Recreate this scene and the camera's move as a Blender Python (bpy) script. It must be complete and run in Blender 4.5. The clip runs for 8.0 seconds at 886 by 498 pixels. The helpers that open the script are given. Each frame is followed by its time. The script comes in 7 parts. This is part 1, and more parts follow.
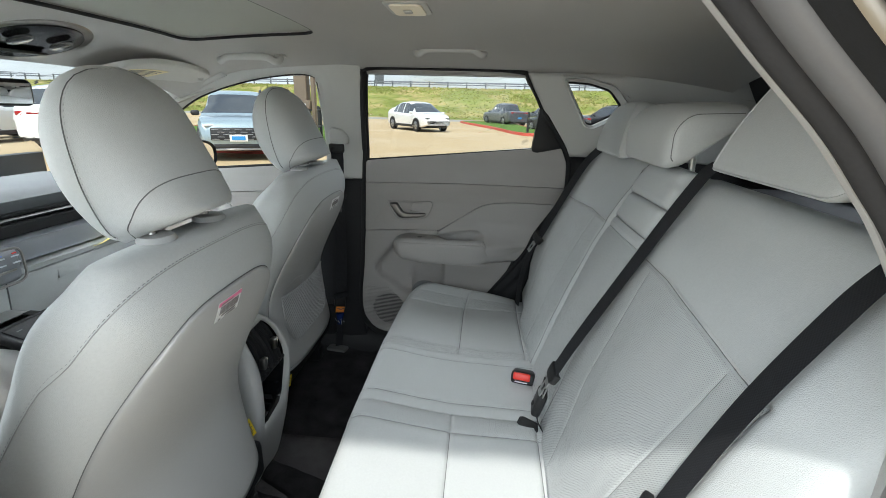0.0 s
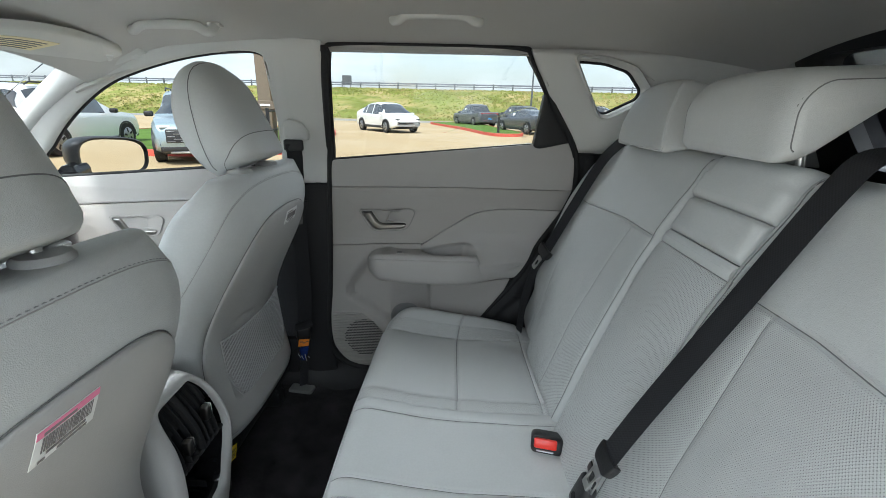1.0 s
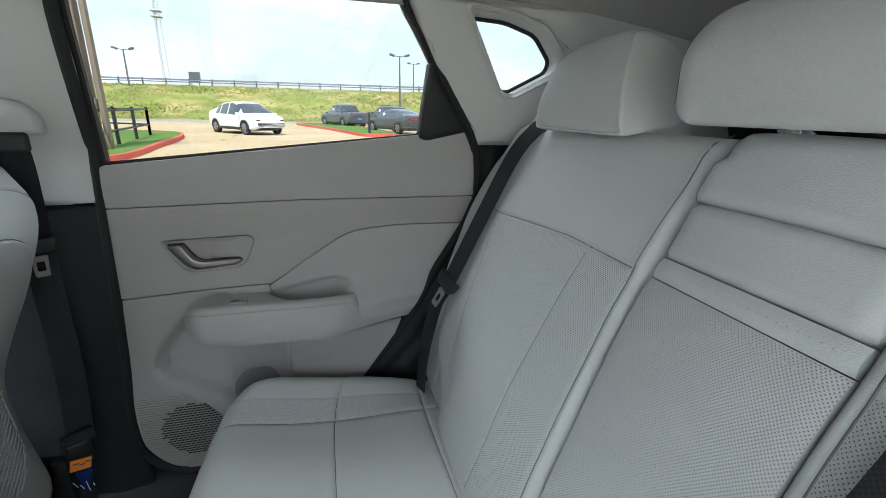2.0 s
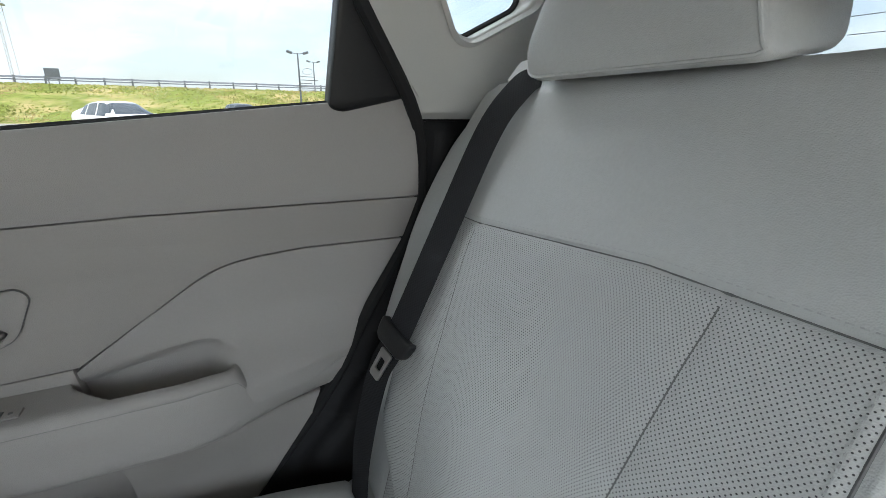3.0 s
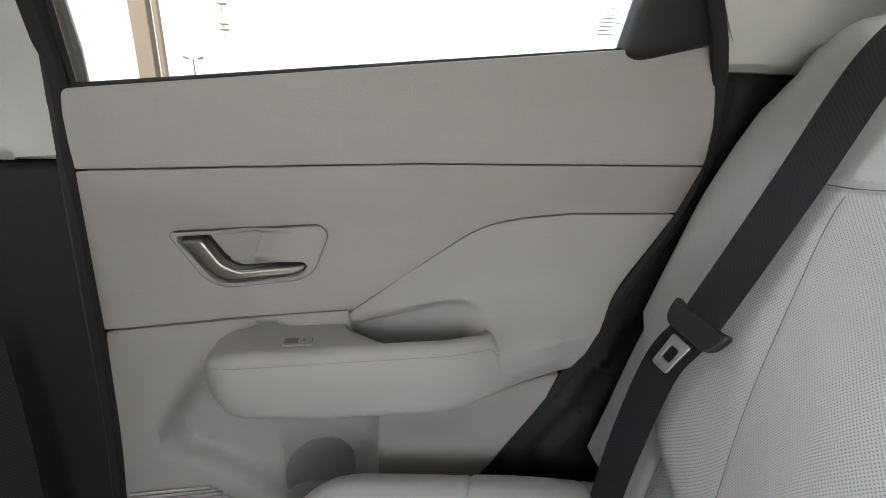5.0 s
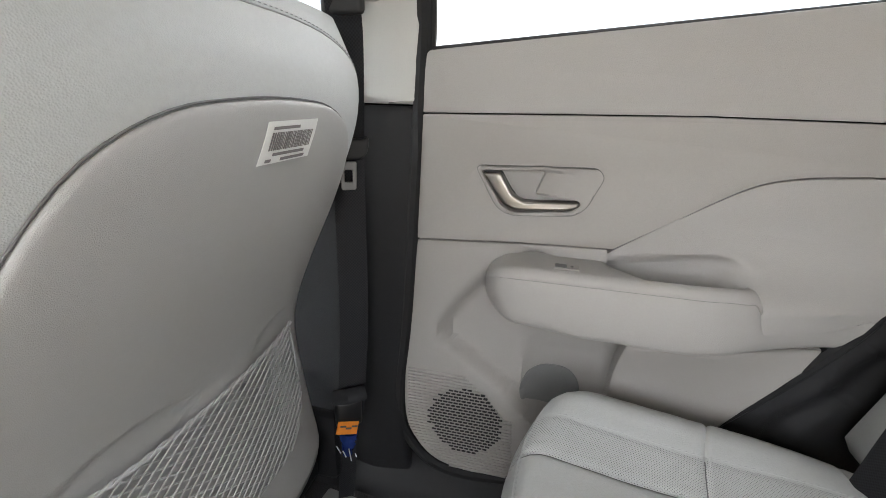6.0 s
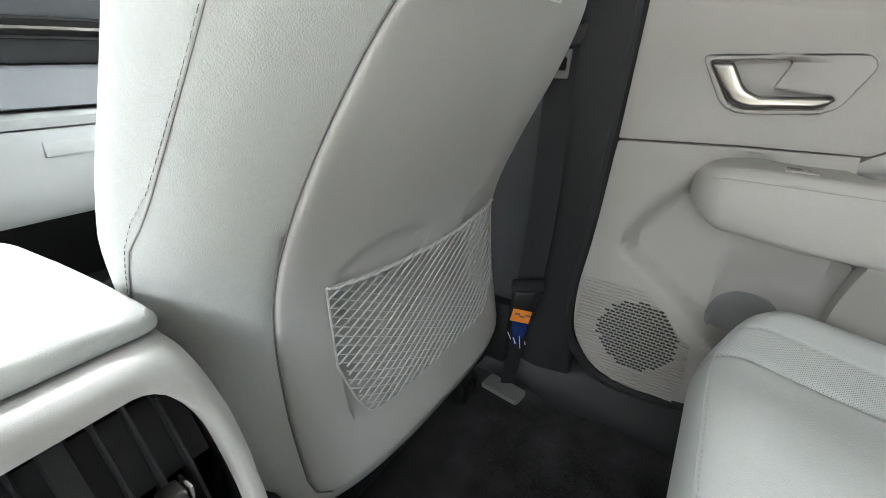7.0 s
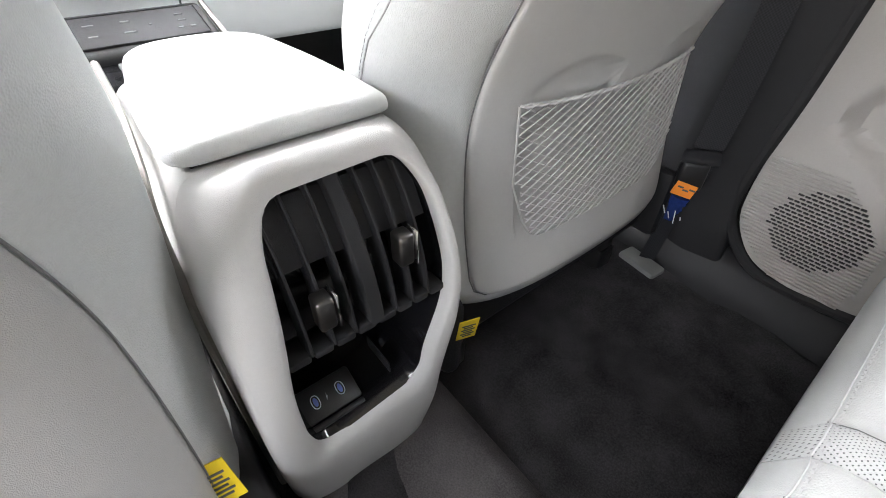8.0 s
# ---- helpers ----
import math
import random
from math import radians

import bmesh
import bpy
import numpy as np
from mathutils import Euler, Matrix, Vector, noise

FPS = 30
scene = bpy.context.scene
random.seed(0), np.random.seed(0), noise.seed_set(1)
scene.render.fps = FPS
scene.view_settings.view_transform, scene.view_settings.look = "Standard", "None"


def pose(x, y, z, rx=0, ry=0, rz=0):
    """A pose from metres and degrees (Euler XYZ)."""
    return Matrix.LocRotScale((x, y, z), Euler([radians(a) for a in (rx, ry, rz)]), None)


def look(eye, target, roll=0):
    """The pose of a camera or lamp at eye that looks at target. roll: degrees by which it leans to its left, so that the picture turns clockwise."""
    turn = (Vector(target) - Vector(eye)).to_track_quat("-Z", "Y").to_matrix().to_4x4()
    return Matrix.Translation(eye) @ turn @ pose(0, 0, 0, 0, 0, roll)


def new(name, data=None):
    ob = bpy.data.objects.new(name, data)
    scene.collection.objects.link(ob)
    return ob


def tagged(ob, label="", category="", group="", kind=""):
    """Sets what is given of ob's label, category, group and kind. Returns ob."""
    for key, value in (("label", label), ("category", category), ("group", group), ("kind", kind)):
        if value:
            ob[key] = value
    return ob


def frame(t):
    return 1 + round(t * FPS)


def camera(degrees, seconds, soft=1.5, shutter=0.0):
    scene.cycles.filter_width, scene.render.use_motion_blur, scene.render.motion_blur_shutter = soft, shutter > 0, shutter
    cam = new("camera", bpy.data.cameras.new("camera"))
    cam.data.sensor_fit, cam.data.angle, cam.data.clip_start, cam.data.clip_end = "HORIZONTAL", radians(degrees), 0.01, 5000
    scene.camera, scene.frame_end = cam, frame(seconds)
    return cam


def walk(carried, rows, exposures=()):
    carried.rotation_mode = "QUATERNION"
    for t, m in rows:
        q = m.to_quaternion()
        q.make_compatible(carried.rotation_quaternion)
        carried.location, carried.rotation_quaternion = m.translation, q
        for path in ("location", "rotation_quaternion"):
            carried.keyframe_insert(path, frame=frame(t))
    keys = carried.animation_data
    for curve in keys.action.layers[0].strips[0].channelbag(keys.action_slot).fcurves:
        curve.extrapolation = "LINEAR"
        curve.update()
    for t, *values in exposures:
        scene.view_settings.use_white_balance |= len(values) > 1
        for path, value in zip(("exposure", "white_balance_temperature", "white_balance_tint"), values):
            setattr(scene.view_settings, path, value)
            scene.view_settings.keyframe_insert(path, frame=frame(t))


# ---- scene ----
import collections

cam = camera(90.7, 8.0, 0.85)
PATH = [
    (0, (0.177, 0.104, 1.245), (0.017, 1.998, 0.622), 1.6),
    (0.5, (0.126, 0.266, 1.208), (-0.015, 2.162, 0.587), 1.6),
    (1, (0.108, 0.408, 1.199), (0.073, 2.311, 0.585), 1.4),
    (1.5, (0.131, 0.622, 1.179), (0.379, 2.51, 0.566), 1.3),
    (2, (0.149, 0.818, 1.147), (0.646, 2.66, 0.548), 1.3),
    (2.2, (0.174, 0.884, 1.137), (0.771, 2.696, 0.537), 1.1),
    (3.3, (0.215, 1.267, 1.06), (1.094, 2.962, 0.465), 0.7),
    (3.5, (0.198, 1.307, 1.047), (1.072, 3.003, 0.448), 0.6),
    (4.2, (0.129, 1.356, 1.02), (0.871, 3.114, 0.423), 0.4),
    (5.3, (-0.005, 1.246, 0.991), (0.064, 3.154, 0.395), 1.8),
    (5.5, (-0.044, 1.224, 0.974), (-0.132, 3.117, 0.335), 2.1),
    (6, (-0.096, 1.169, 0.963), (-0.528, 3.011, 0.313), 1.8),
    (6.5, (-0.125, 1.123, 0.924), (-0.843, 2.87, 0.267), 1.7),
    (7, (-0.144, 1.072, 0.869), (-1.12, 2.603, 0.029), 1.6),
    (7.1, (-0.141, 1.059, 0.858), (-1.17, 2.526, -0.03), 1.8),
    (7.5, (-0.146, 1.025, 0.841), (-1.307, 2.245, -0.239), 1.3),
    (8, (-0.15, 0.99, 0.831), (-1.321, 1.956, -0.471), 1.3),
]
EXPOSURES = [(0.0, 1.05, 6150, 5), (1.0, 1.17, 6050, 5), (2.0, 1.32, 6000, 5), (3.5, 1.4, 6250, 9), (4.2, 1.64, 6400, 10), (5.5, 2.13, 6600, 12), (6.5, 2.47, 6650, 12), (7.0, 2.43, 6500, 6), (7.5, 2.45, 6500, 7), (8.0, 2.71, 6600, 14)]
walk(cam, [(t, look(eye, target, roll)) for t, eye, target, roll in PATH], EXPOSURES)
# the middle plane of the car; the far side lies at larger y, the front at smaller x
MID = 1.115

# ---------------------------------------------------------------- light
SUN_DIR = Vector((-0.10, -0.54, 0.83)).normalized()
world = bpy.data.worlds.new("sky")
scene.world = world
world.use_nodes = True
wn, wl = world.node_tree.nodes, world.node_tree.links
wn.clear()
sky = wn.new("ShaderNodeTexSky")
sky.sky_type = "NISHITA"
sky.sun_disc = False
sky.sun_elevation = math.asin(SUN_DIR.z)
sky.sun_rotation = math.atan2(SUN_DIR.x, SUN_DIR.y)
sky.air_density, sky.dust_density, sky.ozone_density = 1.2, 2.5, 1.0
geo = wn.new("ShaderNodeTexCoord")
stretch = wn.new("ShaderNodeMapping")
stretch.inputs["Scale"].default_value = (1.0, 1.0, 3.2)
puffs = wn.new("ShaderNodeTexNoise")
puffs.inputs["Scale"].default_value = 2.6
puffs.inputs["Detail"].default_value = 7.0
puffs.inputs["Roughness"].default_value = 0.55
cover = wn.new("ShaderNodeMapRange")
cover.inputs["From Min"].default_value = 0.40
cover.inputs["From Max"].default_value = 0.66
cover.inputs["To Min"].default_value = 0.35
blendsky = wn.new("ShaderNodeMix")
blendsky.data_type = "RGBA"
blendsky.inputs[7].default_value = (5.8, 6.3, 6.8, 1)
back = wn.new("ShaderNodeBackground")
back.inputs["Strength"].default_value = 0.085
wout = wn.new("ShaderNodeOutputWorld")
wl.new(geo.outputs["Generated"], stretch.inputs["Vector"])
wl.new(stretch.outputs["Vector"], puffs.inputs["Vector"])
wl.new(puffs.outputs["Fac"], cover.inputs["Value"])
wl.new(cover.outputs["Result"], blendsky.inputs["Factor"])
wl.new(sky.outputs["Color"], blendsky.inputs[6])
wl.new(blendsky.outputs[2], back.inputs["Color"])
wl.new(back.outputs["Background"], wout.inputs["Surface"])

sun_data = bpy.data.lights.new("sun", "SUN")
sun_data.energy, sun_data.angle, sun_data.color = 1.95, radians(2.5), (1.0, 0.95, 0.88)
sun = new("sun", sun_data)
sun.matrix_world = look(SUN_DIR * 50, (0, 0, 0))


def sky_lamp(name, eye, target, wide, high, watts):
    """Daylight that comes in through one of the car's openings."""
    data = bpy.data.lights.new(name, "AREA")
    data.shape, data.size, data.size_y, data.energy, data.color = "RECTANGLE", wide, high, watts, (0.95, 0.98, 1.0)
    new(name, data).matrix_world = look(eye, target)


sky_lamp("daylight_open_door", (-0.08, -0.30, 1.25), (0.22, 0.9, 0.55), 1.2, 0.9, 5.8)
sky_lamp("daylight_windscreen", (-1.95, MID, 2.05), (-0.7, MID, 0.75), 1.4, 0.8, 18.5)
sky_lamp("daylight_rear_window", (1.85, MID, 1.75), (0.0, MID, 0.80), 1.1, 0.5, 15)
sky_lamp("daylight_far_windows", (-0.1, 2.75, 2.25), (0.0, 1.3, 0.7), 1.8, 0.6, 9.5)
sky_lamp("daylight_driver_window", (-0.85, 0.22, 1.42), (-0.45, 1.25, 0.72), 0.9, 0.4, 3)

# ---------------------------------------------------------------- materials
def mat(name, color, rough=0.5, metal=0.0, var=0.06, grain=400.0, bump=0.0, large=3.0, spec=0.5, coat=0.0, coords="Object", tint=0.0):
    """A surface with variation at two scales and fine relief."""
    m = bpy.data.materials.new(name)
    m.use_nodes = True
    n, l = m.node_tree.nodes, m.node_tree.links
    b = n["Principled BSDF"]
    b.inputs["Roughness"].default_value = rough
    b.inputs["Metallic"].default_value = metal
    b.inputs["Specular IOR Level"].default_value = spec
    b.inputs["Coat Weight"].default_value = coat
    tc = n.new("ShaderNodeTexCoord")
    big = n.new("ShaderNodeTexNoise")
    big.inputs["Scale"].default_value = large
    big.inputs["Detail"].default_value = 4
    fine = n.new("ShaderNodeTexNoise")
    fine.inputs["Scale"].default_value = grain
    fine.inputs["Detail"].default_value = 3
    for t in (big, fine):
        l.new(tc.outputs[coords], t.inputs["Vector"])
    add = n.new("ShaderNodeMath")
    add.operation = "ADD"
    l.new(big.outputs["Fac"], add.inputs[0])
    l.new(fine.outputs["Fac"], add.inputs[1])
    rng = n.new("ShaderNodeMapRange")
    rng.inputs["From Min"].default_value = 0.6
    rng.inputs["From Max"].default_value = 1.4
    rng.inputs["To Min"].default_value = 1 - var
    rng.inputs["To Max"].default_value = 1 + var
    l.new(add.outputs[0], rng.inputs["Value"])
    mul = n.new("ShaderNodeVectorMath")
    mul.operation = "SCALE"
    mul.inputs[0].default_value = color
    l.new(rng.outputs["Result"], mul.inputs["Scale"])
    l.new(mul.outputs["Vector"], b.inputs["Base Color"])
    if bump:
        bp = n.new("ShaderNodeBump")
        bp.inputs["Strength"].default_value = bump
        bp.inputs["Distance"].default_value = 0.001
        l.new(fine.outputs["Fac"], bp.inputs["Height"])
        l.new(bp.outputs["Normal"], b.inputs["Normal"])
    return m


def pebbled(m, size=900.0, strength=0.25):
    """Adds the cell-like grain of hide or moulded plastic to a material's relief."""
    n, l = m.node_tree.nodes, m.node_tree.links
    b = n["Principled BSDF"]
    tc = n.new("ShaderNodeTexCoord")
    v = n.new("ShaderNodeTexVoronoi")
    v.inputs["Scale"].default_value = size
    l.new(tc.outputs["Object"], v.inputs["Vector"])
    bp = n.new("ShaderNodeBump")
    bp.inputs["Strength"].default_value = strength
    bp.inputs["Distance"].default_value = 0.0006
    l.new(v.outputs["Distance"], bp.inputs["Height"])
    wide = n.new("ShaderNodeTexNoise")
    wide.inputs["Scale"].default_value = 14.0
    wide.inputs["Detail"].default_value = 2.0
    l.new(tc.outputs["Object"], wide.inputs["Vector"])
    b2 = n.new("ShaderNodeBump")
    b2.inputs["Strength"].default_value = 0.25
    b2.inputs["Distance"].default_value = 0.006
    l.new(wide.outputs["Fac"], b2.inputs["Height"])
    l.new(b2.outputs["Normal"], bp.inputs["Normal"])
    l.new(bp.outputs["Normal"], b.inputs["Normal"])
    return m


def perforated(m, pitch=0.0034, hole=0.112):
    """Rows of punched holes in staggered order, in metres of the surface's own UV."""
    n, l = m.node_tree.nodes, m.node_tree.links
    b = n["Principled BSDF"]
    uv = n.new("ShaderNodeUVMap")
    sep = n.new("ShaderNodeSeparateXYZ")
    l.new(uv.outputs["UV"], sep.inputs[0])

    def op(kind, a, c=None):
        k = n.new("ShaderNodeMath")
        k.operation = kind
        for i, s in enumerate((a, c)):
            if s is None:
                continue
            if isinstance(s, (int, float)):
                k.inputs[i].default_value = s
            else:
                l.new(s, k.inputs[i])
        return k.outputs[0]
    row = op("DIVIDE", sep.outputs[1], pitch * 0.62)
    odd = op("MULTIPLY", op("MODULO", op("FLOOR", row), 2.0), 0.5)
    col = op("ADD", op("DIVIDE", sep.outputs[0], pitch), odd)
    fx = op("SUBTRACT", op("FRACT", col), 0.5)
    fy = op("MULTIPLY", op("SUBTRACT", op("FRACT", row), 0.5), 0.62)
    d = op("SQRT", op("ADD", op("MULTIPLY", fx, fx), op("MULTIPLY", fy, fy)))
    inside = n.new("ShaderNodeMapRange")
    inside.inputs["From Min"].default_value = hole
    inside.inputs["From Max"].default_value = hole * 1.5
    l.new(d, inside.inputs["Value"])
    old = b.inputs["Base Color"].links[0].from_socket
    mix = n.new("ShaderNodeMix")
    mix.data_type = "RGBA"
    mix.inputs[6].default_value = (0.085, 0.088, 0.09, 1)
    l.new(inside.outputs["Result"], mix.inputs["Factor"])
    l.new(old, mix.inputs[7])
    l.new(mix.outputs[2], b.inputs["Base Color"])
    bp = n.new("ShaderNodeBump")
    bp.inputs["Strength"].default_value = 0.8
    bp.inputs["Distance"].default_value = 0.0012
    l.new(inside.outputs["Result"], bp.inputs["Height"])
    l.new(b.inputs["Normal"].links[0].from_socket, bp.inputs["Normal"])
    l.new(bp.outputs["Normal"], b.inputs["Normal"])
    return m


def woven(m, across=430.0, along=400.0):
    """Webbing: fine ribs along the UV's length."""
    n, l = m.node_tree.nodes, m.node_tree.links
    b = n["Principled BSDF"]
    uv = n.new("ShaderNodeUVMap")
    mp = n.new("ShaderNodeMapping")
    mp.inputs["Scale"].default_value = (across, along, 1)
    ck = n.new("ShaderNodeTexChecker")
    ck.inputs["Scale"].default_value = 1.0
    ck.inputs["Color1"].default_value = (1, 1, 1, 1)
    ck.inputs["Color2"].default_value = (0, 0, 0, 1)
    l.new(uv.outputs["UV"], mp.inputs["Vector"])
    l.new(mp.outputs["Vector"], ck.inputs["Vector"])
    bp = n.new("ShaderNodeBump")
    bp.inputs["Strength"].default_value = 0.7
    bp.inputs["Distance"].default_value = 0.0008
    l.new(ck.outputs["Fac"], bp.inputs["Height"])
    l.new(bp.outputs["Normal"], b.inputs["Normal"])
    old = b.inputs["Base Color"].links[0].from_socket
    mix = n.new("ShaderNodeMix")
    mix.data_type = "RGBA"
    mix.blend_type = "MULTIPLY"
    mix.inputs["Factor"].default_value = 0.35
    l.new(old, mix.inputs[6])
    l.new(ck.outputs["Color"], mix.inputs[7])
    l.new(mix.outputs[2], b.inputs["Base Color"])
    return m


LEATHER = pebbled(mat("grey_leather", (0.50, 0.51, 0.505), 0.48, var=0.05, grain=250, large=4, spec=0.4), 850, 0.42)
PERF = perforated(pebbled(mat("perforated_leather", (0.50, 0.51, 0.505), 0.5, var=0.05, grain=250, large=4, spec=0.4), 850, 0.42))
SHELL = pebbled(mat("seat_shell_plastic", (0.40, 0.395, 0.385), 0.5, var=0.03, grain=300, spec=0.4), 1500, 0.32)
TRIM = pebbled(mat("door_trim_plastic", (0.335, 0.318, 0.300), 0.52, var=0.03, grain=300, spec=0.4), 1200, 0.5)
TRIM_SOFT = pebbled(mat("soft_door_trim", (0.352, 0.338, 0.322), 0.5, var=0.03, grain=300, spec=0.4), 1000, 0.5)
PILLAR = mat("pillar_trim", (0.50, 0.50, 0.48), 0.55, var=0.03, grain=500, bump=0.2)
HEADLINER = mat("headliner_cloth", (0.47, 0.46, 0.44), 0.95, var=0.06, grain=900, bump=0.5, spec=0.1)
SHADE = mat("sunshade_cloth", (0.46, 0.47, 0.42), 0.95, var=0.05, grain=900, bump=0.5, spec=0.1)
BLACK = mat("black_plastic", (0.011, 0.011, 0.012), 0.45, var=0.15, grain=500, bump=0.3)
CHARCOAL = pebbled(mat("charcoal_plastic", (0.0145, 0.0145, 0.016), 0.55, var=0.08, grain=400, spec=0.25), 1300, 0.4)
RUBBER = mat("black_rubber", (0.008, 0.008, 0.009), 0.75, var=0.1, grain=300, bump=0.2)
GLOSSBLACK = mat("piano_black", (0.006, 0.006, 0.007), 0.12, var=0.05, spec=0.6)
CARPET = mat("dark_carpet", (0.027, 0.026, 0.0275), 1.0, var=0.75, grain=420, bump=1.0, large=14, spec=0.05)
# the same carpet, with the light on the tunnel put into its colour
TUNNELCARPET_LIT = mat("lit_tunnel_carpet", (0.062, 0.058, 0.059), 1.0, var=0.6, grain=420, bump=1.0, large=12, spec=0.05)
BELT = woven(mat("belt_webbing", (0.027, 0.0275, 0.031), 0.7, var=0.1, grain=300, spec=0.2))
SILVER = mat("satin_silver", (0.30, 0.285, 0.265), 0.36, metal=1.0, var=0.03)
STEEL = mat("brushed_steel", (0.50, 0.50, 0.49), 0.35, metal=1.0, var=0.05)
CHROME = mat("chrome", (0.85, 0.85, 0.85), 0.08, metal=1.0, var=0.02)
DARKSATIN = mat("dark_satin_metal", (0.16, 0.155, 0.15), 0.32, metal=1.0, var=0.05)
BLUEPORT = mat("blue_port_print", (0.14, 0.20, 0.55), 0.5, var=0.05)
THREAD = mat("grey_thread", (0.46, 0.47, 0.47), 0.7, var=0.05)
# grey thread darkened for the stitch holes and the shade in them
STITCH = mat("shaded_stitch_thread", (0.24, 0.245, 0.25), 0.8, var=0.1)
SEAM = mat("seam_shadow_gap", (0.16, 0.16, 0.16), 0.8, var=0.1)
NETTING = mat("net_cord", (0.47, 0.465, 0.46), 0.7, var=0.06)
WHITE = mat("white_paper", (0.78, 0.78, 0.76), 0.6, var=0.03)
PINK = mat("pink_print", (0.75, 0.22, 0.36), 0.6, var=0.03)
TAGINK = mat("faded_print", (0.20, 0.185, 0.185), 0.6, var=0.1)
INK = mat("dark_print", (0.10, 0.10, 0.11), 0.6, var=0.05)
PALEPRINT = mat("pale_print", (0.62, 0.66, 0.70), 0.6, var=0.03)
RED = mat("red_button", (0.75, 0.035, 0.02), 0.35, var=0.04)
ORANGE = mat("orange_label", (0.80, 0.25, 0.03), 0.5, var=0.04)
YELLOW = mat("yellow_label", (0.82, 0.60, 0.02), 0.5, var=0.04)
BLUEFILM = mat("blue_plastic_film", (0.02, 0.04, 0.16), 0.2, var=0.3, grain=120, bump=0.6)
LENS = mat("lamp_lens", (0.80, 0.74, 0.60), 0.3, var=0.03)
ANCHORGREY = mat("anchor_grey_plastic", (0.17, 0.175, 0.17), 0.55, var=0.08, grain=400, bump=0.2)
PRINTDIM = mat("dim_print", (0.14, 0.14, 0.14), 0.6, var=0.04)
# trim darkened to carry the shade of recesses in its colour
TRIMSHADE = mat("recess_shade_trim", (0.20, 0.20, 0.20), 0.6, var=0.04)
SEAMLIGHT = mat("recess_grey", (0.33, 0.33, 0.32), 0.6, var=0.04)
SMOKED = mat("smoked_lens", (0.03, 0.03, 0.032), 0.15, var=0.05)
MIRROR = mat("mirror_glass", (0.9, 0.9, 0.9), 0.02, metal=1.0, var=0.01)


def glass_material(name, color=(1, 1, 1), rough=0.0):
    m = bpy.data.materials.new(name)
    m.use_nodes = True
    b = m.node_tree.nodes["Principled BSDF"]
    b.inputs["Base Color"].default_value = (*color, 1)
    b.inputs["Transmission Weight"].default_value = 1.0
    b.inputs["Roughness"].default_value = rough
    b.inputs["IOR"].default_value = 1.45
    return m


GLASS = glass_material("window_glass", (0.97, 0.98, 0.97))
SCREENGLASS = glass_material("screen_glass", (0.97, 0.98, 0.97))
SCREENGLASS.node_tree.nodes["Principled BSDF"].inputs["IOR"].default_value = 1.03


def patchy(m, second, size, low=0.42, high=0.60):
    """Mixes a second colour into a material in soft patches of its own."""
    n, l = m.node_tree.nodes, m.node_tree.links
    b = n["Principled BSDF"]
    tc = n.new("ShaderNodeTexCoord")
    v = n.new("ShaderNodeTexNoise")
    v.inputs["Scale"].default_value = size
    v.inputs["Detail"].default_value = 6.0
    v.inputs["Roughness"].default_value = 0.65
    l.new(tc.outputs["Object"], v.inputs["Vector"])
    r = n.new("ShaderNodeMapRange")
    r.inputs["From Min"].default_value = low
    r.inputs["From Max"].default_value = high
    l.new(v.outputs["Fac"], r.inputs["Value"])
    mix = n.new("ShaderNodeMix")
    mix.data_type = "RGBA"
    mix.inputs[7].default_value = (*second, 1)
    l.new(r.outputs["Result"], mix.inputs["Factor"])
    l.new(b.inputs["Base Color"].links[0].from_socket, mix.inputs[6])
    l.new(mix.outputs[2], b.inputs["Base Color"])
    return m

# ---------------------------------------------------------------- mesh helpers
def V(*a):
    return Vector(a)


def part(name, bm, material, parent=None, label="", smooth=40):
    """Links a bmesh as one mesh object, under a thing where one is given."""
    me = bpy.data.meshes.new(name)
    bm.normal_update()
    bm.to_mesh(me)
    bm.free()
    for m in (material if isinstance(material, (list, tuple)) else [material]):
        me.materials.append(m)
    if smooth:
        me.polygons.foreach_set("use_smooth", [True] * len(me.polygons))
        if smooth < 180:
            me.set_sharp_from_angle(angle=radians(smooth))
    ob = new(name, me)
    if parent is not None:
        ob.parent = parent
    if label:
        ob["label"] = label
    return ob


def empty(name, label, category, at=(0, 0, 0), group="", kind=""):
    e = new(name)
    e.empty_display_size = 0.05
    e.location = at
    return tagged(e, label, category, group, kind)


def box_bm(sx, sy, sz, at=(0, 0, 0), bevel=0.0, seg=2, m=None):
    bm = bmesh.new()
    bmesh.ops.create_cube(bm, size=1.0)
    bmesh.ops.scale(bm, vec=(sx, sy, sz), verts=bm.verts)
    if bevel:
        bmesh.ops.bevel(bm, geom=list(bm.edges), offset=bevel, segments=seg, affect="EDGES", profile=0.5)
    if m is not None:
        bm.transform(m)
    bmesh.ops.translate(bm, vec=at, verts=bm.verts)
    return bm


def merge(bms):
    out = bmesh.new()
    for b in bms:
        me = bpy.data.meshes.new("tmp")
        b.to_mesh(me)
        b.free()
        out.from_mesh(me)
        bpy.data.meshes.remove(me)
    return out


def resample(pts, step, closed=False):
    pts = [Vector(p) for p in pts]
    if closed:
        pts.append(pts[0].copy())
    out = []
    for a, b in zip(pts, pts[1:]):
        k = max(1, int(math.ceil((b - a).length / step)))
        out += [a.lerp(b, i / k) for i in range(k)]
    if not closed:
        out.append(pts[-1])
    return out


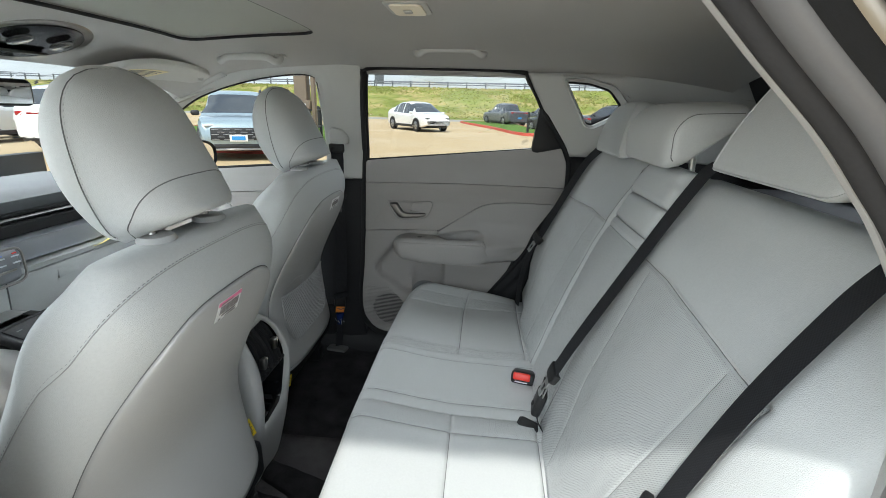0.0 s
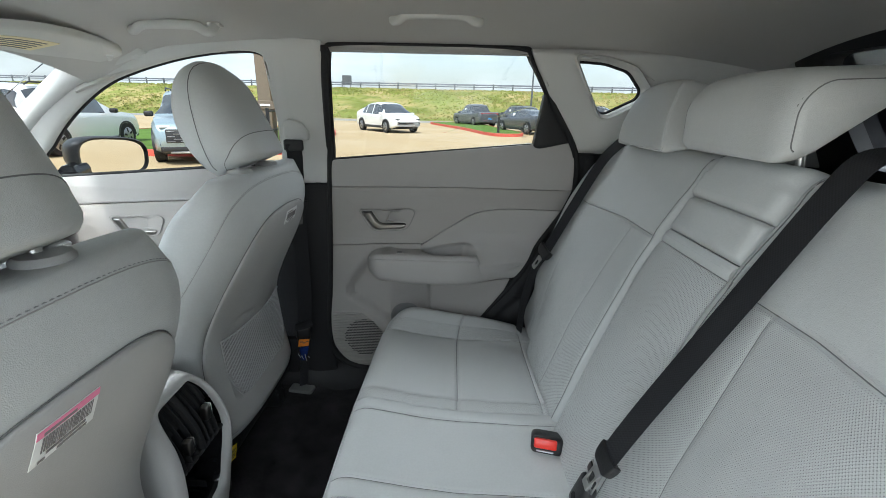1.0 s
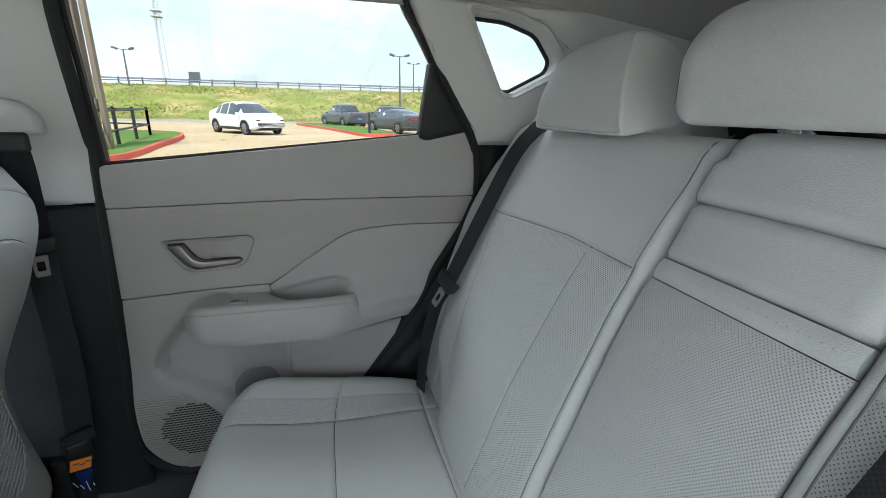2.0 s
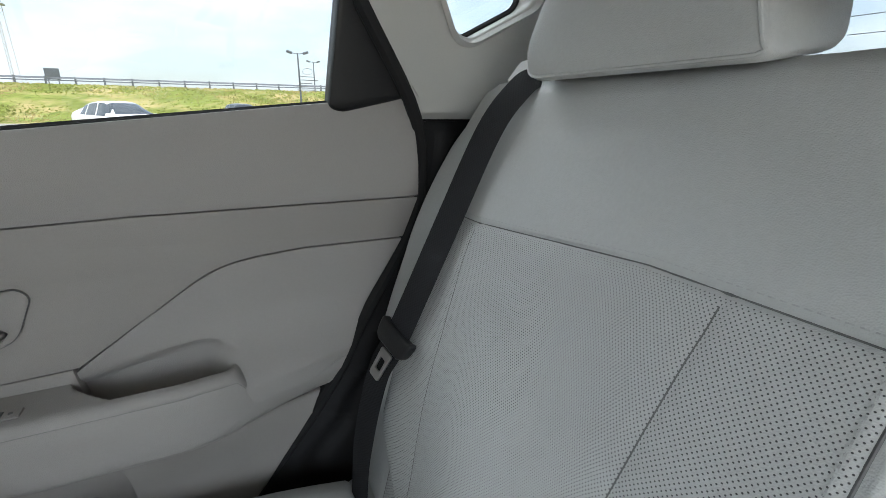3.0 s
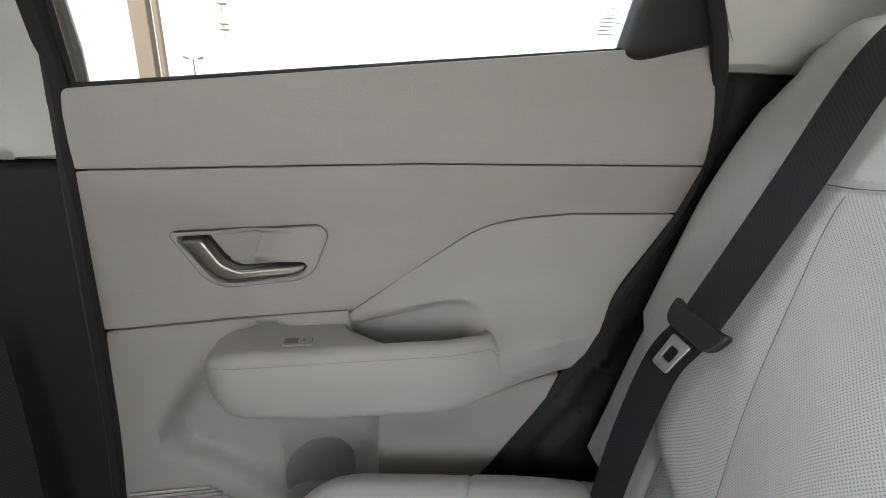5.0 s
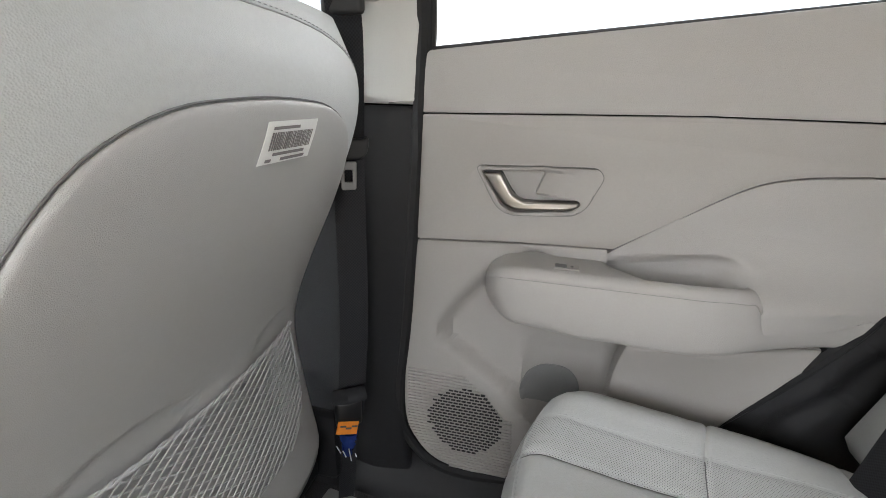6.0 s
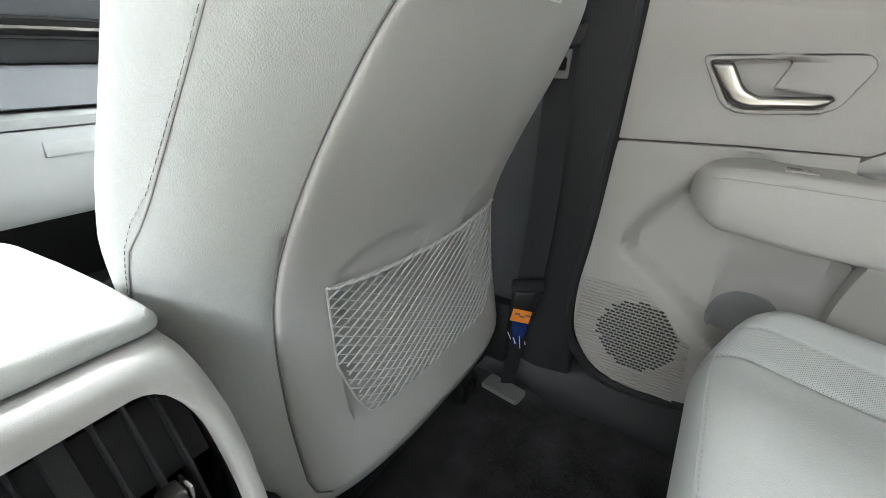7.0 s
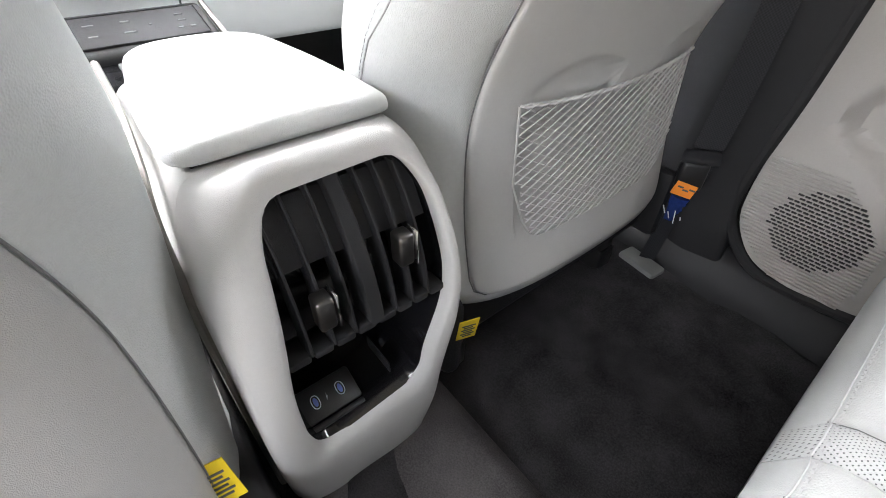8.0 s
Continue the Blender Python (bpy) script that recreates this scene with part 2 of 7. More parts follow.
def smooth_path(pts, n=8, closed=False):
    """A Catmull-Rom line through the points."""
    p = [Vector(q) for q in pts]
    k = len(p)
    out = []
    for i in range(k if closed else k - 1):
        a = p[(i - 1) % k] if closed or i else p[0] * 2 - p[1]
        b, c = p[i], p[(i + 1) % k]
        d = p[(i + 2) % k] if closed or i + 2 < k else p[-1] * 2 - p[-2]
        for j in range(n):
            t = j / n
            out.append(0.5 * (2 * b + (c - a) * t + (2 * a - 5 * b + 4 * c - d) * t * t + (3 * b - a - 3 * c + d) * t ** 3))
    if not closed:
        out.append(p[-1].copy())
    return out


def rounded(poly, r, n=5):
    """A 2D polygon with its corners rounded; r one radius or one for each corner."""
    out = []
    k = len(poly)
    for i in range(k):
        a, b, c = Vector(poly[i - 1]), Vector(poly[i]), Vector(poly[(i + 1) % k])
        ri = r[i] if isinstance(r, (list, tuple)) else r
        u, w = (a - b), (c - b)
        ri = min(ri, 0.48 * u.length, 0.48 * w.length)
        if ri <= 1e-6:
            out.append(b)
            continue
        s, e = b + u.normalized() * ri, b + w.normalized() * ri
        for j in range(n + 1):
            t = j / n
            out.append((1 - t) ** 2 * s + 2 * t * (1 - t) * b + t * t * e)
    return out


def slab(poly, to3d, thick, bevel=0.0, seg=2, holes=(), cut=None):
    """A plate from a 2D outline. to3d(a, b, d) gives the place of outline point (a, b) at depth d; the seen face lies at d = 0.
    cut: a spacing at which the plate is divided, so that it can follow a curved to3d."""
    from mathutils.geometry import tessellate_polygon
    loops = [[Vector((p[0], p[1], 0)) for p in lo] for lo in [poly, *holes]]
    bm = bmesh.new()
    flat = [p for lo in loops for p in lo]
    vs = [bm.verts.new(p) for p in flat]
    for tri in tessellate_polygon(loops):
        try:
            bm.faces.new([vs[i] for i in tri])
        except ValueError:
            pass
    if cut:
        for axis in (0, 1):
            lo, hi = min(p[axis] for p in flat), max(p[axis] for p in flat)
            k = lo + cut
            while k < hi - cut * 0.3:
                co, no = [0, 0, 0], [0, 0, 0]
                co[axis], no[axis] = k, 1
                bmesh.ops.bisect_plane(bm, geom=list(bm.verts) + list(bm.edges) + list(bm.faces), plane_co=co, plane_no=no, dist=1e-5)
                k += cut
    bmesh.ops.recalc_face_normals(bm, faces=bm.faces)
    if bm.faces and sum(f.normal.z for f in bm.faces) < 0:
        bmesh.ops.reverse_faces(bm, faces=bm.faces)
    front = list(bm.faces)
    res = bmesh.ops.extrude_face_region(bm, geom=front)
    moved = [g for g in res["geom"] if isinstance(g, bmesh.types.BMVert)]
    newfaces = {g for g in res["geom"] if isinstance(g, bmesh.types.BMFace)}
    bmesh.ops.translate(bm, vec=(0, 0, thick), verts=moved)
    if bevel:
        rim = [e for e in bm.edges if len(e.link_faces) == 2 and sum(f in newfaces for f in e.link_faces) == 1]
        bmesh.ops.bevel(bm, geom=rim, offset=bevel, segments=seg, affect="EDGES", profile=0.5)
    for v in bm.verts:
        v.co = Vector(to3d(v.co.x, v.co.y, v.co.z - thick))
    bmesh.ops.recalc_face_normals(bm, faces=bm.faces)
    return bm


def tube(pts, r, sides=8, closed=False, squash=1.0):
    """A round bar along a line; r a number or a function of the share of the way."""
    pts = [Vector(p) for p in pts]
    n = len(pts)
    bm = bmesh.new()
    rings = []
    up = None
    for i, p in enumerate(pts):
        if closed:
            d = (pts[(i + 1) % n] - pts[i - 1]).normalized()
        else:
            d = (pts[min(i + 1, n - 1)] - pts[max(i - 1, 0)]).normalized()
        if up is None:
            up = d.orthogonal().normalized()
        up = (up - d * up.dot(d)).normalized()
        side = d.cross(up)
        rr = r(i / max(1, n - 1)) if callable(r) else r
        rings.append([bm.verts.new(p + (up * math.cos(a) + side * math.sin(a) * squash) * rr)
                      for a in (2 * math.pi * k / sides for k in range(sides))])
    for i in range(n if closed else n - 1):
        a, b = rings[i], rings[(i + 1) % n]
        for k in range(sides):
            bm.faces.new((a[k], a[(k + 1) % sides], b[(k + 1) % sides], b[k]))
    if not closed:
        bm.faces.new(list(reversed(rings[0])))
        bm.faces.new(rings[-1])
    bmesh.ops.recalc_face_normals(bm, faces=bm.faces)
    return bm


def loft(rings, caps=True, closed=True):
    """A skin over rings of points that have the same count."""
    bm = bmesh.new()
    vs = [[bm.verts.new(p) for p in ring] for ring in rings]
    k = len(vs[0])
    for a, b in zip(vs, vs[1:]):
        for i in range(k if closed else k - 1):
            bm.faces.new((a[i], a[(i + 1) % k], b[(i + 1) % k], b[i]))
    if caps:
        bm.faces.new(list(reversed(vs[0])))
        bm.faces.new(vs[-1])
    bmesh.ops.recalc_face_normals(bm, faces=bm.faces)
    return bm


def ribbon(pts, normals, width, thick=0.0016, waves=0.0):
    """Webbing along a line of points with the given face normals."""
    pts = [Vector(p) for p in pts]
    n = len(pts)
    bm = bmesh.new()
    uvl = bm.loops.layers.uv.new("UVMap")
    rows, run = [], 0.0
    for i, p in enumerate(pts):
        d = (pts[min(i + 1, n - 1)] - pts[max(i - 1, 0)]).normalized()
        no = Vector(normals[i]).normalized()
        no = (no - d * no.dot(d)).normalized()
        s = d.cross(no).normalized()
        if i:
            run += (p - pts[i - 1]).length
        row = []
        for k in range(5):
            a = k / 4 - 0.5
            row.append((p + s * a * width + no * (thick * 0.5 - thick * (2 * a) ** 4 * 0.4), a * width, run))
        for k in range(4, -1, -1):
            a = k / 4 - 0.5
            row.append((p + s * a * width - no * (thick * 0.5 - thick * (2 * a) ** 4 * 0.4), a * width, run))
        rows.append([(bm.verts.new(q[0]), q[1], q[2]) for q in row])
    for a, b in zip(rows, rows[1:]):
        for i in range(10):
            j = (i + 1) % 10
            quad = (a[i], a[j], b[j], b[i])
            f = bm.faces.new([q[0] for q in quad])
            for lo, q in zip(f.loops, quad):
                lo[uvl].uv = (q[1] + 0.5, q[2])
    bm.faces.new([q[0] for q in reversed(rows[0])])
    bm.faces.new([q[0] for q in rows[-1]])
    bmesh.ops.recalc_face_normals(bm, faces=bm.faces)
    return bm


def pad(us, vs, place, depth, which=None, uvscale=None):
    """An upholstered panel. place(u, v) gives the seen surface; depth(u, v) the way to the hidden back. us, vs: grid lines. which(u, v): material."""
    bm = bmesh.new()
    uvl = bm.loops.layers.uv.new("UVMap")
    grid = [[bm.verts.new(place(u, v)) for v in vs] for u in us]
    nu, nv = len(us), len(vs)
    for i in range(nu - 1):
        for j in range(nv - 1):
            f = bm.faces.new((grid[i][j], grid[i + 1][j], grid[i + 1][j + 1], grid[i][j + 1]))
            if which:
                f.material_index = which((us[i] + us[i + 1]) / 2, (vs[j] + vs[j + 1]) / 2)
            for lo, (a, b) in zip(f.loops, ((i, j), (i + 1, j), (i + 1, j + 1), (i, j + 1))):
                lo[uvl].uv = uvscale(us[a], vs[b]) if uvscale else (us[a], vs[b])
    edge = [(i, 0) for i in range(nu)] + [(nu - 1, j) for j in range(1, nv)] + [(i, nv - 1) for i in range(nu - 2, -1, -1)] + [(0, j) for j in range(nv - 2, 0, -1)]
    low = [bm.verts.new(grid[i][j].co + depth(us[i], vs[j])) for i, j in edge]
    top = [grid[i][j] for i, j in edge]
    k = len(edge)
    for i in range(k):
        bm.faces.new((top[i], low[i], low[(i + 1) % k], top[(i + 1) % k]))
    bm.faces.new(low)
    bmesh.ops.recalc_face_normals(bm, faces=bm.faces)
    return bm


def lines(lo, hi, step, seams=(), w=0.0035):
    """Grid lines from lo to hi, closer at seams."""
    got = {round(lo + (hi - lo) * i / max(1, round((hi - lo) / step)), 5) for i in range(max(1, round((hi - lo) / step)) + 1)}
    for s in seams:
        got = {g for g in got if abs(g - s) > 2.2 * w or g in (lo, hi)}
        got |= {round(s + d, 5) for d in (-2 * w, -w, 0.0, w, 2 * w)}
    return sorted(g for g in got if lo - 1e-6 <= g <= hi + 1e-6)


def groove(x, seams, w=0.0035, deep=0.004):
    return -sum(deep * max(0.0, 1 - abs(x - s) / (1.6 * w)) for s in seams)


def hump(x, c, w):
    return math.exp(-((x - c) / w) ** 2)


def ease(xs, ys, x):
    """A smooth reading of a short table."""
    if x <= xs[0]:
        return ys[0]
    for a, b, p, q in zip(xs, xs[1:], ys, ys[1:]):
        if x <= b:
            t = (x - a) / (b - a)
            return p + (q - p) * t * t * (3 - 2 * t)
    return ys[-1]


def roll_off(d, r):
    """How far a surface has sunk at the distance d from a rounded edge of radius r."""
    return 0.0 if d >= r else r - math.sqrt(max(0.0, r * r - (r - d) ** 2))


def stitches(name, pts, normals, parent, length=0.0055, gap=0.0030, r=0.00065, material=None):
    """A row of thread along a line on a surface."""
    pts = [Vector(p) for p in pts]
    seg = [0.0]
    for a, b in zip(pts, pts[1:]):
        seg.append(seg[-1] + (b - a).length)

    def at(s):
        for i in range(len(pts) - 1):
            if seg[i + 1] >= s:
                f = (s - seg[i]) / max(1e-9, seg[i + 1] - seg[i])
                return pts[i].lerp(pts[i + 1], f), Vector(normals[i]).lerp(Vector(normals[i + 1]), f).normalized()
        return pts[-1], Vector(normals[-1])
    verts, faces, s = [], [], 0.002
    while s + length < seg[-1]:
        (a, na), (b, nb) = at(s), at(s + length)
        d = (b - a).normalized()
        side = d.cross(na).normalized() * r
        k = len(verts)
        m = (a + b) / 2 + na * r * 1.3
        verts += [a + side, a - side, b - side, b + side, m + side, m - side]
        faces += [(k, k + 1, k + 5, k + 4), (k + 4, k + 5, k + 2, k + 3), (k, k + 4, k + 3), (k + 1, k + 2, k + 5)]
        s += length + gap
    me = bpy.data.meshes.new(name)
    me.from_pydata([tuple(v) for v in verts], [], faces)
    me.materials.append(material or THREAD)
    ob = new(name, me)
    ob.parent = parent
    return tagged(ob, kind="stuff")
# ---------------------------------------------------------------- the car's cabin: floor, roof, pillars
def side_y(z, s=1):
    """The inner face of the cabin's side at the height z; s = 1 far side, -1 near side."""
    return MID + s * ((1.862 if z < 1.05 else 1.862 - 0.36 * (z - 1.05)) - MID)


def roof_z(x, y):
    v = min(1.0, abs(y - MID) / 0.66)
    crown = 1.437 - 0.055 * max(0.0, (-0.25 - x) / 0.75) ** 1.6 - 0.075 * max(0.0, (x - 0.35) / 0.8) ** 1.7
    return crown - 0.26 * max(0.0, -0.74 - x) - 0.082 * v ** 3.2


def floor_z(x, y):
    d = abs(y - MID)
    z = 0.120
    k = min(1.0, max(0.0, (0.165 - d) / 0.04))
    z += 0.085 * k * k * (3 - 2 * k)
    k = min(1.0, max(0.0, (d - 0.585) / 0.05))
    z += 0.062 * k * k * (3 - 2 * k)
    k = min(1.0, max(0.0, (d - 0.70) / 0.03))
    z += 0.06 * k
    k = min(1.0, max(0.0, (-0.50 - x) / 0.05))
    z += 0.05 * k * k * (3 - 2 * k) * (1 if 0.17 < d < 0.56 else 0.3)
    k = min(1.0, max(0.0, (x + 0.03) / 0.08))
    return z + 0.12 * k


def build_floor():
    xs = [-1.9 + 0.04 * i for i in range(82)]
    ys = [0.34 + 0.0194 * i for i in range(81)]
    bm = pad(xs, ys, lambda x, y: V(x, y, floor_z(x, y) + 0.0016 * noise.noise(V(x * 30, y * 30, 0))), lambda u, v: V(0, 0, -0.06),
             lambda x, y: 1 if abs(y - MID) < 0.15 else 0)
    tagged(part("floor", bm, [CARPET, TUNNELCARPET_LIT], smooth=180), "dark charcoal loop carpet over the car's floor pan", "car floor", kind="structure")
    for s in (1, -1):
        sec = []
        for i in range(46):
            x = -1.55 + 0.045 * i
            sec.append([V(x, MID + s * a, b) for a, b in ((0.680, 0.165), (0.686, 0.20), (0.70, 0.225), (0.722, 0.245), (0.742, 0.268), (0.80, 0.27), (0.80, 0.05), (0.680, 0.05))])
        tagged(part("sill_trim", loft(sec), CHARCOAL, smooth=60), "charcoal moulded plastic sill trim along the door opening", "sill trim", kind="structure")
        sec = []
        for i in range(10):
            x = -1.6 + 0.35 * i
            sec.append([V(x, MID + s * a, b) for a, b in ((0.80, 0.30), (0.86, 0.26), (0.88, 0.05), (0.84, -0.04), (0.76, -0.02), (0.78, 0.20))])
        tagged(part("rocker_panel", loft(sec), BODYPAINT, smooth=60), "dark grey painted rocker panel below the doors", "car body", kind="structure")


BODYPAINT = mat("dark_body_paint", (0.02, 0.022, 0.026), 0.25, metal=0.3, var=0.08, coat=0.8)


def build_roof():
    x0, x1, half = -0.98, 1.00, 0.65
    hole = rounded([(-0.715, MID - 0.33), (-0.31, MID - 0.33), (-0.31, MID + 0.33), (-0.715, MID + 0.33)], 0.06)
    outline = resample([(p[0], p[1], 0) for p in [(x0, MID - half), (x1, MID - half), (x1, MID + half), (x0, MID + half)]], 0.06, True)
    lin = slab([(p[0], p[1]) for p in outline], lambda a, b, d: V(a, b, roof_z(a, b) - d), 0.012, holes=[hole], cut=0.055)
    tagged(part("ceiling", lin, HEADLINER, smooth=50), "light grey woven headliner with a sunroof opening", "headliner", kind="structure")
    shade_hole = rounded([(-0.735, MID - 0.35), (-0.29, MID - 0.35), (-0.29, MID + 0.35), (-0.735, MID + 0.35)], 0.07)
    sh = slab(shade_hole, lambda a, b, d: V(a, b, roof_z(a, b) + 0.013 - d), 0.008, cut=0.08)
    tagged(part("sunroof_shade", sh, SHADE, smooth=50), "closed grey-green cloth sunroof shade in the headliner", "sunroof shade")
    ring = [V(p[0], p[1], roof_z(p[0], p[1]) + 0.004) for p in resample([(p[0], p[1], 0) for p in hole], 0.03, True)]
    tagged(part("sunroof_seal", tube(ring, 0.0045, 6, True), RUBBER), "thin black rubber seal round the sunroof shade", "seal", kind="structure")
    for s in (1, -1):
        # rail between headliner and window tops
        sec = []
        for i in range(34):
            x = -1.02 + 2.12 * i / 33
            zr = roof_z(x, MID + 0.65)
            zt = min(1.352 + 0.002, zr - 0.004)
            sec.append([V(x, MID + s * 0.652, zr + 0.006), V(x, MID + s * 0.642, zr - 0.010), V(x, MID + s * 0.642, zt - 0.005), V(x, MID + s * 0.650, zt - 0.010), V(x, MID + s * 0.70, zt + 0.012), V(x, MID + s * 0.72, zr + 0.04)])
        tagged(part("roof_rail_trim", loft(sec), HEADLINER, smooth=60), "light grey cloth-covered rail above the door windows", "roof trim", kind="structure")
    skin = []
    for i in range(24):
        x = -1.15 + 2.55 * i / 23
        ring = []
        for k in range(15):
            y = MID - 0.735 + 1.47 * k / 14
            v = abs(y - MID) / 0.735
            ring.append(V(x, y, 1.49 - 0.09 * v ** 4 - 0.07 * max(0, (-0.3 - x) / 0.8) ** 1.6 - 0.08 * max(0, (x - 0.35) / 0.9) ** 1.7))
        ring += [V(p.x, p.y, p.z - 0.02) for p in reversed(ring)]
        skin.append(ring)
    tagged(part("roof_skin", loft(skin), BODYPAINT, smooth=60), "dark grey painted steel roof over the cabin", "car roof", kind="structure")


def build_pillars():
    for s, near in ((1, False), (-1, True)):
        def to(a, b, d, out=0.0):
            return V(a, side_y(b, s) + s * (-d - out), b)
        # B-pillar: light upper, dark lower
        up = rounded([(-0.442, 0.953), (-0.298, 0.953), (-0.272, 1.345), (-0.268, 1.375), (-0.47, 1.375), (-0.445, 1.345)], [0.004, 0.004, 0.05, 0.01, 0.01, 0.05])
        tagged(part("pillar_trim_middle", slab(up, lambda a, b, d: to(a, b, d, 0.018 + 0.006 * math.cos((a + 0.37) * 18)), 0.035, 0.010, 3, cut=0.06), PILLAR),
               "light grey plastic trim on the upper middle pillar", "pillar trim", kind="structure")
        # its forward slope is no pillar: a dark sheet for shade beside the seat
        low = rounded([(-0.30, 0.22), (-0.335, 0.42), (-0.312, 0.60), (-0.298, 0.950), (-0.475, 0.950), (-0.60, 0.80), (-0.76, 0.56), (-0.80, 0.22)], 0.01)
        tagged(part("pillar_trim_and_shade", slab(low, lambda a, b, d: to(a, b, d, 0.012 + 0.012 * math.cos((a + 0.38) * 16) + 0.03 * max(0, (0.5 - b)) ), 0.04, 0.008, 3, cut=0.06), CHARCOAL),
               "charcoal plastic trim on the lower middle pillar, carried forward as shade over the front door", "pillar trim", kind="structure")
        # C-pillar with the quarter window
        qw = rounded([(0.450, 1.338), (0.535, 1.334), (0.612, 1.313), (0.662, 1.262), (0.658, 1.236), (0.568, 1.188), (0.543, 1.193)], 0.018)
        rear = rounded([(0.315, 1.36), (0.385, 1.232), (0.495, 1.072), (0.80, 1.072), (1.32, 1.04), (1.12, 1.36)], [0.004, 0.03, 0.004, 0.01, 0.02, 0.004])
        if near:
            rear = [(p[0] + (0.032 if p[0] < 0.52 else 0.0), p[1]) for p in rear]
        tagged(part("pillar_trim_rear", slab(rear, lambda a, b, d: to(a, b, d, 0.018), 0.05, 0.010, 3, holes=[qw], cut=0.06), PILLAR),
               "light grey plastic rear pillar trim round the quarter window", "pillar trim", kind="structure")
        # splayed reveal of the quarter window
        qs = [V(p[0], p[1], 0) for p in qw]
        c = sum(qs, V(0, 0, 0)) / len(qs)
        r1 = [to(*(c + (q - c) * 1.20).to_2d(), 0, 0.0215) for q in qs]
        r2 = [to(*(c + (q - c) * 1.13).to_2d(), 0, 0.028) for q in qs]
        r3 = [to(*(c + (q - c) * 1.02).to_2d(), 0, 0.010) for q in qs]
        r4 = [to(*(c + (q - c) * 0.985).to_2d(), 0, -0.03) for q in qs]
        tagged(part("quarter_window_reveal", loft([r1, r2, r3, r4], caps=False), PILLAR, smooth=60), "light grey moulded reveal round the quarter window", "window trim", kind="structure")
        ob = part("window_quarter", slab([(c + (q - c) * 1.06).to_2d() for q in qs], lambda a, b, d: to(a, b, d, -0.034), 0.004), GLASS)
        ob.visible_shadow = False
        tagged(ob, "small fixed quarter window of clear glass", "window", kind="structure")
        edge = [to(*(c + (q - c) * 0.975).to_2d(), 0, -0.028) for q in qs]
        tagged(part("quarter_window_seal", tube(edge, 0.006, 6, True), RUBBER), "black rubber edge round the quarter window", "seal", kind="structure")
        # dark trim between seat and door, down to the wheel house
        dark = rounded([(0.495, 1.069), (0.80, 1.069), (0.80, 0.30), (0.12, 0.30), (0.222, 0.475), (0.305, 0.594), (0.357, 0.666), (0.40, 0.757), (0.476, 0.879), (0.507, 0.949), (0.503, 1.04)], 0.012)
        def swell(a, b):
            # two soft folds run down beside the door's edge
            edge = ease((0.30, 0.475, 0.594, 0.666, 0.757, 0.879, 1.0), (0.12, 0.222, 0.305, 0.357, 0.40, 0.476, 0.507), b)
            k = a - edge
            return 0.010 * hump(k, 0.045, 0.014) + 0.014 * min(1.0, max(0.0, (k - 0.075) / 0.02)) * min(1.0, max(0.0, (0.90 - b) / 0.1))
        tagged(part("quarter_trim", slab(dark, lambda a, b, d: to(a, b, d, 0.010 + swell(a, b)), 0.04, 0.006, 2, cut=0.013), CHARCOAL, smooth=60),
               "charcoal plastic trim between rear seat and door", "side trim", kind="structure")
        # door seal
        loop = [(-0.30, 0.95), (-0.283, 1.20), (-0.266, 1.326), (-0.238, 1.3590), (0.0, 1.3640), (0.280, 1.3590), (0.327, 1.322), (0.40, 1.215), (0.495, 1.075), (0.506, 0.97), (0.485, 0.885), (0.40, 0.745), (0.35, 0.65), (0.26, 0.53),
                (0.14, 0.40), (0.0, 0.292), (-0.15, 0.256), (-0.255, 0.262), (-0.325, 0.335), (-0.335, 0.42), (-0.318, 0.60)]
        if not near:
            ring = [to(p.x, p.y, 0, 0.012) for p in smooth_path([V(a, b, 0) for a, b in loop], 5, True)]
            tagged(part("door_seal", tube(ring, lambda t: 0.0040 if 0.13 < t < 0.33 else 0.0110, 8, True), RUBBER), "black rubber seal round the rear door opening", "seal", kind="structure")
            ring2 = [to(p.x, p.y, 0, -0.028) for p in smooth_path([V(0.05 + (a - 0.05) * 1.03, 0.8 + (b - 0.8) * 1.03, 0) for a, b in loop], 5, True)]
            tagged(part("door_flange", tube(ring2, 0.020, 8, True), BLACK), "dark painted flange of the rear door opening", "car body", kind="structure")
        else:
            # the open door's frame: bands one outside the other, each following the opening
            way = [(-0.30, 0.95), (-0.283, 1.20), (-0.268, 1.335), (-0.235, 1.362), (0.0, 1.368), (0.20, 1.360), (0.256, 1.336), (0.291, 1.307), (0.331, 1.269), (0.376, 1.228), (0.406, 1.195), (0.436, 1.159), (0.472, 1.10), (0.494, 1.04), (0.500, 0.95)] + loop[10:]
            path = smooth_path([V(p, q, 0) for p, q in way], 5, True)
            nn = len(path)
            inward = []
            for i in range(nn):
                d = (path[(i + 1) % nn] - path[i - 1]).normalized()
                inward.append(V(d.y, -d.x, 0))

            def band(nm, prof, m, label, category):
                rings = []
                for p, w in zip(path, inward):
                    k = min(1.0, max(0.0, (p.x - 0.10) / 0.2))
                    rings.append([V(p.x + w.x * o, y, p.y + w.y * o) for y, o in ((y, off if off > -0.03 else -0.03 + (off + 0.03) * k) for y, off in prof)])
                rings.append([v.copy() for v in rings[0]])
                tagged(part(nm, loft(rings, caps=False), m, smooth=50), label, category, kind="structure")
            band("trim_edge", [(0.422, -0.03), (0.419, -0.012), (0.415, -0.010), (0.410, -0.011), (0.408, -0.03)], SHELL, "pale edge of the pillar trim round the door opening", "pillar trim")
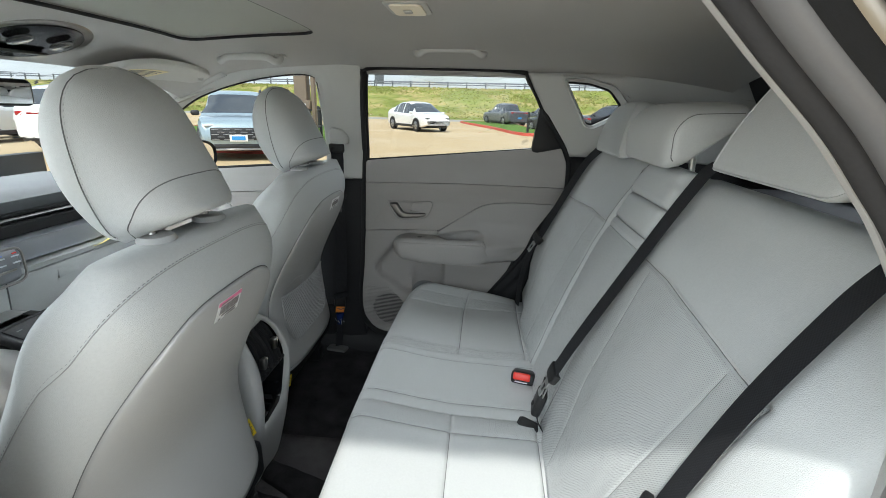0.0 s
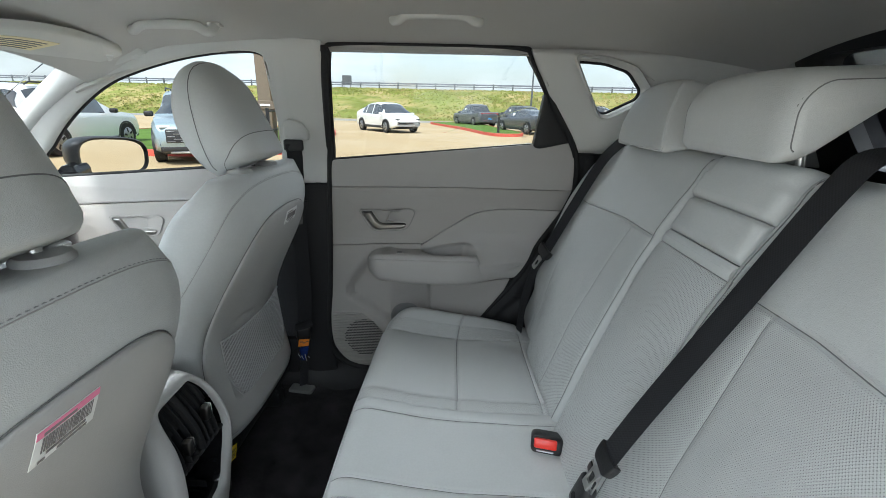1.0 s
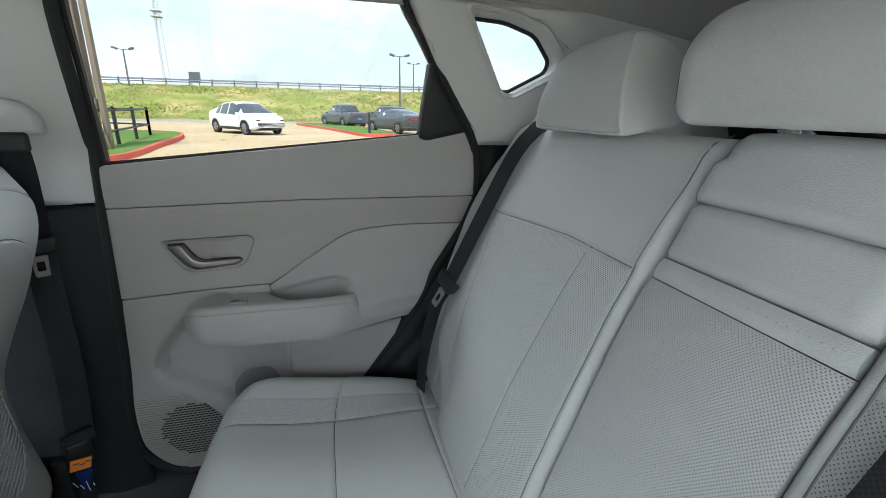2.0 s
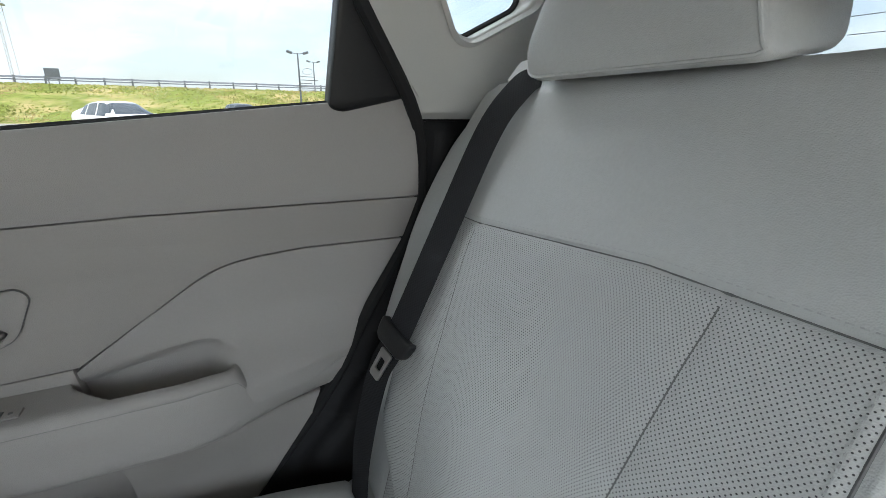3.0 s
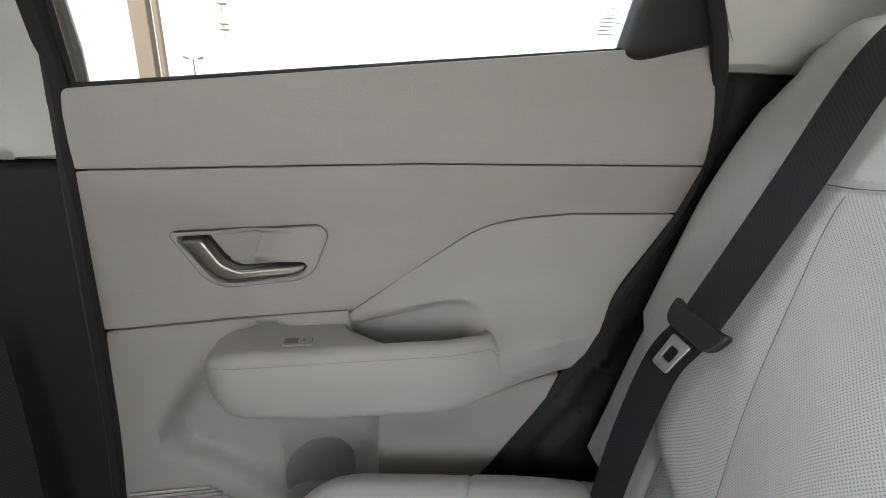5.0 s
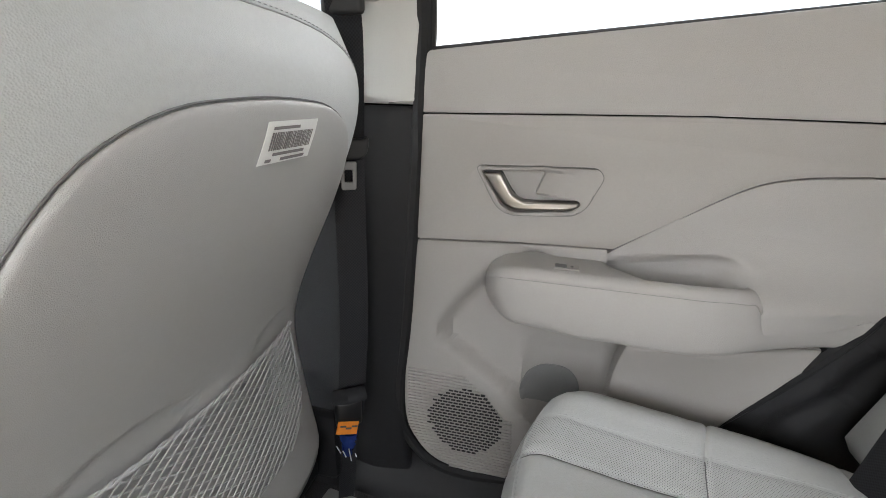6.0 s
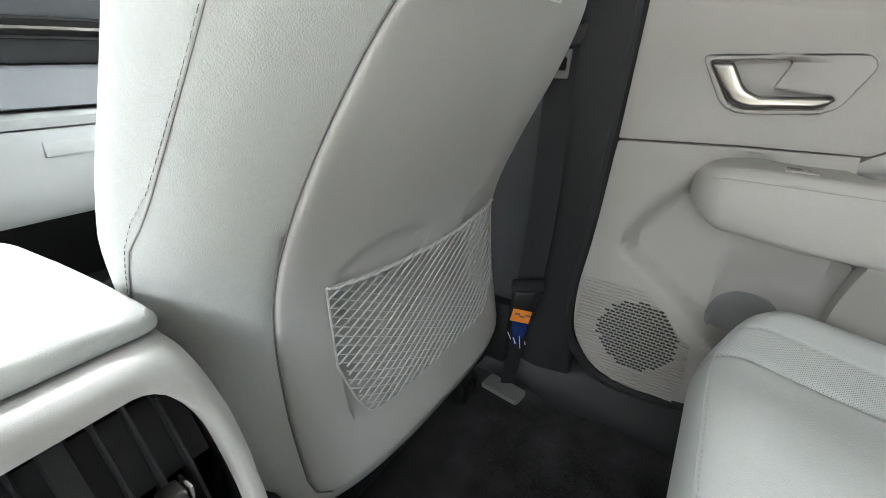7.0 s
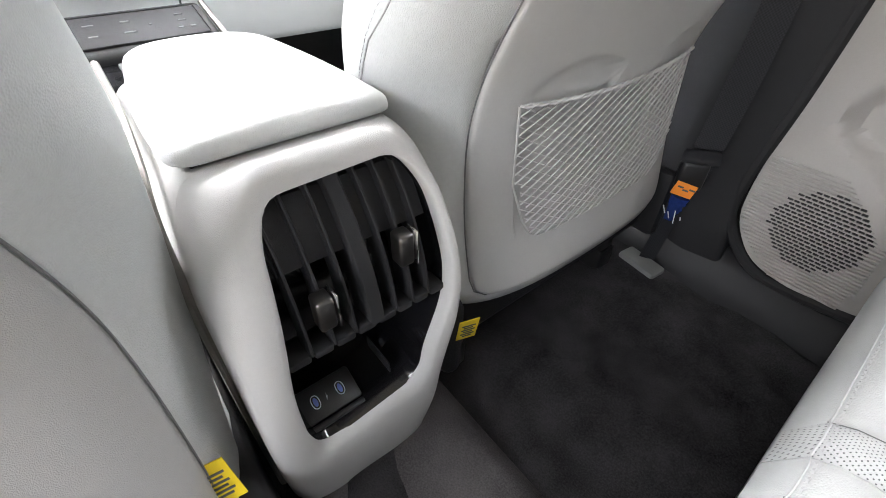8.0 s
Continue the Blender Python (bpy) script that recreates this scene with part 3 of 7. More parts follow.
            band("door_seal", [(0.407, -0.029), (0.406, -0.011), (0.402, -0.008), (0.396, -0.008), (0.390, -0.011), (0.388, -0.016), (0.388, -0.029)], SEALGREY, "charcoal rubber seal round the open rear door", "seal")
            band("door_jamb", [(0.387, -0.029), (0.386, -0.015), (0.380, -0.012), (0.370, -0.011), (0.361, -0.013), (0.358, -0.017), (0.358, -0.029)], JAMB, "grey painted jamb of the open rear door", "car body")
            band("outer_seal", [(0.357, -0.029), (0.357, -0.019), (0.345, -0.017), (0.332, -0.019), (0.332, -0.029)], RUBBER, "black outer weatherstrip of the rear door opening", "seal")
            band("bright_edge", [(0.331, -0.029), (0.331, -0.019), (0.329, -0.016), (0.326, -0.019), (0.326, -0.029)], SILVER, "thin bright edge of the door frame", "trim")
            band("quarter_panel", [(0.325, -0.029), (0.325, -0.022), (0.318, -0.020), (0.312, -0.025), (0.308, -0.045), (0.302, -0.090), (0.300, -0.16), (0.305, -0.26), (0.320, -0.36)], BODYPAINT, "dark glossy body round the open rear door", "car body")
        # A-pillar
        ap = [V(-0.78, side_y(1.38, s), 1.362), V(-1.0, side_y(1.30, s) , 1.285), V(-1.20, side_y(1.16, s), 1.175), V(-1.45, side_y(1.0, s), 1.0), V(-1.62, side_y(0.9, s), 0.90)]
        tagged(part("pillar_trim_front", tube(smooth_path(ap, 6), 0.042, 12, squash=0.8), PILLAR, smooth=180), "light grey plastic front pillar trim", "pillar trim", kind="structure")


JAMB = mat("grey_jamb_paint", (0.125, 0.122, 0.124), 0.5, var=0.05, coat=0.05)
SEALGREY = mat("charcoal_seal", (0.03, 0.029, 0.03), 0.8, var=0.1, grain=300, bump=0.3, spec=0.3)


def pane(name, poly, to, label, thick=0.004):
    ob = part(name, slab(poly, to, thick), GLASS, smooth=0)
    ob.visible_shadow = False
    return tagged(ob, label, "window", kind="structure")


REAR_GLASS = [(-0.305, 1.00), (0.385, 1.07), (0.392, 1.225), (0.325, 1.385), (-0.28, 1.385)]
FRONT_OPENING = [(-1.34, 0.93), (-1.22, 1.05), (-1.10, 1.148), (-0.957, 1.236), (-0.837, 1.281), (-0.686, 1.319), (-0.556, 1.338), (-0.489, 1.341), (-0.449, 1.332), (-0.430, 1.303), (-0.436, 1.20), (-0.448, 1.09), (-0.456, 0.99)]
FRONT_GLASS = [(-1.30, 0.90), (-0.43, 0.985), (-0.43, 1.35), (-0.48, 1.37), (-0.76, 1.34), (-0.97, 1.245), (-1.28, 1.05)]


def build_windows():
    for s in (1, -1):
        to = lambda a, b, d, s=s: V(a, side_y(b, s) + s * (0.012 - d), b)
        if s == 1:
            pane("window_rear_door", REAR_GLASS, to, "clear tinted glass of the closed rear door")
            mk = lambda a, b, d: to(a, b, d + 0.0056)
            em = empty("glass_marking", "small grey maker's print on the rear door glass", "print", kind="structure")
            ring = [to(0.334 + 0.0065 * math.cos(q), 1.1335 + 0.0038 * math.sin(q), 0.006) for q in (2 * math.pi * k / 20 for k in range(20))]
            part("emblem_oval", tube(ring, 0.0003, 5, True), SEAMLIGHT, em)
            for k, (a0, a1) in enumerate(((0.324, 0.344), (0.320, 0.348), (0.323, 0.340), (0.320, 0.336), (0.320, 0.346))):
                z = 1.1265 - 0.0042 * k
                part("print_bar", slab([(a0, z), (a1, z), (a1, z + 0.0008), (a0, z + 0.0008)], mk, 0.0004), SEAMLIGHT, em)
        pane("window_front_door", FRONT_GLASS, to, "clear tinted glass of the front door").data.materials[0] = SCREENGLASS
        # moulded surround of the front window, from the front pillar over to the middle one
        way = smooth_path([V(a, b, 0) for a, b in FRONT_OPENING], 5)
        rings = []
        for i, q in enumerate(way):
            t = (way[min(i + 1, len(way) - 1)] - way[max(i - 1, 0)]).normalized()
            o = V(-t.y, t.x, 0)
            rings.append([V(c.x, side_y(c.y, s) + s * dy, c.y) for c, dy in ((q, 0.012), (q - o * 0.001, -0.010), (q + o * 0.004, -0.018), (q + o * 0.012, -0.022), (q + o * 0.040, -0.024), (q + o * 0.085, -0.016), (q + o * 0.088, 0.012))])
        tagged(part("front_window_surround", loft(rings), PILLAR, smooth=55), "pale grey moulded surround of the front door window", "window trim", kind="structure")
        frame_pts = [V(q.x, side_y(q.y, s) + s * 0.004, q.y) for q in way]
        tagged(part("front_window_seal", tube(frame_pts, 0.006, 6), RUBBER), "black rubber channel round the front door glass", "seal", kind="structure")
        # dark fixed corner piece of the rear door
        if s == 1:
            tri = rounded([(0.360, 1.088), (0.378, 1.080), (0.482, 1.104), (0.385, 1.238), (0.372, 1.245)], [0.008, 0.012, 0.01, 0.004, 0.004])
            tagged(part("door_corner_trim", slab(tri, lambda a, b, d: V(a, side_y(b) - 0.010 - d, b), 0.03, 0.005, 2), BLACK), "black plastic sail panel in the rear window corner", "window trim", kind="structure")
            fr = [(-0.285, 1.03), (-0.270, 1.20), (-0.256, 1.33), (-0.235, 1.365), (0.02, 1.372), (0.28, 1.367), (0.320, 1.34), (0.382, 1.235)]
            tagged(part("rear_window_seal", tube(smooth_path([V(a, side_y(b) - 0.002, b) for a, b in fr], 6), 0.0055, 6), RUBBER), "black rubber channel round the rear door glass", "seal", kind="structure")
            bl = [V(-0.29 + 0.66 * i / 12, side_y(1.05) - 0.006, 1.030 + 0.063 * i / 12) for i in range(13)]
            tagged(part("belt_seal", tube(bl, 0.005, 6), RUBBER), "black belt-line weatherstrip below the rear door glass", "seal", kind="structure")
    # windscreen
    wt = lambda a, b, d: V(-0.96 - 0.78 * b, a, 1.352 - 0.46 * b ** 1.1 - d * 0.5) + V(-0.05 * (1 - ((a - MID) / 0.7) ** 2), 0, 0)
    pts = resample([V(MID - 0.62, 0, 0), V(MID + 0.62, 0, 0), V(MID + 0.72, 1, 0), V(MID - 0.72, 1, 0)], 0.15, True)
    ob = part("windscreen", slab([(p.x, p.y) for p in pts], wt, 0.006, cut=0.15), SCREENGLASS, smooth=0)
    ob.visible_shadow = False
    tagged(ob, "clear laminated windscreen", "windscreen", kind="structure")
    # tailgate with its window
    gate = [(-0.68, 1.41), (0.68, 1.41), (0.78, 1.00), (0.78, 0.35), (-0.78, 0.35), (-0.78, 1.00)]
    hole = rounded([(-0.55, 1.352), (0.55, 1.352), (0.58, 1.06), (-0.58, 1.06)], 0.06)
    gt = lambda a, b, d: V(1.40 - 0.84 * max(0.0, b - 0.95) - d - 0.04 * (a / 0.7) ** 2, MID + a, b)
    pts = resample([V(a, b, 0) for a, b in gate], 0.1, True)
    tagged(part("tailgate_trim", slab([(p.x, p.y) for p in pts], gt, 0.05, 0.0, holes=[hole], cut=0.1), BLACK), "black plastic inner trim of the tailgate", "tailgate", kind="structure")
    pane("window_tailgate", [(p[0] * 1.04, 1.19 + (p[1] - 1.19) * 1.06) for p in hole], lambda a, b, d: gt(a, b, d - 0.052), "heated rear window of the tailgate", 0.004)
    for i in range(10):
        z = 1.085 + 0.026 * i
        tagged(part("heating_wire", tube([gt(-0.5 + 0.1 * k, z, -0.049) for k in range(11)], 0.0007, 4), SEAM, smooth=0), "thin heating wire on the rear window", "heating wire", "heating wires", kind="structure")
    # luggage area
    for s in (1, -1):
        side = [(0.49, 0.50), (1.42, 0.50), (1.42, 1.10), (0.49, 1.10)]
        tagged(part("luggage_side", slab(side, lambda a, b, d: V(a, side_y(b, s) + s * (0.004 - d), b), 0.02), CHARCOAL), "charcoal side lining of the luggage space", "side trim", kind="structure")
    tagged(part("luggage_floor", box_bm(0.85, 1.36, 0.03, (0.98, MID, 0.55)), CARPET), "dark carpeted luggage floor behind the rear seat", "luggage floor", kind="structure")
    tagged(part("parcel_shelf", box_bm(0.52, 1.24, 0.02, (1.06, MID, 0.985), 0.006), CHARCOAL), "charcoal parcel shelf behind the rear seat", "parcel shelf")
    tagged(part("front_bulkhead", box_bm(0.05, 1.6, 1.0, (-1.80, MID, 0.50)), BLACK), "black bulkhead ahead of the front footwells", "bulkhead", kind="structure")
    # outer skins that close the sides
    for s in (1, -1):
        spans = [(-1.85, -0.46), (-0.46, 0.50), (0.50, 1.40)] if s == 1 else [(-1.85, -0.46), (0.62, 1.40)]
        for a, b in spans:
            zt = 0.985 + 0.09 * (a + b) / 2
            sec = []
            for i in range(8):
                x = a + 0.004 + (b - a - 0.008) * i / 7
                zt = 1.005 + 0.085 * x * (1 if x < 0.5 else 0.8)
                if x > 0.49:
                    zt = 1.06
                sec.append([V(x, MID + s * p, q) for p, q in ((0.745, zt), (0.765, zt + 0.004), (0.83, zt - 0.10), (0.86, 0.6), (0.85, 0.25), (0.80, 0.23), (0.80, 0.6), (0.775, zt - 0.1))])
            tagged(part("body_side", loft(sec), BODYPAINT, smooth=60), "dark grey painted outer side of the car", "car body", kind="structure")


# ---------------------------------------------------------------- doors
def door_handle(parent, dx=0.0, y=1.842, dz=0.0):
    """The recessed release: bezel, cup, a scooped flat and a satin lever."""
    def to(a, b, d):
        return V(a + dx, y - d, b + dz)
    bez = rounded([(-0.207, 0.868), (-0.026, 0.874), (-0.015, 0.861), (-0.036, 0.812), (-0.054, 0.800), (-0.148, 0.793), (-0.170, 0.804)], 0.012)
    cup = rounded([(-0.198, 0.8615), (-0.104, 0.8650), (-0.100, 0.8600), (-0.113, 0.8275), (-0.050, 0.8245), (-0.0435, 0.8185), (-0.058, 0.8065), (-0.146, 0.7995), (-0.163, 0.808)], [0.010, 0.004, 0.006, 0.004, 0.004, 0.005, 0.008, 0.010, 0.010])

    def face(a, b, d):
        # the flat dips towards the pull opening
        k = min(1.0, max(0.0, (-0.052 - a) / 0.052)) * min(1.0, max(0.0, (a + 0.125) / 0.01)) * min(1.0, max(0.0, (b - 0.823) / 0.006)) * min(1.0, max(0.0, (0.870 - b) / 0.008))
        return to(a, b, d + 0.0016 - 0.015 * k ** 1.6)
    part("handle_bezel", slab(bez, face, 0.032, 0.0016, 2, holes=[cup], cut=0.006), TRIM, parent)
    part("handle_cup", slab(cup, lambda a, b, d: to(a, b, d - 0.024), 0.004), TRIM, parent)
    line = [to(p[0], p[1], 0.0008) for p in bez]
    part("bezel_gap", tube(line, 0.0006, 4, True), SEAM, parent)
    lev = rounded([(-0.194, 0.857), (-0.166, 0.859), (-0.146, 0.827), (-0.128, 0.8175), (-0.047, 0.8215), (-0.047, 0.8145), (-0.060, 0.8080), (-0.140, 0.8025), (-0.158, 0.810), (-0.178, 0.834)], 0.006)
    c = sum((Vector(q) for q in lev), Vector((0, 0))) / len(lev)
    bed = [(q[0] + (0.0022 if q[0] > c.x else -0.0022), q[1] + (0.0016 if q[1] > c.y else -0.0022)) for q in lev]
    part("lever_shadow_gap", slab(bed, lambda a, b, d: to(a, b, d - 0.010), 0.014), BLACK, parent)
    part("lever", slab(lev, lambda a, b, d: to(a, b, d + 0.003 + 0.004 * math.sin((a + 0.2) * 20)), 0.016, 0.0045, 4), SILVER, parent, "satin silver release lever")


def door_armrest(parent, dx=0.0, wide=1.0, dz=0.0):
    """The padded arm: sections along the door, with a pull trough sunk into its top."""
    S = lambda k: (lambda q: q * q * (3 - 2 * q))(min(1.0, max(0.0, k)))

    def point(a, k):
        yo = ease((-0.14, 0.12, 0.335), (1.7685, 1.7685, 1.834), a)
        zt = 0.7325 - 0.004 * S((a - 0.150) / 0.045) - 0.024 * S((a - 0.192) / 0.022)
        zb = ease((-0.18, -0.12, -0.02, 0.11, 0.26, 0.34), (0.652, 0.637, 0.627, 0.6245, 0.632, 0.636), a)
        yb = max(1.862, yo + 0.02)
        # across the top from the door to the edge, round it, down the face and under
        top = [yb + (yo + 0.016 - yb) * q for q in (0.0, 0.06, 0.14, 0.24, 0.36, 0.48, 0.58, 0.66, 0.72, 0.77, 0.82, 0.87, 0.93, 1.0)]
        if k < len(top):
            y, z = top[k], zt - 0.0005
            left = -0.004 + 0.052 * min(1.0, max(0.0, (1.858 - y) / 0.070)) ** 1.6
            right = 0.206 - 0.008 * min(1.0, max(0.0, (1.858 - y) / 0.070))
            z -= 0.060 * S((a - left) / 0.010) * S((right - a) / 0.055) * S((y - yo - 0.018) / 0.009)
        else:
            r = 0.013
            y, z = ((yo + 0.011, zt - 0.0012), (yo + 0.006, zt - 0.0036), (yo + 0.0022, zt - 0.0085), (yo + 0.0006, zt - r - 0.0012), (yo + 0.0016, zt - r - 0.0030), (yo + 0.0002, zt - r - 0.0050), (yo - 0.0012, zt - 0.030),
                    (yo - 0.0020, (zt + zb) / 2), (yo + 0.001, zb + 0.026), (yo + 0.0045, zb + 0.011), (yo + 0.010, zb + 0.0035), (yo + 0.018, zb), (yo + 0.035, zb - 0.001), (yb, zb - 0.006))[k - len(top)]
        # rounded front end
        e = min(1.0, max(0.0, (-0.118 - a) / 0.060))
        q = math.sqrt(max(0.0, 1 - e ** 2.2))
        y = yb + (y - yb) * (0.25 + 0.75 * q)
        z = 0.686 + (z - 0.686) * (0.10 + 0.90 * q)
        shear = (z - 0.62) * 0.62 * S((a - 0.22) / 0.10)
        return V((a + shear) * wide + dx, y, z + dz)
    steps = [-0.178, -0.1775, -0.1765, -0.175, -0.173, -0.170] + [-0.166 + 0.004 * i for i in range(9)] + [-0.126 + 0.010 * i for i in range(12)] + [-0.008 + 0.003 * i for i in range(24)] + [0.070 + 0.010 * i for i in range(8)] + [0.146 + 0.004 * i for i in range(19)] + [0.225 + 0.012 * i for i in range(9)]
    part("armrest", loft([[point(a, k) for k in range(28)] for a in steps]), TRIM_SOFT, parent, "padded light grey armrest with a pull trough", smooth=50)
    seam = [point(a, 18) + V(0, 0.0004, 0) for a in lines(-0.150, 0.315, 0.012)]
    part("armrest_seam", tube(smooth_path(seam, 2), 0.0007, 5), SEAM, parent)
    # window switch let into the top face
    part("switch_plate", box_bm(0.036 * wide, 0.020, 0.003, (-0.056 * wide + dx, 1.800, 0.7325 + dz), 0.001, 1), TRIM, parent, "grey window switch plate")
    part("switch", box_bm(0.017 * wide, 0.014, 0.004, (-0.064 * wide + dx, 1.800, 0.7331 + dz), 0.001, 1), SEAM, parent, "recessed rocker switch")
    part("switch_mark", box_bm(0.004, 0.004, 0.001, (-0.048 * wide + dx, 1.800, 0.7343 + dz)), SEAM, parent)


def build_rear_door():
    d = empty("door_rear", "closed rear door trim of light grey plastic with padded armrest and speaker", "car door", (0, 1.845, 0.3), kind="structure")
    d.location = (0, 0, 0)
    bulge = lambda a, b: 1.845 - 0.010 * math.exp(-((b - 1.0) / 0.05) ** 2)
    to = lambda a, b, dd: V(a, bulge(a, b) - dd, b)
    upper = rounded([(-0.292, 0.9420), (0.10, 0.9515), (0.4995, 0.9500), (0.495, 1.061), (0.476, 1.106), (0.376, 1.084), (0.366, 1.0945), (-0.286, 1.0285)], [0.003, 0.0, 0.004, 0.03, 0.01, 0.006, 0.006, 0.008])
    part("upper_panel", slab(upper, to, 0.05, 0.0018, 2, cut=0.03), TRIM_SOFT, d, "soft light grey upper door panel")
    mid = rounded([(-0.2995, 0.7395), (-0.13, 0.7495), (0.012, 0.7535), (0.096, 0.8095), (0.167, 0.8570), (0.197, 0.8703), (0.242, 0.8790), (0.311, 0.8838), (0.472, 0.8825), (0.499, 0.9480), (0.10, 0.9495), (-0.292, 0.9400)],
                  [0.003, 0, 0.0, 0.0, 0.03, 0.03, 0.03, 0, 0.003, 0.003, 0, 0.003])
    bez = rounded([(-0.207, 0.868), (-0.026, 0.874), (-0.015, 0.861), (-0.036, 0.812), (-0.054, 0.800), (-0.148, 0.793), (-0.170, 0.804)], 0.012)
    part("middle_panel", slab(mid, to, 0.05, 0.0012, 2, holes=[bez]), TRIM, d)
    wedge = rounded([(-0.010, 0.7310), (0.018, 0.7525), (0.096, 0.8070), (0.168, 0.8545), (0.198, 0.8680), (0.242, 0.8765), (0.311, 0.8815), (0.4705, 0.8800), (0.395, 0.757), (0.368, 0.695), (0.300, 0.670), (0.0, 0.660)],
                    [0, 0, 0, 0.03, 0.03, 0.03, 0, 0.003, 0.02, 0.02, 0.003, 0])

    def wedge_y(a, b):
        # a shallow hollow, which sweeps out to meet the arm behind the trough
        q = min(1.0, max(0.0, (0.885 - b) / 0.09)) * min(1.0, max(0.0, (0.47 - a) / 0.1))
        k = min(1.0, max(0.0, (a - 0.150) / 0.056))
        f = min(1.0, max(0.0, (0.800 - b) / 0.096))
        lean = min(1.0, max(0.0, (a - 0.22) / 0.10))
        back = a - (b - 0.62) * 0.62 * lean * lean * (3 - 2 * lean)
        edge = ease((-0.14, 0.12, 0.335), (1.7685, 1.7685, 1.834), back) - 0.0025 * min(1.0, max(0.0, (a - 0.205) / 0.01))
        # the rim over the trough, with the wall behind it set back
        rim = ease((-0.01, 0.165, 0.192, 0.212), (0.733, 0.760, 0.750, 0.718), a)
        g = min(1.0, max(0.0, (rim - b) / 0.014))
        y = 1.845 + 0.009 * q + 0.013 * g * g * (3 - 2 * g)
        return y + (edge - y) * k * k * (3 - 2 * k) * f ** 2.2
    part("wedge_panel", slab(wedge, lambda a, b, dd: V(a, wedge_y(a, b) - dd, b), 0.04, 0.0012, 2, cut=0.012), TRIM_SOFT, d)
    HOLLOW = smooth_path([V(-0.100, 0.742), V(-0.143, 0.722), V(-0.191, 0.679), V(-0.237, 0.624), V(-0.261, 0.580), V(-0.254, 0.540), V(-0.199, 0.503), V(-0.134, 0.455), V(-0.085, 0.41), V(-0.03, 0.36), V(0.046, 0.38), V(0.043, 0.62), V(-0.02, 0.70)], 3, True)
    lower = rounded([(-0.3995 + 0.1, 0.7360), (-0.13, 0.7460), (0.004, 0.7510), (0.016, 0.66), (0.30, 0.64), (0.300, 0.590), (0.217, 0.475), (0.13, 0.37), (0.0, 0.295), (-0.114, 0.268), (-0.195, 0.2605), (-0.268, 0.277), (-0.318, 0.345), (-0.323, 0.42), (-0.320, 0.49)],
                    [0.003, 0, 0, 0, 0, 0, 0.01, 0.03, 0.03, 0.03, 0.03, 0.04, 0.04, 0.03, 0.02])

    def scoop(a, b):
        # the hollow under the armrest, with a soft rim
        q = V(a, b)
        inside, near_by = False, 9.0
        for i in range(len(HOLLOW)):
            p0, p1 = HOLLOW[i - 1], HOLLOW[i]
            if (p0.y > b) != (p1.y > b) and a < p0.x + (b - p0.y) / (p1.y - p0.y) * (p1.x - p0.x):
                inside = not inside
            w = p1 - p0
            t = max(0.0, min(1.0, (q - p0).dot(w) / w.length_squared))
            near_by = min(near_by, (q - p0 - w * t).length)
        k = min(1.0, near_by / 0.020) if inside else 0.0
        # the bottle well is a rounder hollow within it
        w = max(0.0, 1 - ((a + 0.028) / 0.072) ** 2) if inside else 0.0
        f = min(1.0, max(0.0, (0.600 - b) / 0.07))
        return 0.030 * k * k * (3 - 2 * k) + 0.026 * math.sqrt(w) * f * f * (3 - 2 * f) * min(1.0, near_by / 0.012)
    part("lower_panel", slab(lower, lambda a, b, dd: V(a, 1.847 + scoop(a, b) - dd, b), 0.045, 0.0014, 2, cut=0.012), TRIM, d)
    ins = rounded([(0.042, 0.634), (0.318, 0.634), (0.300, 0.592), (0.22, 0.480), (0.13, 0.37), (0.036, 0.40)], 0.004)

    def insert_y(a, b):
        f = min(1.0, max(0.0, (b - 0.520) / 0.105))
        out = ease((0.12, 0.325), (1.784, 1.838), a)
        return 1.838 + (out - 1.838) * f ** 1.5
    part("insert_panel", slab(ins, lambda a, b, dd: V(a, insert_y(a, b) - dd, b), 0.03, 0.004, 2, cut=0.012), TRIM, d)
    # storage pocket mouth at the hollow's foot; a darker sheet paints its shade
    sock = rounded([(-0.110, 0.444), (-0.102, 0.486), (-0.072, 0.503), (-0.022, 0.500), (0.002, 0.470), (0.0, 0.420), (-0.06, 0.415)], 0.025)
    part("bottle_pocket", slab(sock, lambda a, b, dd: V(a, 1.847 + scoop(a, b) - 0.0025 - dd, b), 0.003, 0.0008, 1, cut=0.012), TRIMSHADE, d, "bottle pocket mouth, its shade painted as darker grey", smooth=60)
    door_handle(d)
    door_armrest(d)
    # speaker: fine ribs, open in a disc
    cx, cz, rad = -0.200, 0.385, 0.0735
    pitch = 0.0067
    rows = 32
    for n in range(rows):
        z = 0.272 + pitch * n
        lo = -0.314 + (0.0 if z > 0.360 else 0.086 * ((0.360 - z) / 0.088) ** 1.6)
        k = (z - 0.27) / 0.217
        hi = -0.105 - 0.015 * k if z < 0.40 else -0.125 - 0.085 * ((z - 0.40) / 0.085) ** 1.1
        if z < 0.30:
            hi = -0.115
        part("speaker_rib", tube([V(lo + (hi - lo) * i / 6, 1.8437, z) for i in range(7)], 0.0025, 6), TRIM, d)
    slots = []
    for n in range(rows - 1):
        z = 0.272 + pitch * (n + 0.5)
        h2 = rad ** 2 - (z - cz) ** 2
        if h2 > 0:
            h = math.sqrt(h2)
            a = math.ceil((cx - h) / 0.0100) * 0.0100 + (n % 2) * 0.0050
            while a < cx + h - 0.004:
                slots.append(box_bm(0.0080, 0.004, 0.0022, (a, 1.8424, z)))
                a += 0.0100
    tagged(part("speaker_slots", merge(slots), BLACK, d, "dark open slots of the speaker", smooth=0), kind="stuff")
    return d


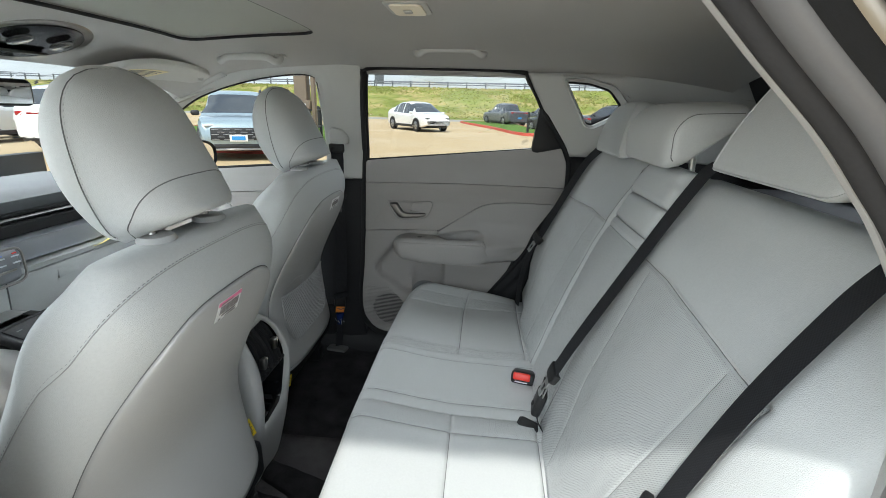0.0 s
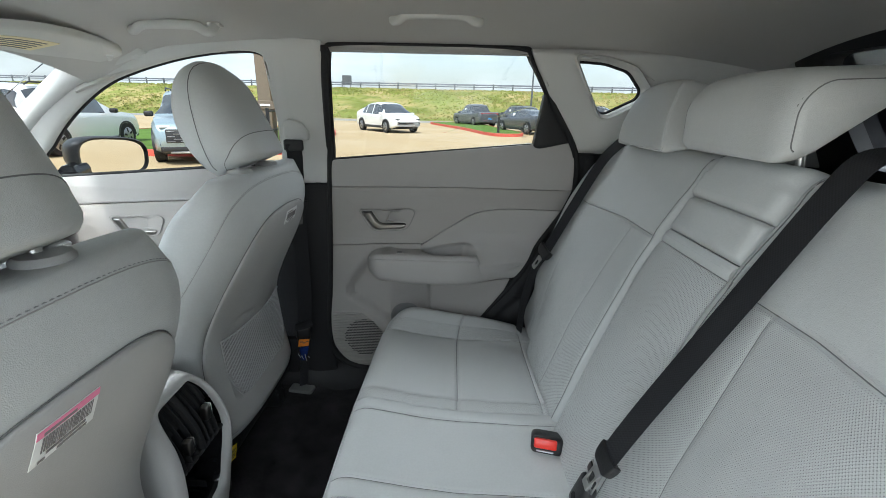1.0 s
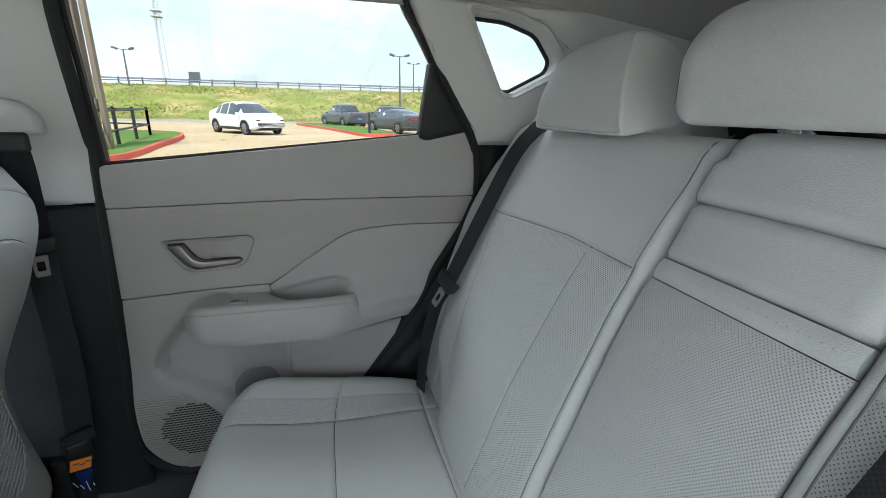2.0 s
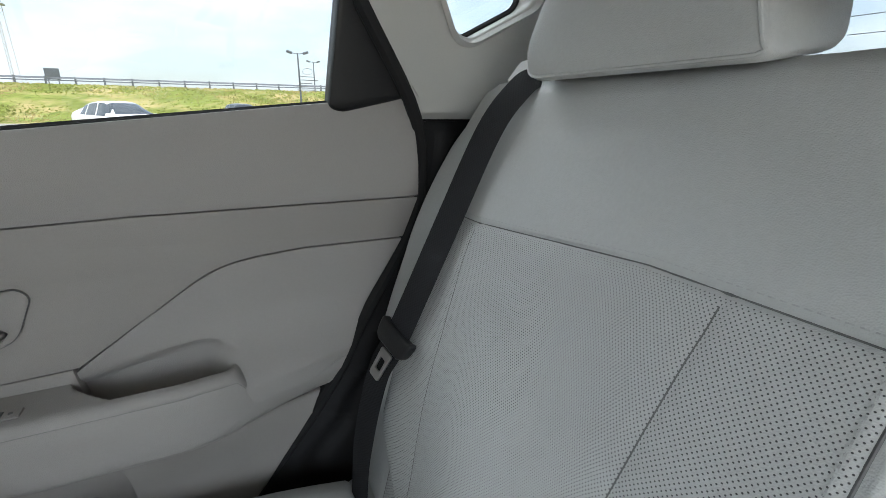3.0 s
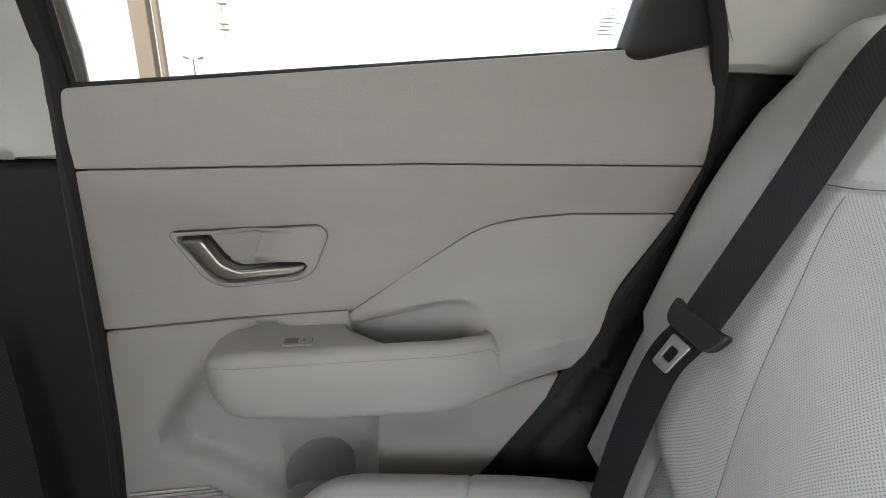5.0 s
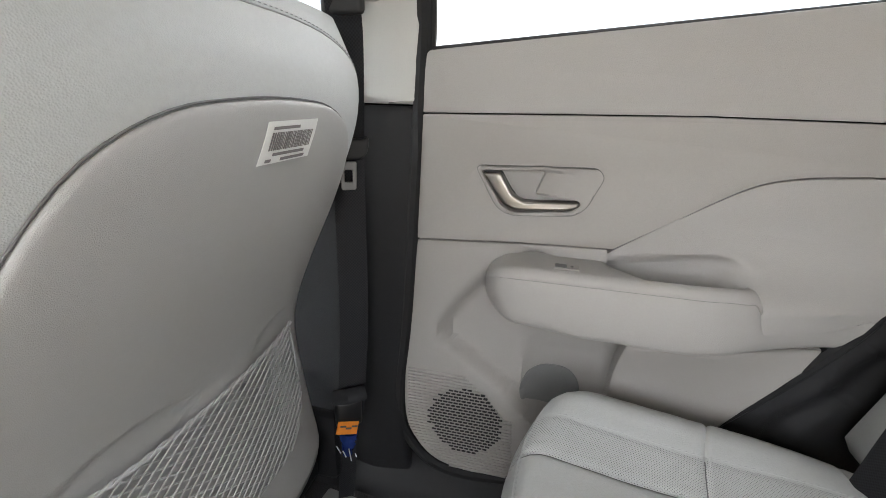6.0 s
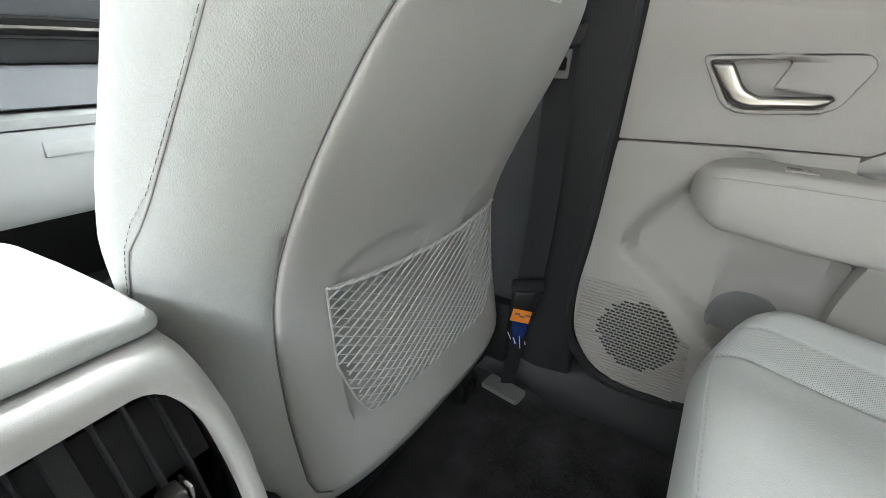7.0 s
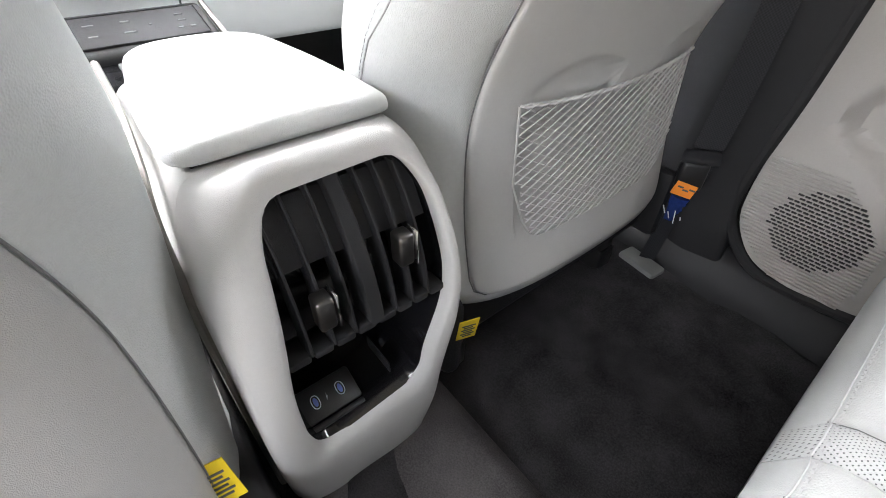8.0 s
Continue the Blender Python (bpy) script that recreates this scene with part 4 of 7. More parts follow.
def build_front_door():
    for s in (1, -1):
        d = empty("door_front", "closed front door trim of pale grey plastic", "car door", kind="structure")
        to = lambda a, b, dd, s=s: V(a, MID + s * (1.842 - MID - dd), b)
        # outline follows the belt line
        up = [(-1.42, 0.84), (-0.53, 0.900), (-0.45, 0.955), (-0.45, 1.012), (-1.42, 0.93)]
        md = [(-1.45, 0.66), (-0.68, 0.69), (-0.535, 0.897), (-1.42, 0.837)]
        lo = [(-1.45, 0.25), (-0.82, 0.25), (-0.79, 0.5), (-0.685, 0.687), (-1.45, 0.657)]
        for nm, poly in (("upper_panel", up), ("middle_panel", md), ("lower_panel", lo)):
            part(nm, slab(rounded(poly, 0.01), to, 0.05, 0.004, 2), TRIM_SOFT if nm == "upper_panel" else TRIM, d)
        if s == 1:
            door_handle(d, FRONT_HANDLE_DX, 1.839, -0.048)
            door_armrest(d, -1.12, 1.35, -0.06)
        fs = [V(-1.42 + 0.97 * i / 12, MID + s * 0.735, 0.932 + 0.081 * i / 12) for i in range(13)]
        part("belt_seal", tube(fs, 0.007, 6), RUBBER, d)


FRONT_HANDLE_DX = -0.86
build_floor()
build_roof()
build_pillars()
build_windows()
build_rear_door()
build_front_door()
# ---------------------------------------------------------------- rear seat
def back_point(y, s, h=0.0):
    """A place on the rear backrest's plane: s metres up its slope, h proud of it."""
    return V(0.300 + 0.425 * s - 0.905 * h, y, 0.50 + 0.905 * s + 0.425 * h)


BACK_N = V(-0.905, 0, 0.425)


def cover_point(y, s, h=0.0):
    """A place on the rear backrest's cover, which draws back towards the cushion."""
    return back_point(y, s, h - 0.034 * max(0.0, (0.46 - s) / 0.32) ** 1.25)


def build_rear_seat():
    seat = empty("rear_bench", "light grey leather rear bench with perforated inserts and three headrests", "rear seat")

    def outer_back(s):
        """The outer backrest; s = 1 far side, -1 near side."""
        def yy(u):
            return MID + s * (u - MID)
        us = lines(1.222, 1.822, 0.013, (1.240, 1.325, 1.636, 1.715))
        vs = lines(0.02, 0.705, 0.016, (0.490,))

        def h(u, v):
            dl, dr, dt, db = u - 1.222, 1.822 - u - 0.085 * max(0.0, 0.275 - v) / 0.1 - 0.10 * max(0.0, v - 0.58) / 0.1 * 0.35, 0.705 - v, v - 0.02
            a = 0.018 - roll_off(dl, 0.018) - roll_off(max(0.0, dr), 0.032) - roll_off(dt, 0.05) - roll_off(db, 0.02)
            a += 0.010 * hump(u, 1.722, 0.06) * min(1, (0.74 - v) * 4)
            a += 0.012 * hump(v, 0.25, 0.12) * hump(u, 1.48, 0.2) - 0.010 * hump(v, 0.64, 0.08)
            if v < 0.494:
                a += groove(u, (1.325, 1.636), deep=0.0016) + groove(u, (1.240, 1.715), deep=0.003) + 0.004 * hump(u, 1.48, 0.12)
            if 1.245 <= u <= 1.72:
                a += groove(v, (0.490,), deep=0.005)
            a += 0.0018 * noise.noise(V(u * 9, v * 9, 3.1 * s)) + 0.0009 * noise.noise(V(u * 31, v * 22, s))
            return a
        def inward(u, v):
            # both side seams draw in towards the cushion
            low = max(0.0, 0.47 - v) / 0.26
            return u - 0.040 * low ** 1.2 * hump(u, 1.650, 0.075) + (0.010 + 0.028 * low ** 0.9) * hump(u, 1.335, 0.07) * (1 - hump(u, 1.222, 0.03))
        place = lambda u, v: cover_point(yy(inward(u, v)), v + 0.022 * min(1.0, max(0.0, (1.643 - u) / 0.25)) * hump(v, 0.49, 0.12), h(u, v))
        bm = pad(us, vs, place, lambda u, v: -BACK_N * 0.075,
                 lambda u, v: 1 if v < 0.486 and 1.240 < u < 1.715 else 0)
        b = part("backrest", bm, [LEATHER, PERF], seat, "outer backrest with perforated centre", smooth=60)
        row = lines(1.247, 1.715, 0.02)
        stitches("stitching", [place(u, 0.4965) + BACK_N * 0.0004 for u in row], [BACK_N] * len(row), b, length=0.0042, gap=0.0022, r=0.0005, material=THREAD)
        for us_ in (1.3275, 1.633, 1.712):
            rv = lines(0.05, 0.48, 0.02)
            part("seam", tube([place(us_ + (-0.0025 if us_ < 1.5 else 0.003), v) - BACK_N * 0.0004 for v in rv], 0.0009, 4), SEAM, b)
        part("seam", tube([place(u, 0.490) for u in row], 0.0012, 4), SEAM, b)
        # piping down the inner edge
        rv = lines(0.04, 0.70, 0.02)
        part("piping", tube([place(1.2405, v) for v in rv], 0.0011, 5), SEAM, b)
        stitches("stitching", [place(1.2475, v) + BACK_N * 0.0006 for v in rv], [BACK_N] * len(rv), b, length=0.0045, gap=0.0025, r=0.0005, material=THREAD)
    outer_back(1)
    outer_back(-1)

    # middle part with the folded armrest
    def mid_h(u, v, lo, hi, bot, top, r=0.014):
        return 0.016 - roll_off(u - lo, r) - roll_off(hi - u, r) - roll_off(top - v, r) - roll_off(v - bot, r)
    for nm, bot, top, lo, hi, lift, m in (("middle_top", 0.610, 0.700, 1.004, 1.214, 0.004, 0), ("armrest_flap", 0.5405, 0.6085, 1.006, 1.213, 0.001, 0), ("armrest_strap", 0.514, 0.539, 1.005, 1.213, 0.0, 0), ("middle_back", 0.02, 0.5128, 1.004, 1.214, 0.0, 1)):
        us, vs = lines(lo, hi, 0.011), lines(bot, top, 0.0075 if top - bot < 0.1 else 0.014)
        fn = lambda u, v: cover_point(u, v, mid_h(u, v, lo, hi, bot, top, 0.030 if nm == "middle_top" and v > 0.66 else 0.0065 if nm in ("middle_top", "armrest_flap") else 0.0035) + lift + 0.010 * hump(u, 1.115, 0.09) * 0.8 + 0.001 * noise.noise(V(u * 20, v * 20, 7)))
        o = part(nm, pad(us, vs, fn, lambda u, v: -BACK_N * 0.06, (lambda u, v: 1) if m else None), [LEATHER, PERF], seat, smooth=60)
        if nm in ("armrest_strap", "middle_back"):
            stitches("stitching", [fn(u, top - 0.012) + BACK_N * 0.0005 for u in us[1:-1]], [BACK_N] * (len(us) - 2), o)
    part("backrest_frame", box_bm(0.06, 1.20, 0.60, (0.0, 0, 0), 0.01, 2, Matrix.Rotation(radians(25.2), 4, "Y") @ Matrix.Identity(4)), CHARCOAL, seat).location = (0.545, MID, 0.78)

    # cushion: three fields on one shape
    F, B = -0.112, 0.375

    def front_x(y):
        d = abs(y - MID)
        return F + 0.085 * max(0.0, (d - 0.46) / 0.22) ** 2.4

    def cush_z(x, y):
        d = abs(y - MID)
        z = 0.536 - 0.030 * min(1.0, max(0.0, (d - 0.12) / 0.36)) + 0.004 * hump(d, 0.16, 0.04)
        z += 0.026 * max(0.0, (0.14 - x) / 0.19) ** 1.2 - 0.004 * max(0.0, (x - 0.14) / 0.23)
        k = max(0.0, min(1.0, (d - 0.53) / 0.10))
        z += 0.030 * k * (1 - max(0.0, (x - 0.12) / 0.20) ** 1.5)
        return z

    def field(nm, lo, hi, seam_y, seam_x, which, edges, faint=()):
        us = lines(0.0, 1.0, 0.028, ())
        us = lines(0.0, 1.0, 0.028, tuple((x - F) / (B - F) for x in seam_x), 0.0065)
        vs = lines(lo, hi, 0.013, seam_y)

        def place(u, v):
            fx = front_x(v)
            x = fx + (B - fx) * u
            xs = F + (B - F) * u
            z = cush_z(x, v) - roll_off((x - fx) , 0.055) - edges[0] * 1.0 * roll_off(v - lo, 0.006) - roll_off(hi - v, 0.05 if edges[1] == 2 else 0.006)
            if edges[0] == 2:
                z -= roll_off(v - lo, 0.05)
            z += groove(v, [q for q in seam_y if q not in faint], deep=0.0045) + groove(v, faint, deep=0.0012) + (sum(groove(xs, (sx,), 0.0033, 0.0045) for sx in seam_x))
            z += 0.002 * noise.noise(V(x * 9, v * 9, 5)) + 0.0008 * noise.noise(V(x * 30, v * 26, 2))
            return V(x, v, z)
        o = part(nm, pad(us, vs, place, lambda u, v: V(0.02 if u == 0 else 0, 0, -0.17), which, lambda u, v: (v, u * 0.515)), [LEATHER, PERF], seat, smooth=60)
        for sy in seam_y:
            pts = [place(u, sy + 0.0035) + V(0, 0, 0.0006) for u in us if u > 0.08]
            stitches("stitching", pts, [V(0, 0, 1)] * len(pts), o)
            if sy not in faint:
                part("seam", tube([place(u, sy) for u in us if u > 0.02], 0.0009, 4), SEAM, o)
        front = [place(0.030, v) + V(-0.0004, 0, 0.0004) for v in vs if abs(v - MID) < 0.60]
        part("piping", tube(front, 0.0008, 4), LEATHER, o)
        stitches("stitching", [p + V(0.003, 0, 0.0022) for p in front], [V(-0.6, 0, 0.8)] * len(front), o)
        for sx in seam_x:
            ys = [v for v in vs if min(seam_y) <= v <= max(seam_y)] if seam_y else vs
            part("seam", tube([place((sx - F) / (B - F), v) for v in ys], 0.0011, 4), SEAM, o)
        return place
    field("cushion_far", 1.2605, 1.795, (1.300, 1.640, 1.700), (0.135, 0.335), lambda u, v: 1 if (1.64 < v < 1.70) or v < 1.30 else 0, (1, 2), (1.700,))
    field("cushion_middle", 0.9905, 1.2595, (1.030, 1.220), (), None, (1, 1))
    m = lambda y: 2 * MID - y
    field("cushion_near", m(1.795), 0.9895, (m(1.700), m(1.640), 0.93), (0.135, 0.335), lambda u, v: 1 if (m(1.70) < v < m(1.64)) or v > 0.93 else 0, (2, 1), (m(1.700),))
    part("cushion_base", box_bm(0.36, 1.30, 0.24, (0.12, MID, 0.26), 0.02), CHARCOAL, seat)

    # headrests: a side profile carried across, trimmed at both ends
    def headrest(profile, across, ends, posts, round_top, px=0.60, corner=0.034, lift=0.0, stitched=False):
        rings = []
        edge = [0.0, 0.006, 0.02, 0.042, 0.07, 0.10, 0.135]
        steps = edge + [0.17 + 0.66 * i / 10 for i in range(11)] + [1 - e for e in reversed(edge)]
        for a in steps:
            e = min(a, 1 - a)
            sharp = not stitched and a < 0.5
            near = max(0.0, 1 - e / (0.05 if sharp else 0.135))
            inset = (0.012 if sharp else corner) * (1 - math.sqrt(max(0.0, 1 - near * near)))
            pr = [V(*p) for p in profile(a)]
            c = sum(pr, V(0, 0)) / len(pr)
            hz = max(abs(p.y - c.y) for p in pr)
            pr = [V(p.x + (c.x - p.x) * 0.55 * inset / hz, p.y + (c.y - p.y) * inset / hz) for p in pr]
            rings.append([V(p.x, across(a, p.y), p.y + lift) for p in rounded(pr, round_top, 5)])
        h = part("headrest", loft(rings), LEATHER, seat, "padded grey leather headrest", smooth=75)
        n = len(rings[0])
        for q in (2, len(rings) - 3):
            run = [rings[q][j % n] for j in range(ends[0], ends[1])]
            part("piping", tube(run, 0.0009 if stitched else 0.0017, 6), SEAM if stitched else LEATHER, h)
            if stitched:
                inward = V(0, 0.0045 if q == 2 else -0.0045, 0)
                mid = sum(run, V(0, 0, 0)) / len(run)
                stitches("stitching", [p + inward + (p - mid).normalized() * 0.0022 for p in run], [(p - mid).normalized() for p in run], h, length=0.0062, gap=0.003, r=0.0006, material=SEAM)
        if not stitched:
            part("piping", tube([r[ends[0]] + V(-0.0006, 0, -0.0006) for r in rings[2:-2]], 0.0017, 6), LEATHER, h)
        for y in posts:
            part("post", tube([V(px, y, 1.215), V(px + 0.012, y, 1.085)], 0.0065, 10), STEEL, h)
            part("post_sleeve", box_bm(0.030, 0.034, 0.012, (px + 0.011, y, 1.118), 0.005, 3), BLACK, h)

    def outer_profile(a):
        zt = 1.270 - 0.008 * max(0.0, (a - 0.30) / 0.35) ** 1.6 - 0.045 * max(0.0, (a - 0.72) / 0.28) ** 2 + 0.004 * min(1.0, a / 0.1)
        k = (zt - 1.133) / 0.135
        return [(0.546, 1.116), (0.537 + 0.023 * k, 1.116 + (zt - 1.116) * 0.5), (0.548 + 0.046 * k, zt), (0.585 + 0.075 * k, zt - 0.012), (0.690, 1.180), (0.655, 1.132)]
    for s in (1, -1):
        across = lambda a, z, s=s: MID + s * (1.368 + 0.050 * (z - 1.133) / 0.13 + a * (0.285 - 0.040 * (z - 1.133) / 0.13) - MID)
        headrest(outer_profile, across, (3, 15), [], [0.018, 0.05, 0.020, 0.03, 0.02, 0.02], 0.665, 0.046, 0.0 if s > 0 else 0.036)

    def middle_profile(a):
        d = 0.012 * (abs(a - 0.5) / 0.5) ** 3
        return [(0.522, 1.137), (0.520, 1.215), (0.548, 1.262 - d), (0.660, 1.268 - d), (0.672, 1.240), (0.640, 1.216), (0.556, 1.142)]
    headrest(middle_profile, lambda a, z: MID - 0.140 + 0.280 * a, (2, 20), [MID - 0.055, MID + 0.055], [0.014, 0.030, 0.040, 0.02, 0.02, 0.03, 0.018], stitched=True)
    return seat


# ---------------------------------------------------------------- front seats
def table(xs, ys, x):
    """A smooth curve through a short table."""
    if x <= xs[0]:
        return ys[0]
    if x >= xs[-1]:
        return ys[-1]
    n = len(xs)
    i = max(k for k in range(n - 1) if xs[k] <= x)
    slope = lambda k: (ys[k + 1] - ys[k]) / (xs[k + 1] - xs[k])
    m0 = (slope(i - 1) + slope(i)) / 2 if i else slope(0)
    m1 = (slope(i) + slope(i + 1)) / 2 if i + 2 < n else slope(i)
    w = xs[i + 1] - xs[i]
    t = (x - xs[i]) / w
    return (2 * t ** 3 - 3 * t * t + 1) * ys[i] + (t ** 3 - 2 * t * t + t) * w * m0 + (3 * t * t - 2 * t ** 3) * ys[i + 1] + (t ** 3 - t * t) * w * m1


def sm(xs, ys, x):
    """A smooth reading of a short table."""
    return (table(xs, ys, x - 0.03) + 2 * table(xs, ys, x) + table(xs, ys, x + 0.03)) / 4


ZS = (0.40, 0.55, 0.65, 0.75, 0.85, 0.95, 1.005, 1.046)
REARX = (-0.398, -0.425, -0.432, -0.395, -0.345, -0.310, -0.318, -0.345)
HALFW = (0.272, 0.282, 0.292, 0.301, 0.302, 0.300, 0.284, 0.225)
FRONTX = (-0.545, -0.600, -0.610, -0.585, -0.540, -0.490, -0.445, -0.390)


def back_ring(z, t):
    """The front backrest's outline at a height: across and along the car, for the angle t from straight back."""
    ca, sa = math.cos(t), math.sin(t)
    px, py = math.copysign(abs(ca) ** 0.62, ca), math.copysign(abs(sa) ** 0.70, sa)
    w, xr, xf = sm(ZS, HALFW, z), sm(ZS, REARX, z), sm(ZS, FRONTX, z)
    low = min(1.0, max(0.0, (0.90 - z) / 0.18)) * min(1.0, max(0.0, (z - 0.36) / 0.2))
    taper = 1 - 0.09 * (px + 1) + 0.05 * low * (1 - px)
    return (xr + xf) / 2 + (xr - xf) / 2 * px, w * py * taper


def rear_x(dy, z):
    lo, hi = 0.0, 1.56
    dy = abs(dy)
    for _ in range(22):
        mid = (lo + hi) / 2
        if back_ring(z, mid)[1] < dy:
            lo = mid
        else:
            hi = mid
    return back_ring(z, lo)[0]


def polar(poly, c, n):
    """Reads a closed outline at n even angles about c."""
    out = []
    k = len(poly)
    for i in range(n):
        a = 2 * math.pi * i / n
        d = (math.cos(a), math.sin(a))
        best = 0.0
        for q in range(k):
            p0, p1 = poly[q - 1], poly[q]
            ex, ey = p1[0] - p0[0], p1[1] - p0[1]
            den = d[0] * ey - d[1] * ex
            if abs(den) < 1e-12:
                continue
            fx, fy = p0[0] - c[0], p0[1] - c[1]
            r, t = (fx * ey - fy * ex) / den, (fx * d[1] - fy * d[0]) / den
            if r > 0 and -1e-6 <= t <= 1 + 1e-6:
                best = max(best, r)
        out.append((best * d[0], best * d[1]))
    return out


def front_seat(name, dx, yc, s, label, sticker, wide=1.0):
    seat = empty(name, label, "car seat", group="front seats")
    P = lambda x, dy, z: V(x + dx, yc + dy * s * wide, z)
    rings = []
    zs = [0.40 + 0.646 * i / 44 for i in range(45)]
    for z in zs:
        ring = []
        for j in range(56):
            t = 2 * math.pi * j / 56
            x, dy = back_ring(z, t)
            if s > 0 and math.cos(t) > 0:
                x -= 0.05 * min(1.0, max(0.0, min(0.205 - abs(dy), z - 0.44, 0.735 - z) / 0.03))
            ring.append(P(x, dy, z))
        rings.append(ring)
    back = part("backrest", loft(rings), LEATHER, seat, "grey leather backrest", smooth=180)
    # stitched seam up both shoulders and over the top, by angle and height on the cover
    def angle(z):
        want = table((0.40, 0.671, 0.753, 0.874, 0.924, 0.961), (-0.550, -0.529, -0.485, -0.406, -0.375, -0.356) if s > 0 else (-0.575, -0.565, -0.530, -0.455, -0.418, -0.384), z)
        lo, hi = 0.0, math.pi
        for _ in range(26):
            m = (lo + hi) / 2
            lo, hi = (m, hi) if back_ring(z, m)[0] > want else (lo, m)
        return lo
    rise = [0.43 + 0.531 * i / 22 for i in range(23)]
    run = [(angle(z), z) for z in rise]
    last = run[-1][0]
    run += [(last * math.cos(math.pi * i / 30), 0.961 + 0.072 * math.sin(math.pi * i / 30)) for i in range(1, 30)]
    if s > 0:
        run += [(-angle(z), z) for z in rise[::-1]]
    for _ in range(28):
        run = [run[0]] + [tuple((run[i - 1][k] + 2 * run[i][k] + run[i + 1][k]) / 4 for k in (0, 1)) for i in range(1, len(run) - 1)] + [run[-1]]

    def on_cover(t, z):
        (x, dy), (x1, dy1), (x2, dy2) = back_ring(z, t), back_ring(z, t - 0.03), back_ring(z, t + 0.03)
        return P(x, dy, z), V(abs(dy2 - dy1), math.copysign(abs(x2 - x1), dy) * s, 0.1).normalized()
    way, thread = [on_cover(t, z) for t, z in run], [on_cover(t * 1.007, z + 0.0018) for t, z in run]
    part("seam", tube([q for q, nn in way], 0.0008, 5), SEAMLIGHT, back)
    stitches("stitching", [q + nn * 0.0010 for q, nn in thread], [nn for q, nn in thread], back, length=0.0050, gap=0.0026, r=0.0006, material=STITCH)
    # moulded shell on the rear face
    half = [(0.216, 0.412), (0.218, 0.52), (0.213, 0.63), (0.208, 0.735), (0.198, 0.818), (0.181, 0.881), (0.151, 0.928), (0.097, 0.953)]
    if s < 0:
        half = [(0.250, 0.412), (0.255, 0.52), (0.257, 0.63), (0.252, 0.735), (0.236, 0.835), (0.204, 0.900), (0.152, 0.942), (0.095, 0.957)]
    inner = 1.0 if s > 0 else 0.925
    arch = [(-half[0][0] * inner, 0.412)] + half + [(0.0, 0.960)] + [(-a * inner, b) for a, b in half[:0:-1]]
    arch = [(p.x, p.y) for p in rounded([V(*a) for a in arch], [0.025, 0.025] + [0.05] * 15, 4)]

    def shell_x(a, b):
        r = rear_x(a, b) + 0.006
        return r

    def hollow(a, b):
        # shallow finger scoops over the pocket
        if s < 0:
            return 0.0
        deep = 0.030 * min(1.0, max(0.0, min(a + 0.160, 0.165 - a, b - 0.492, 0.640 - b) / 0.015))
        for ca, wa, hb in ((-0.085, 0.075, 0.040), (0.125, 0.050, 0.040)):
            e = 1 - ((a - ca) / wa) ** 2 - ((b - 0.652) / hb) ** 2
            k = min(1.0, max(0.0, e * 4))
            deep += 0.0055 * k * k * (3 - 2 * k) * min(1.0, max(0.0, (b - 0.60) / 0.05))
        return -deep
    c0 = (0.0, 0.68)
    rim = polar(arch, c0, 128)
    rings = []
    for q, dd in ((1.0, -0.006), (1.0, -0.003), (0.994, -0.0008), (0.984, 0.0), (0.965, 0.0005), *((0.95 - 0.05 * k, 0.0008) for k in range(19)), (0.02, 0.0008), (0.0005, 0.0008)):
        rings.append([P(shell_x(u * q, c0[1] + v * q) + dd + hollow(u * q, c0[1] + v * q), u * q, c0[1] + v * q) for u, v in rim])
    shell = part("back_shell", loft(rings, caps=False), SHELL, seat, "smooth grey plastic back shell", smooth=50)
    gap = [P(rear_x(u * 1.006, c0[1] + v * 1.006) + 0.0008, u * 1.006, c0[1] + v * 1.006) for u, v in rim]
    part("shell_gap", tube(gap, 0.0009, 5, True), SEAM, seat)
    # net pocket
    nl, nr = -0.168, 0.172

    def net_edges(a):
        k = (a - nl) / (nr - nl)
        top = 0.656 - 0.010 * math.sin(math.pi * k)
        bot = 0.484 if k > 0.12 else 0.484 + 0.08 * ((0.12 - k) / 0.12) ** 2.2
        if k > 0.80:
            bot += 0.05 * ((k - 0.80) / 0.2) ** 2
        return bot, top

    def net_x(a, b):
        return shell_x(a, b) + 0.003 + 0.005 * math.sin(math.pi * min(1, max(0, (b - 0.46) / 0.2)))
    cords = []
    if s < 0:
        nl, nr = 0.0, -0.001
    for sgn in (1, -1):
        c = -0.45
        while c < 0.45:
            run = []
            for i in range(41):
                a = nl + (nr - nl) * i / 40
                b = 0.565 + c + sgn * a * 0.52
                bot, top = net_edges(a)
                if bot <= b <= top:
                    run.append(P(net_x(a, b) + 0.0007 * sgn, a, b))
            if len(run) > 2:
                cords.append(tube(run, 0.00105, 4))
            c += 0.0108
    if s > 0:
        tagged(part("net", merge(cords), NETTING, seat, "stretched grey net pocket", smooth=180), kind="stuff")
        tops = [nl + (nr - nl) * i / 24 for i in range(25)]
        for ph in (0.0, math.pi):
            tw = [nl + (nr - nl) * i / 120 for i in range(121)]
            part("net_elastic", tube([P(net_x(a, net_edges(a)[1]) + 0.001 + 0.0013 * math.cos(i * 0.55 + ph), a, net_edges(a)[1] + 0.0013 * math.sin(i * 0.55 + ph)) for i, a in enumerate(tw)], 0.0016, 6), NETTING, seat, "twisted elastic cord")
        rim = [P(net_x(a, net_edges(a)[0]) - 0.002, a, net_edges(a)[0]) for a in tops]
        rim = [P(net_x(nl, 0.66) - 0.002, nl, 0.655)] + rim + [P(net_x(nr, 0.655) - 0.002, nr, 0.655)]
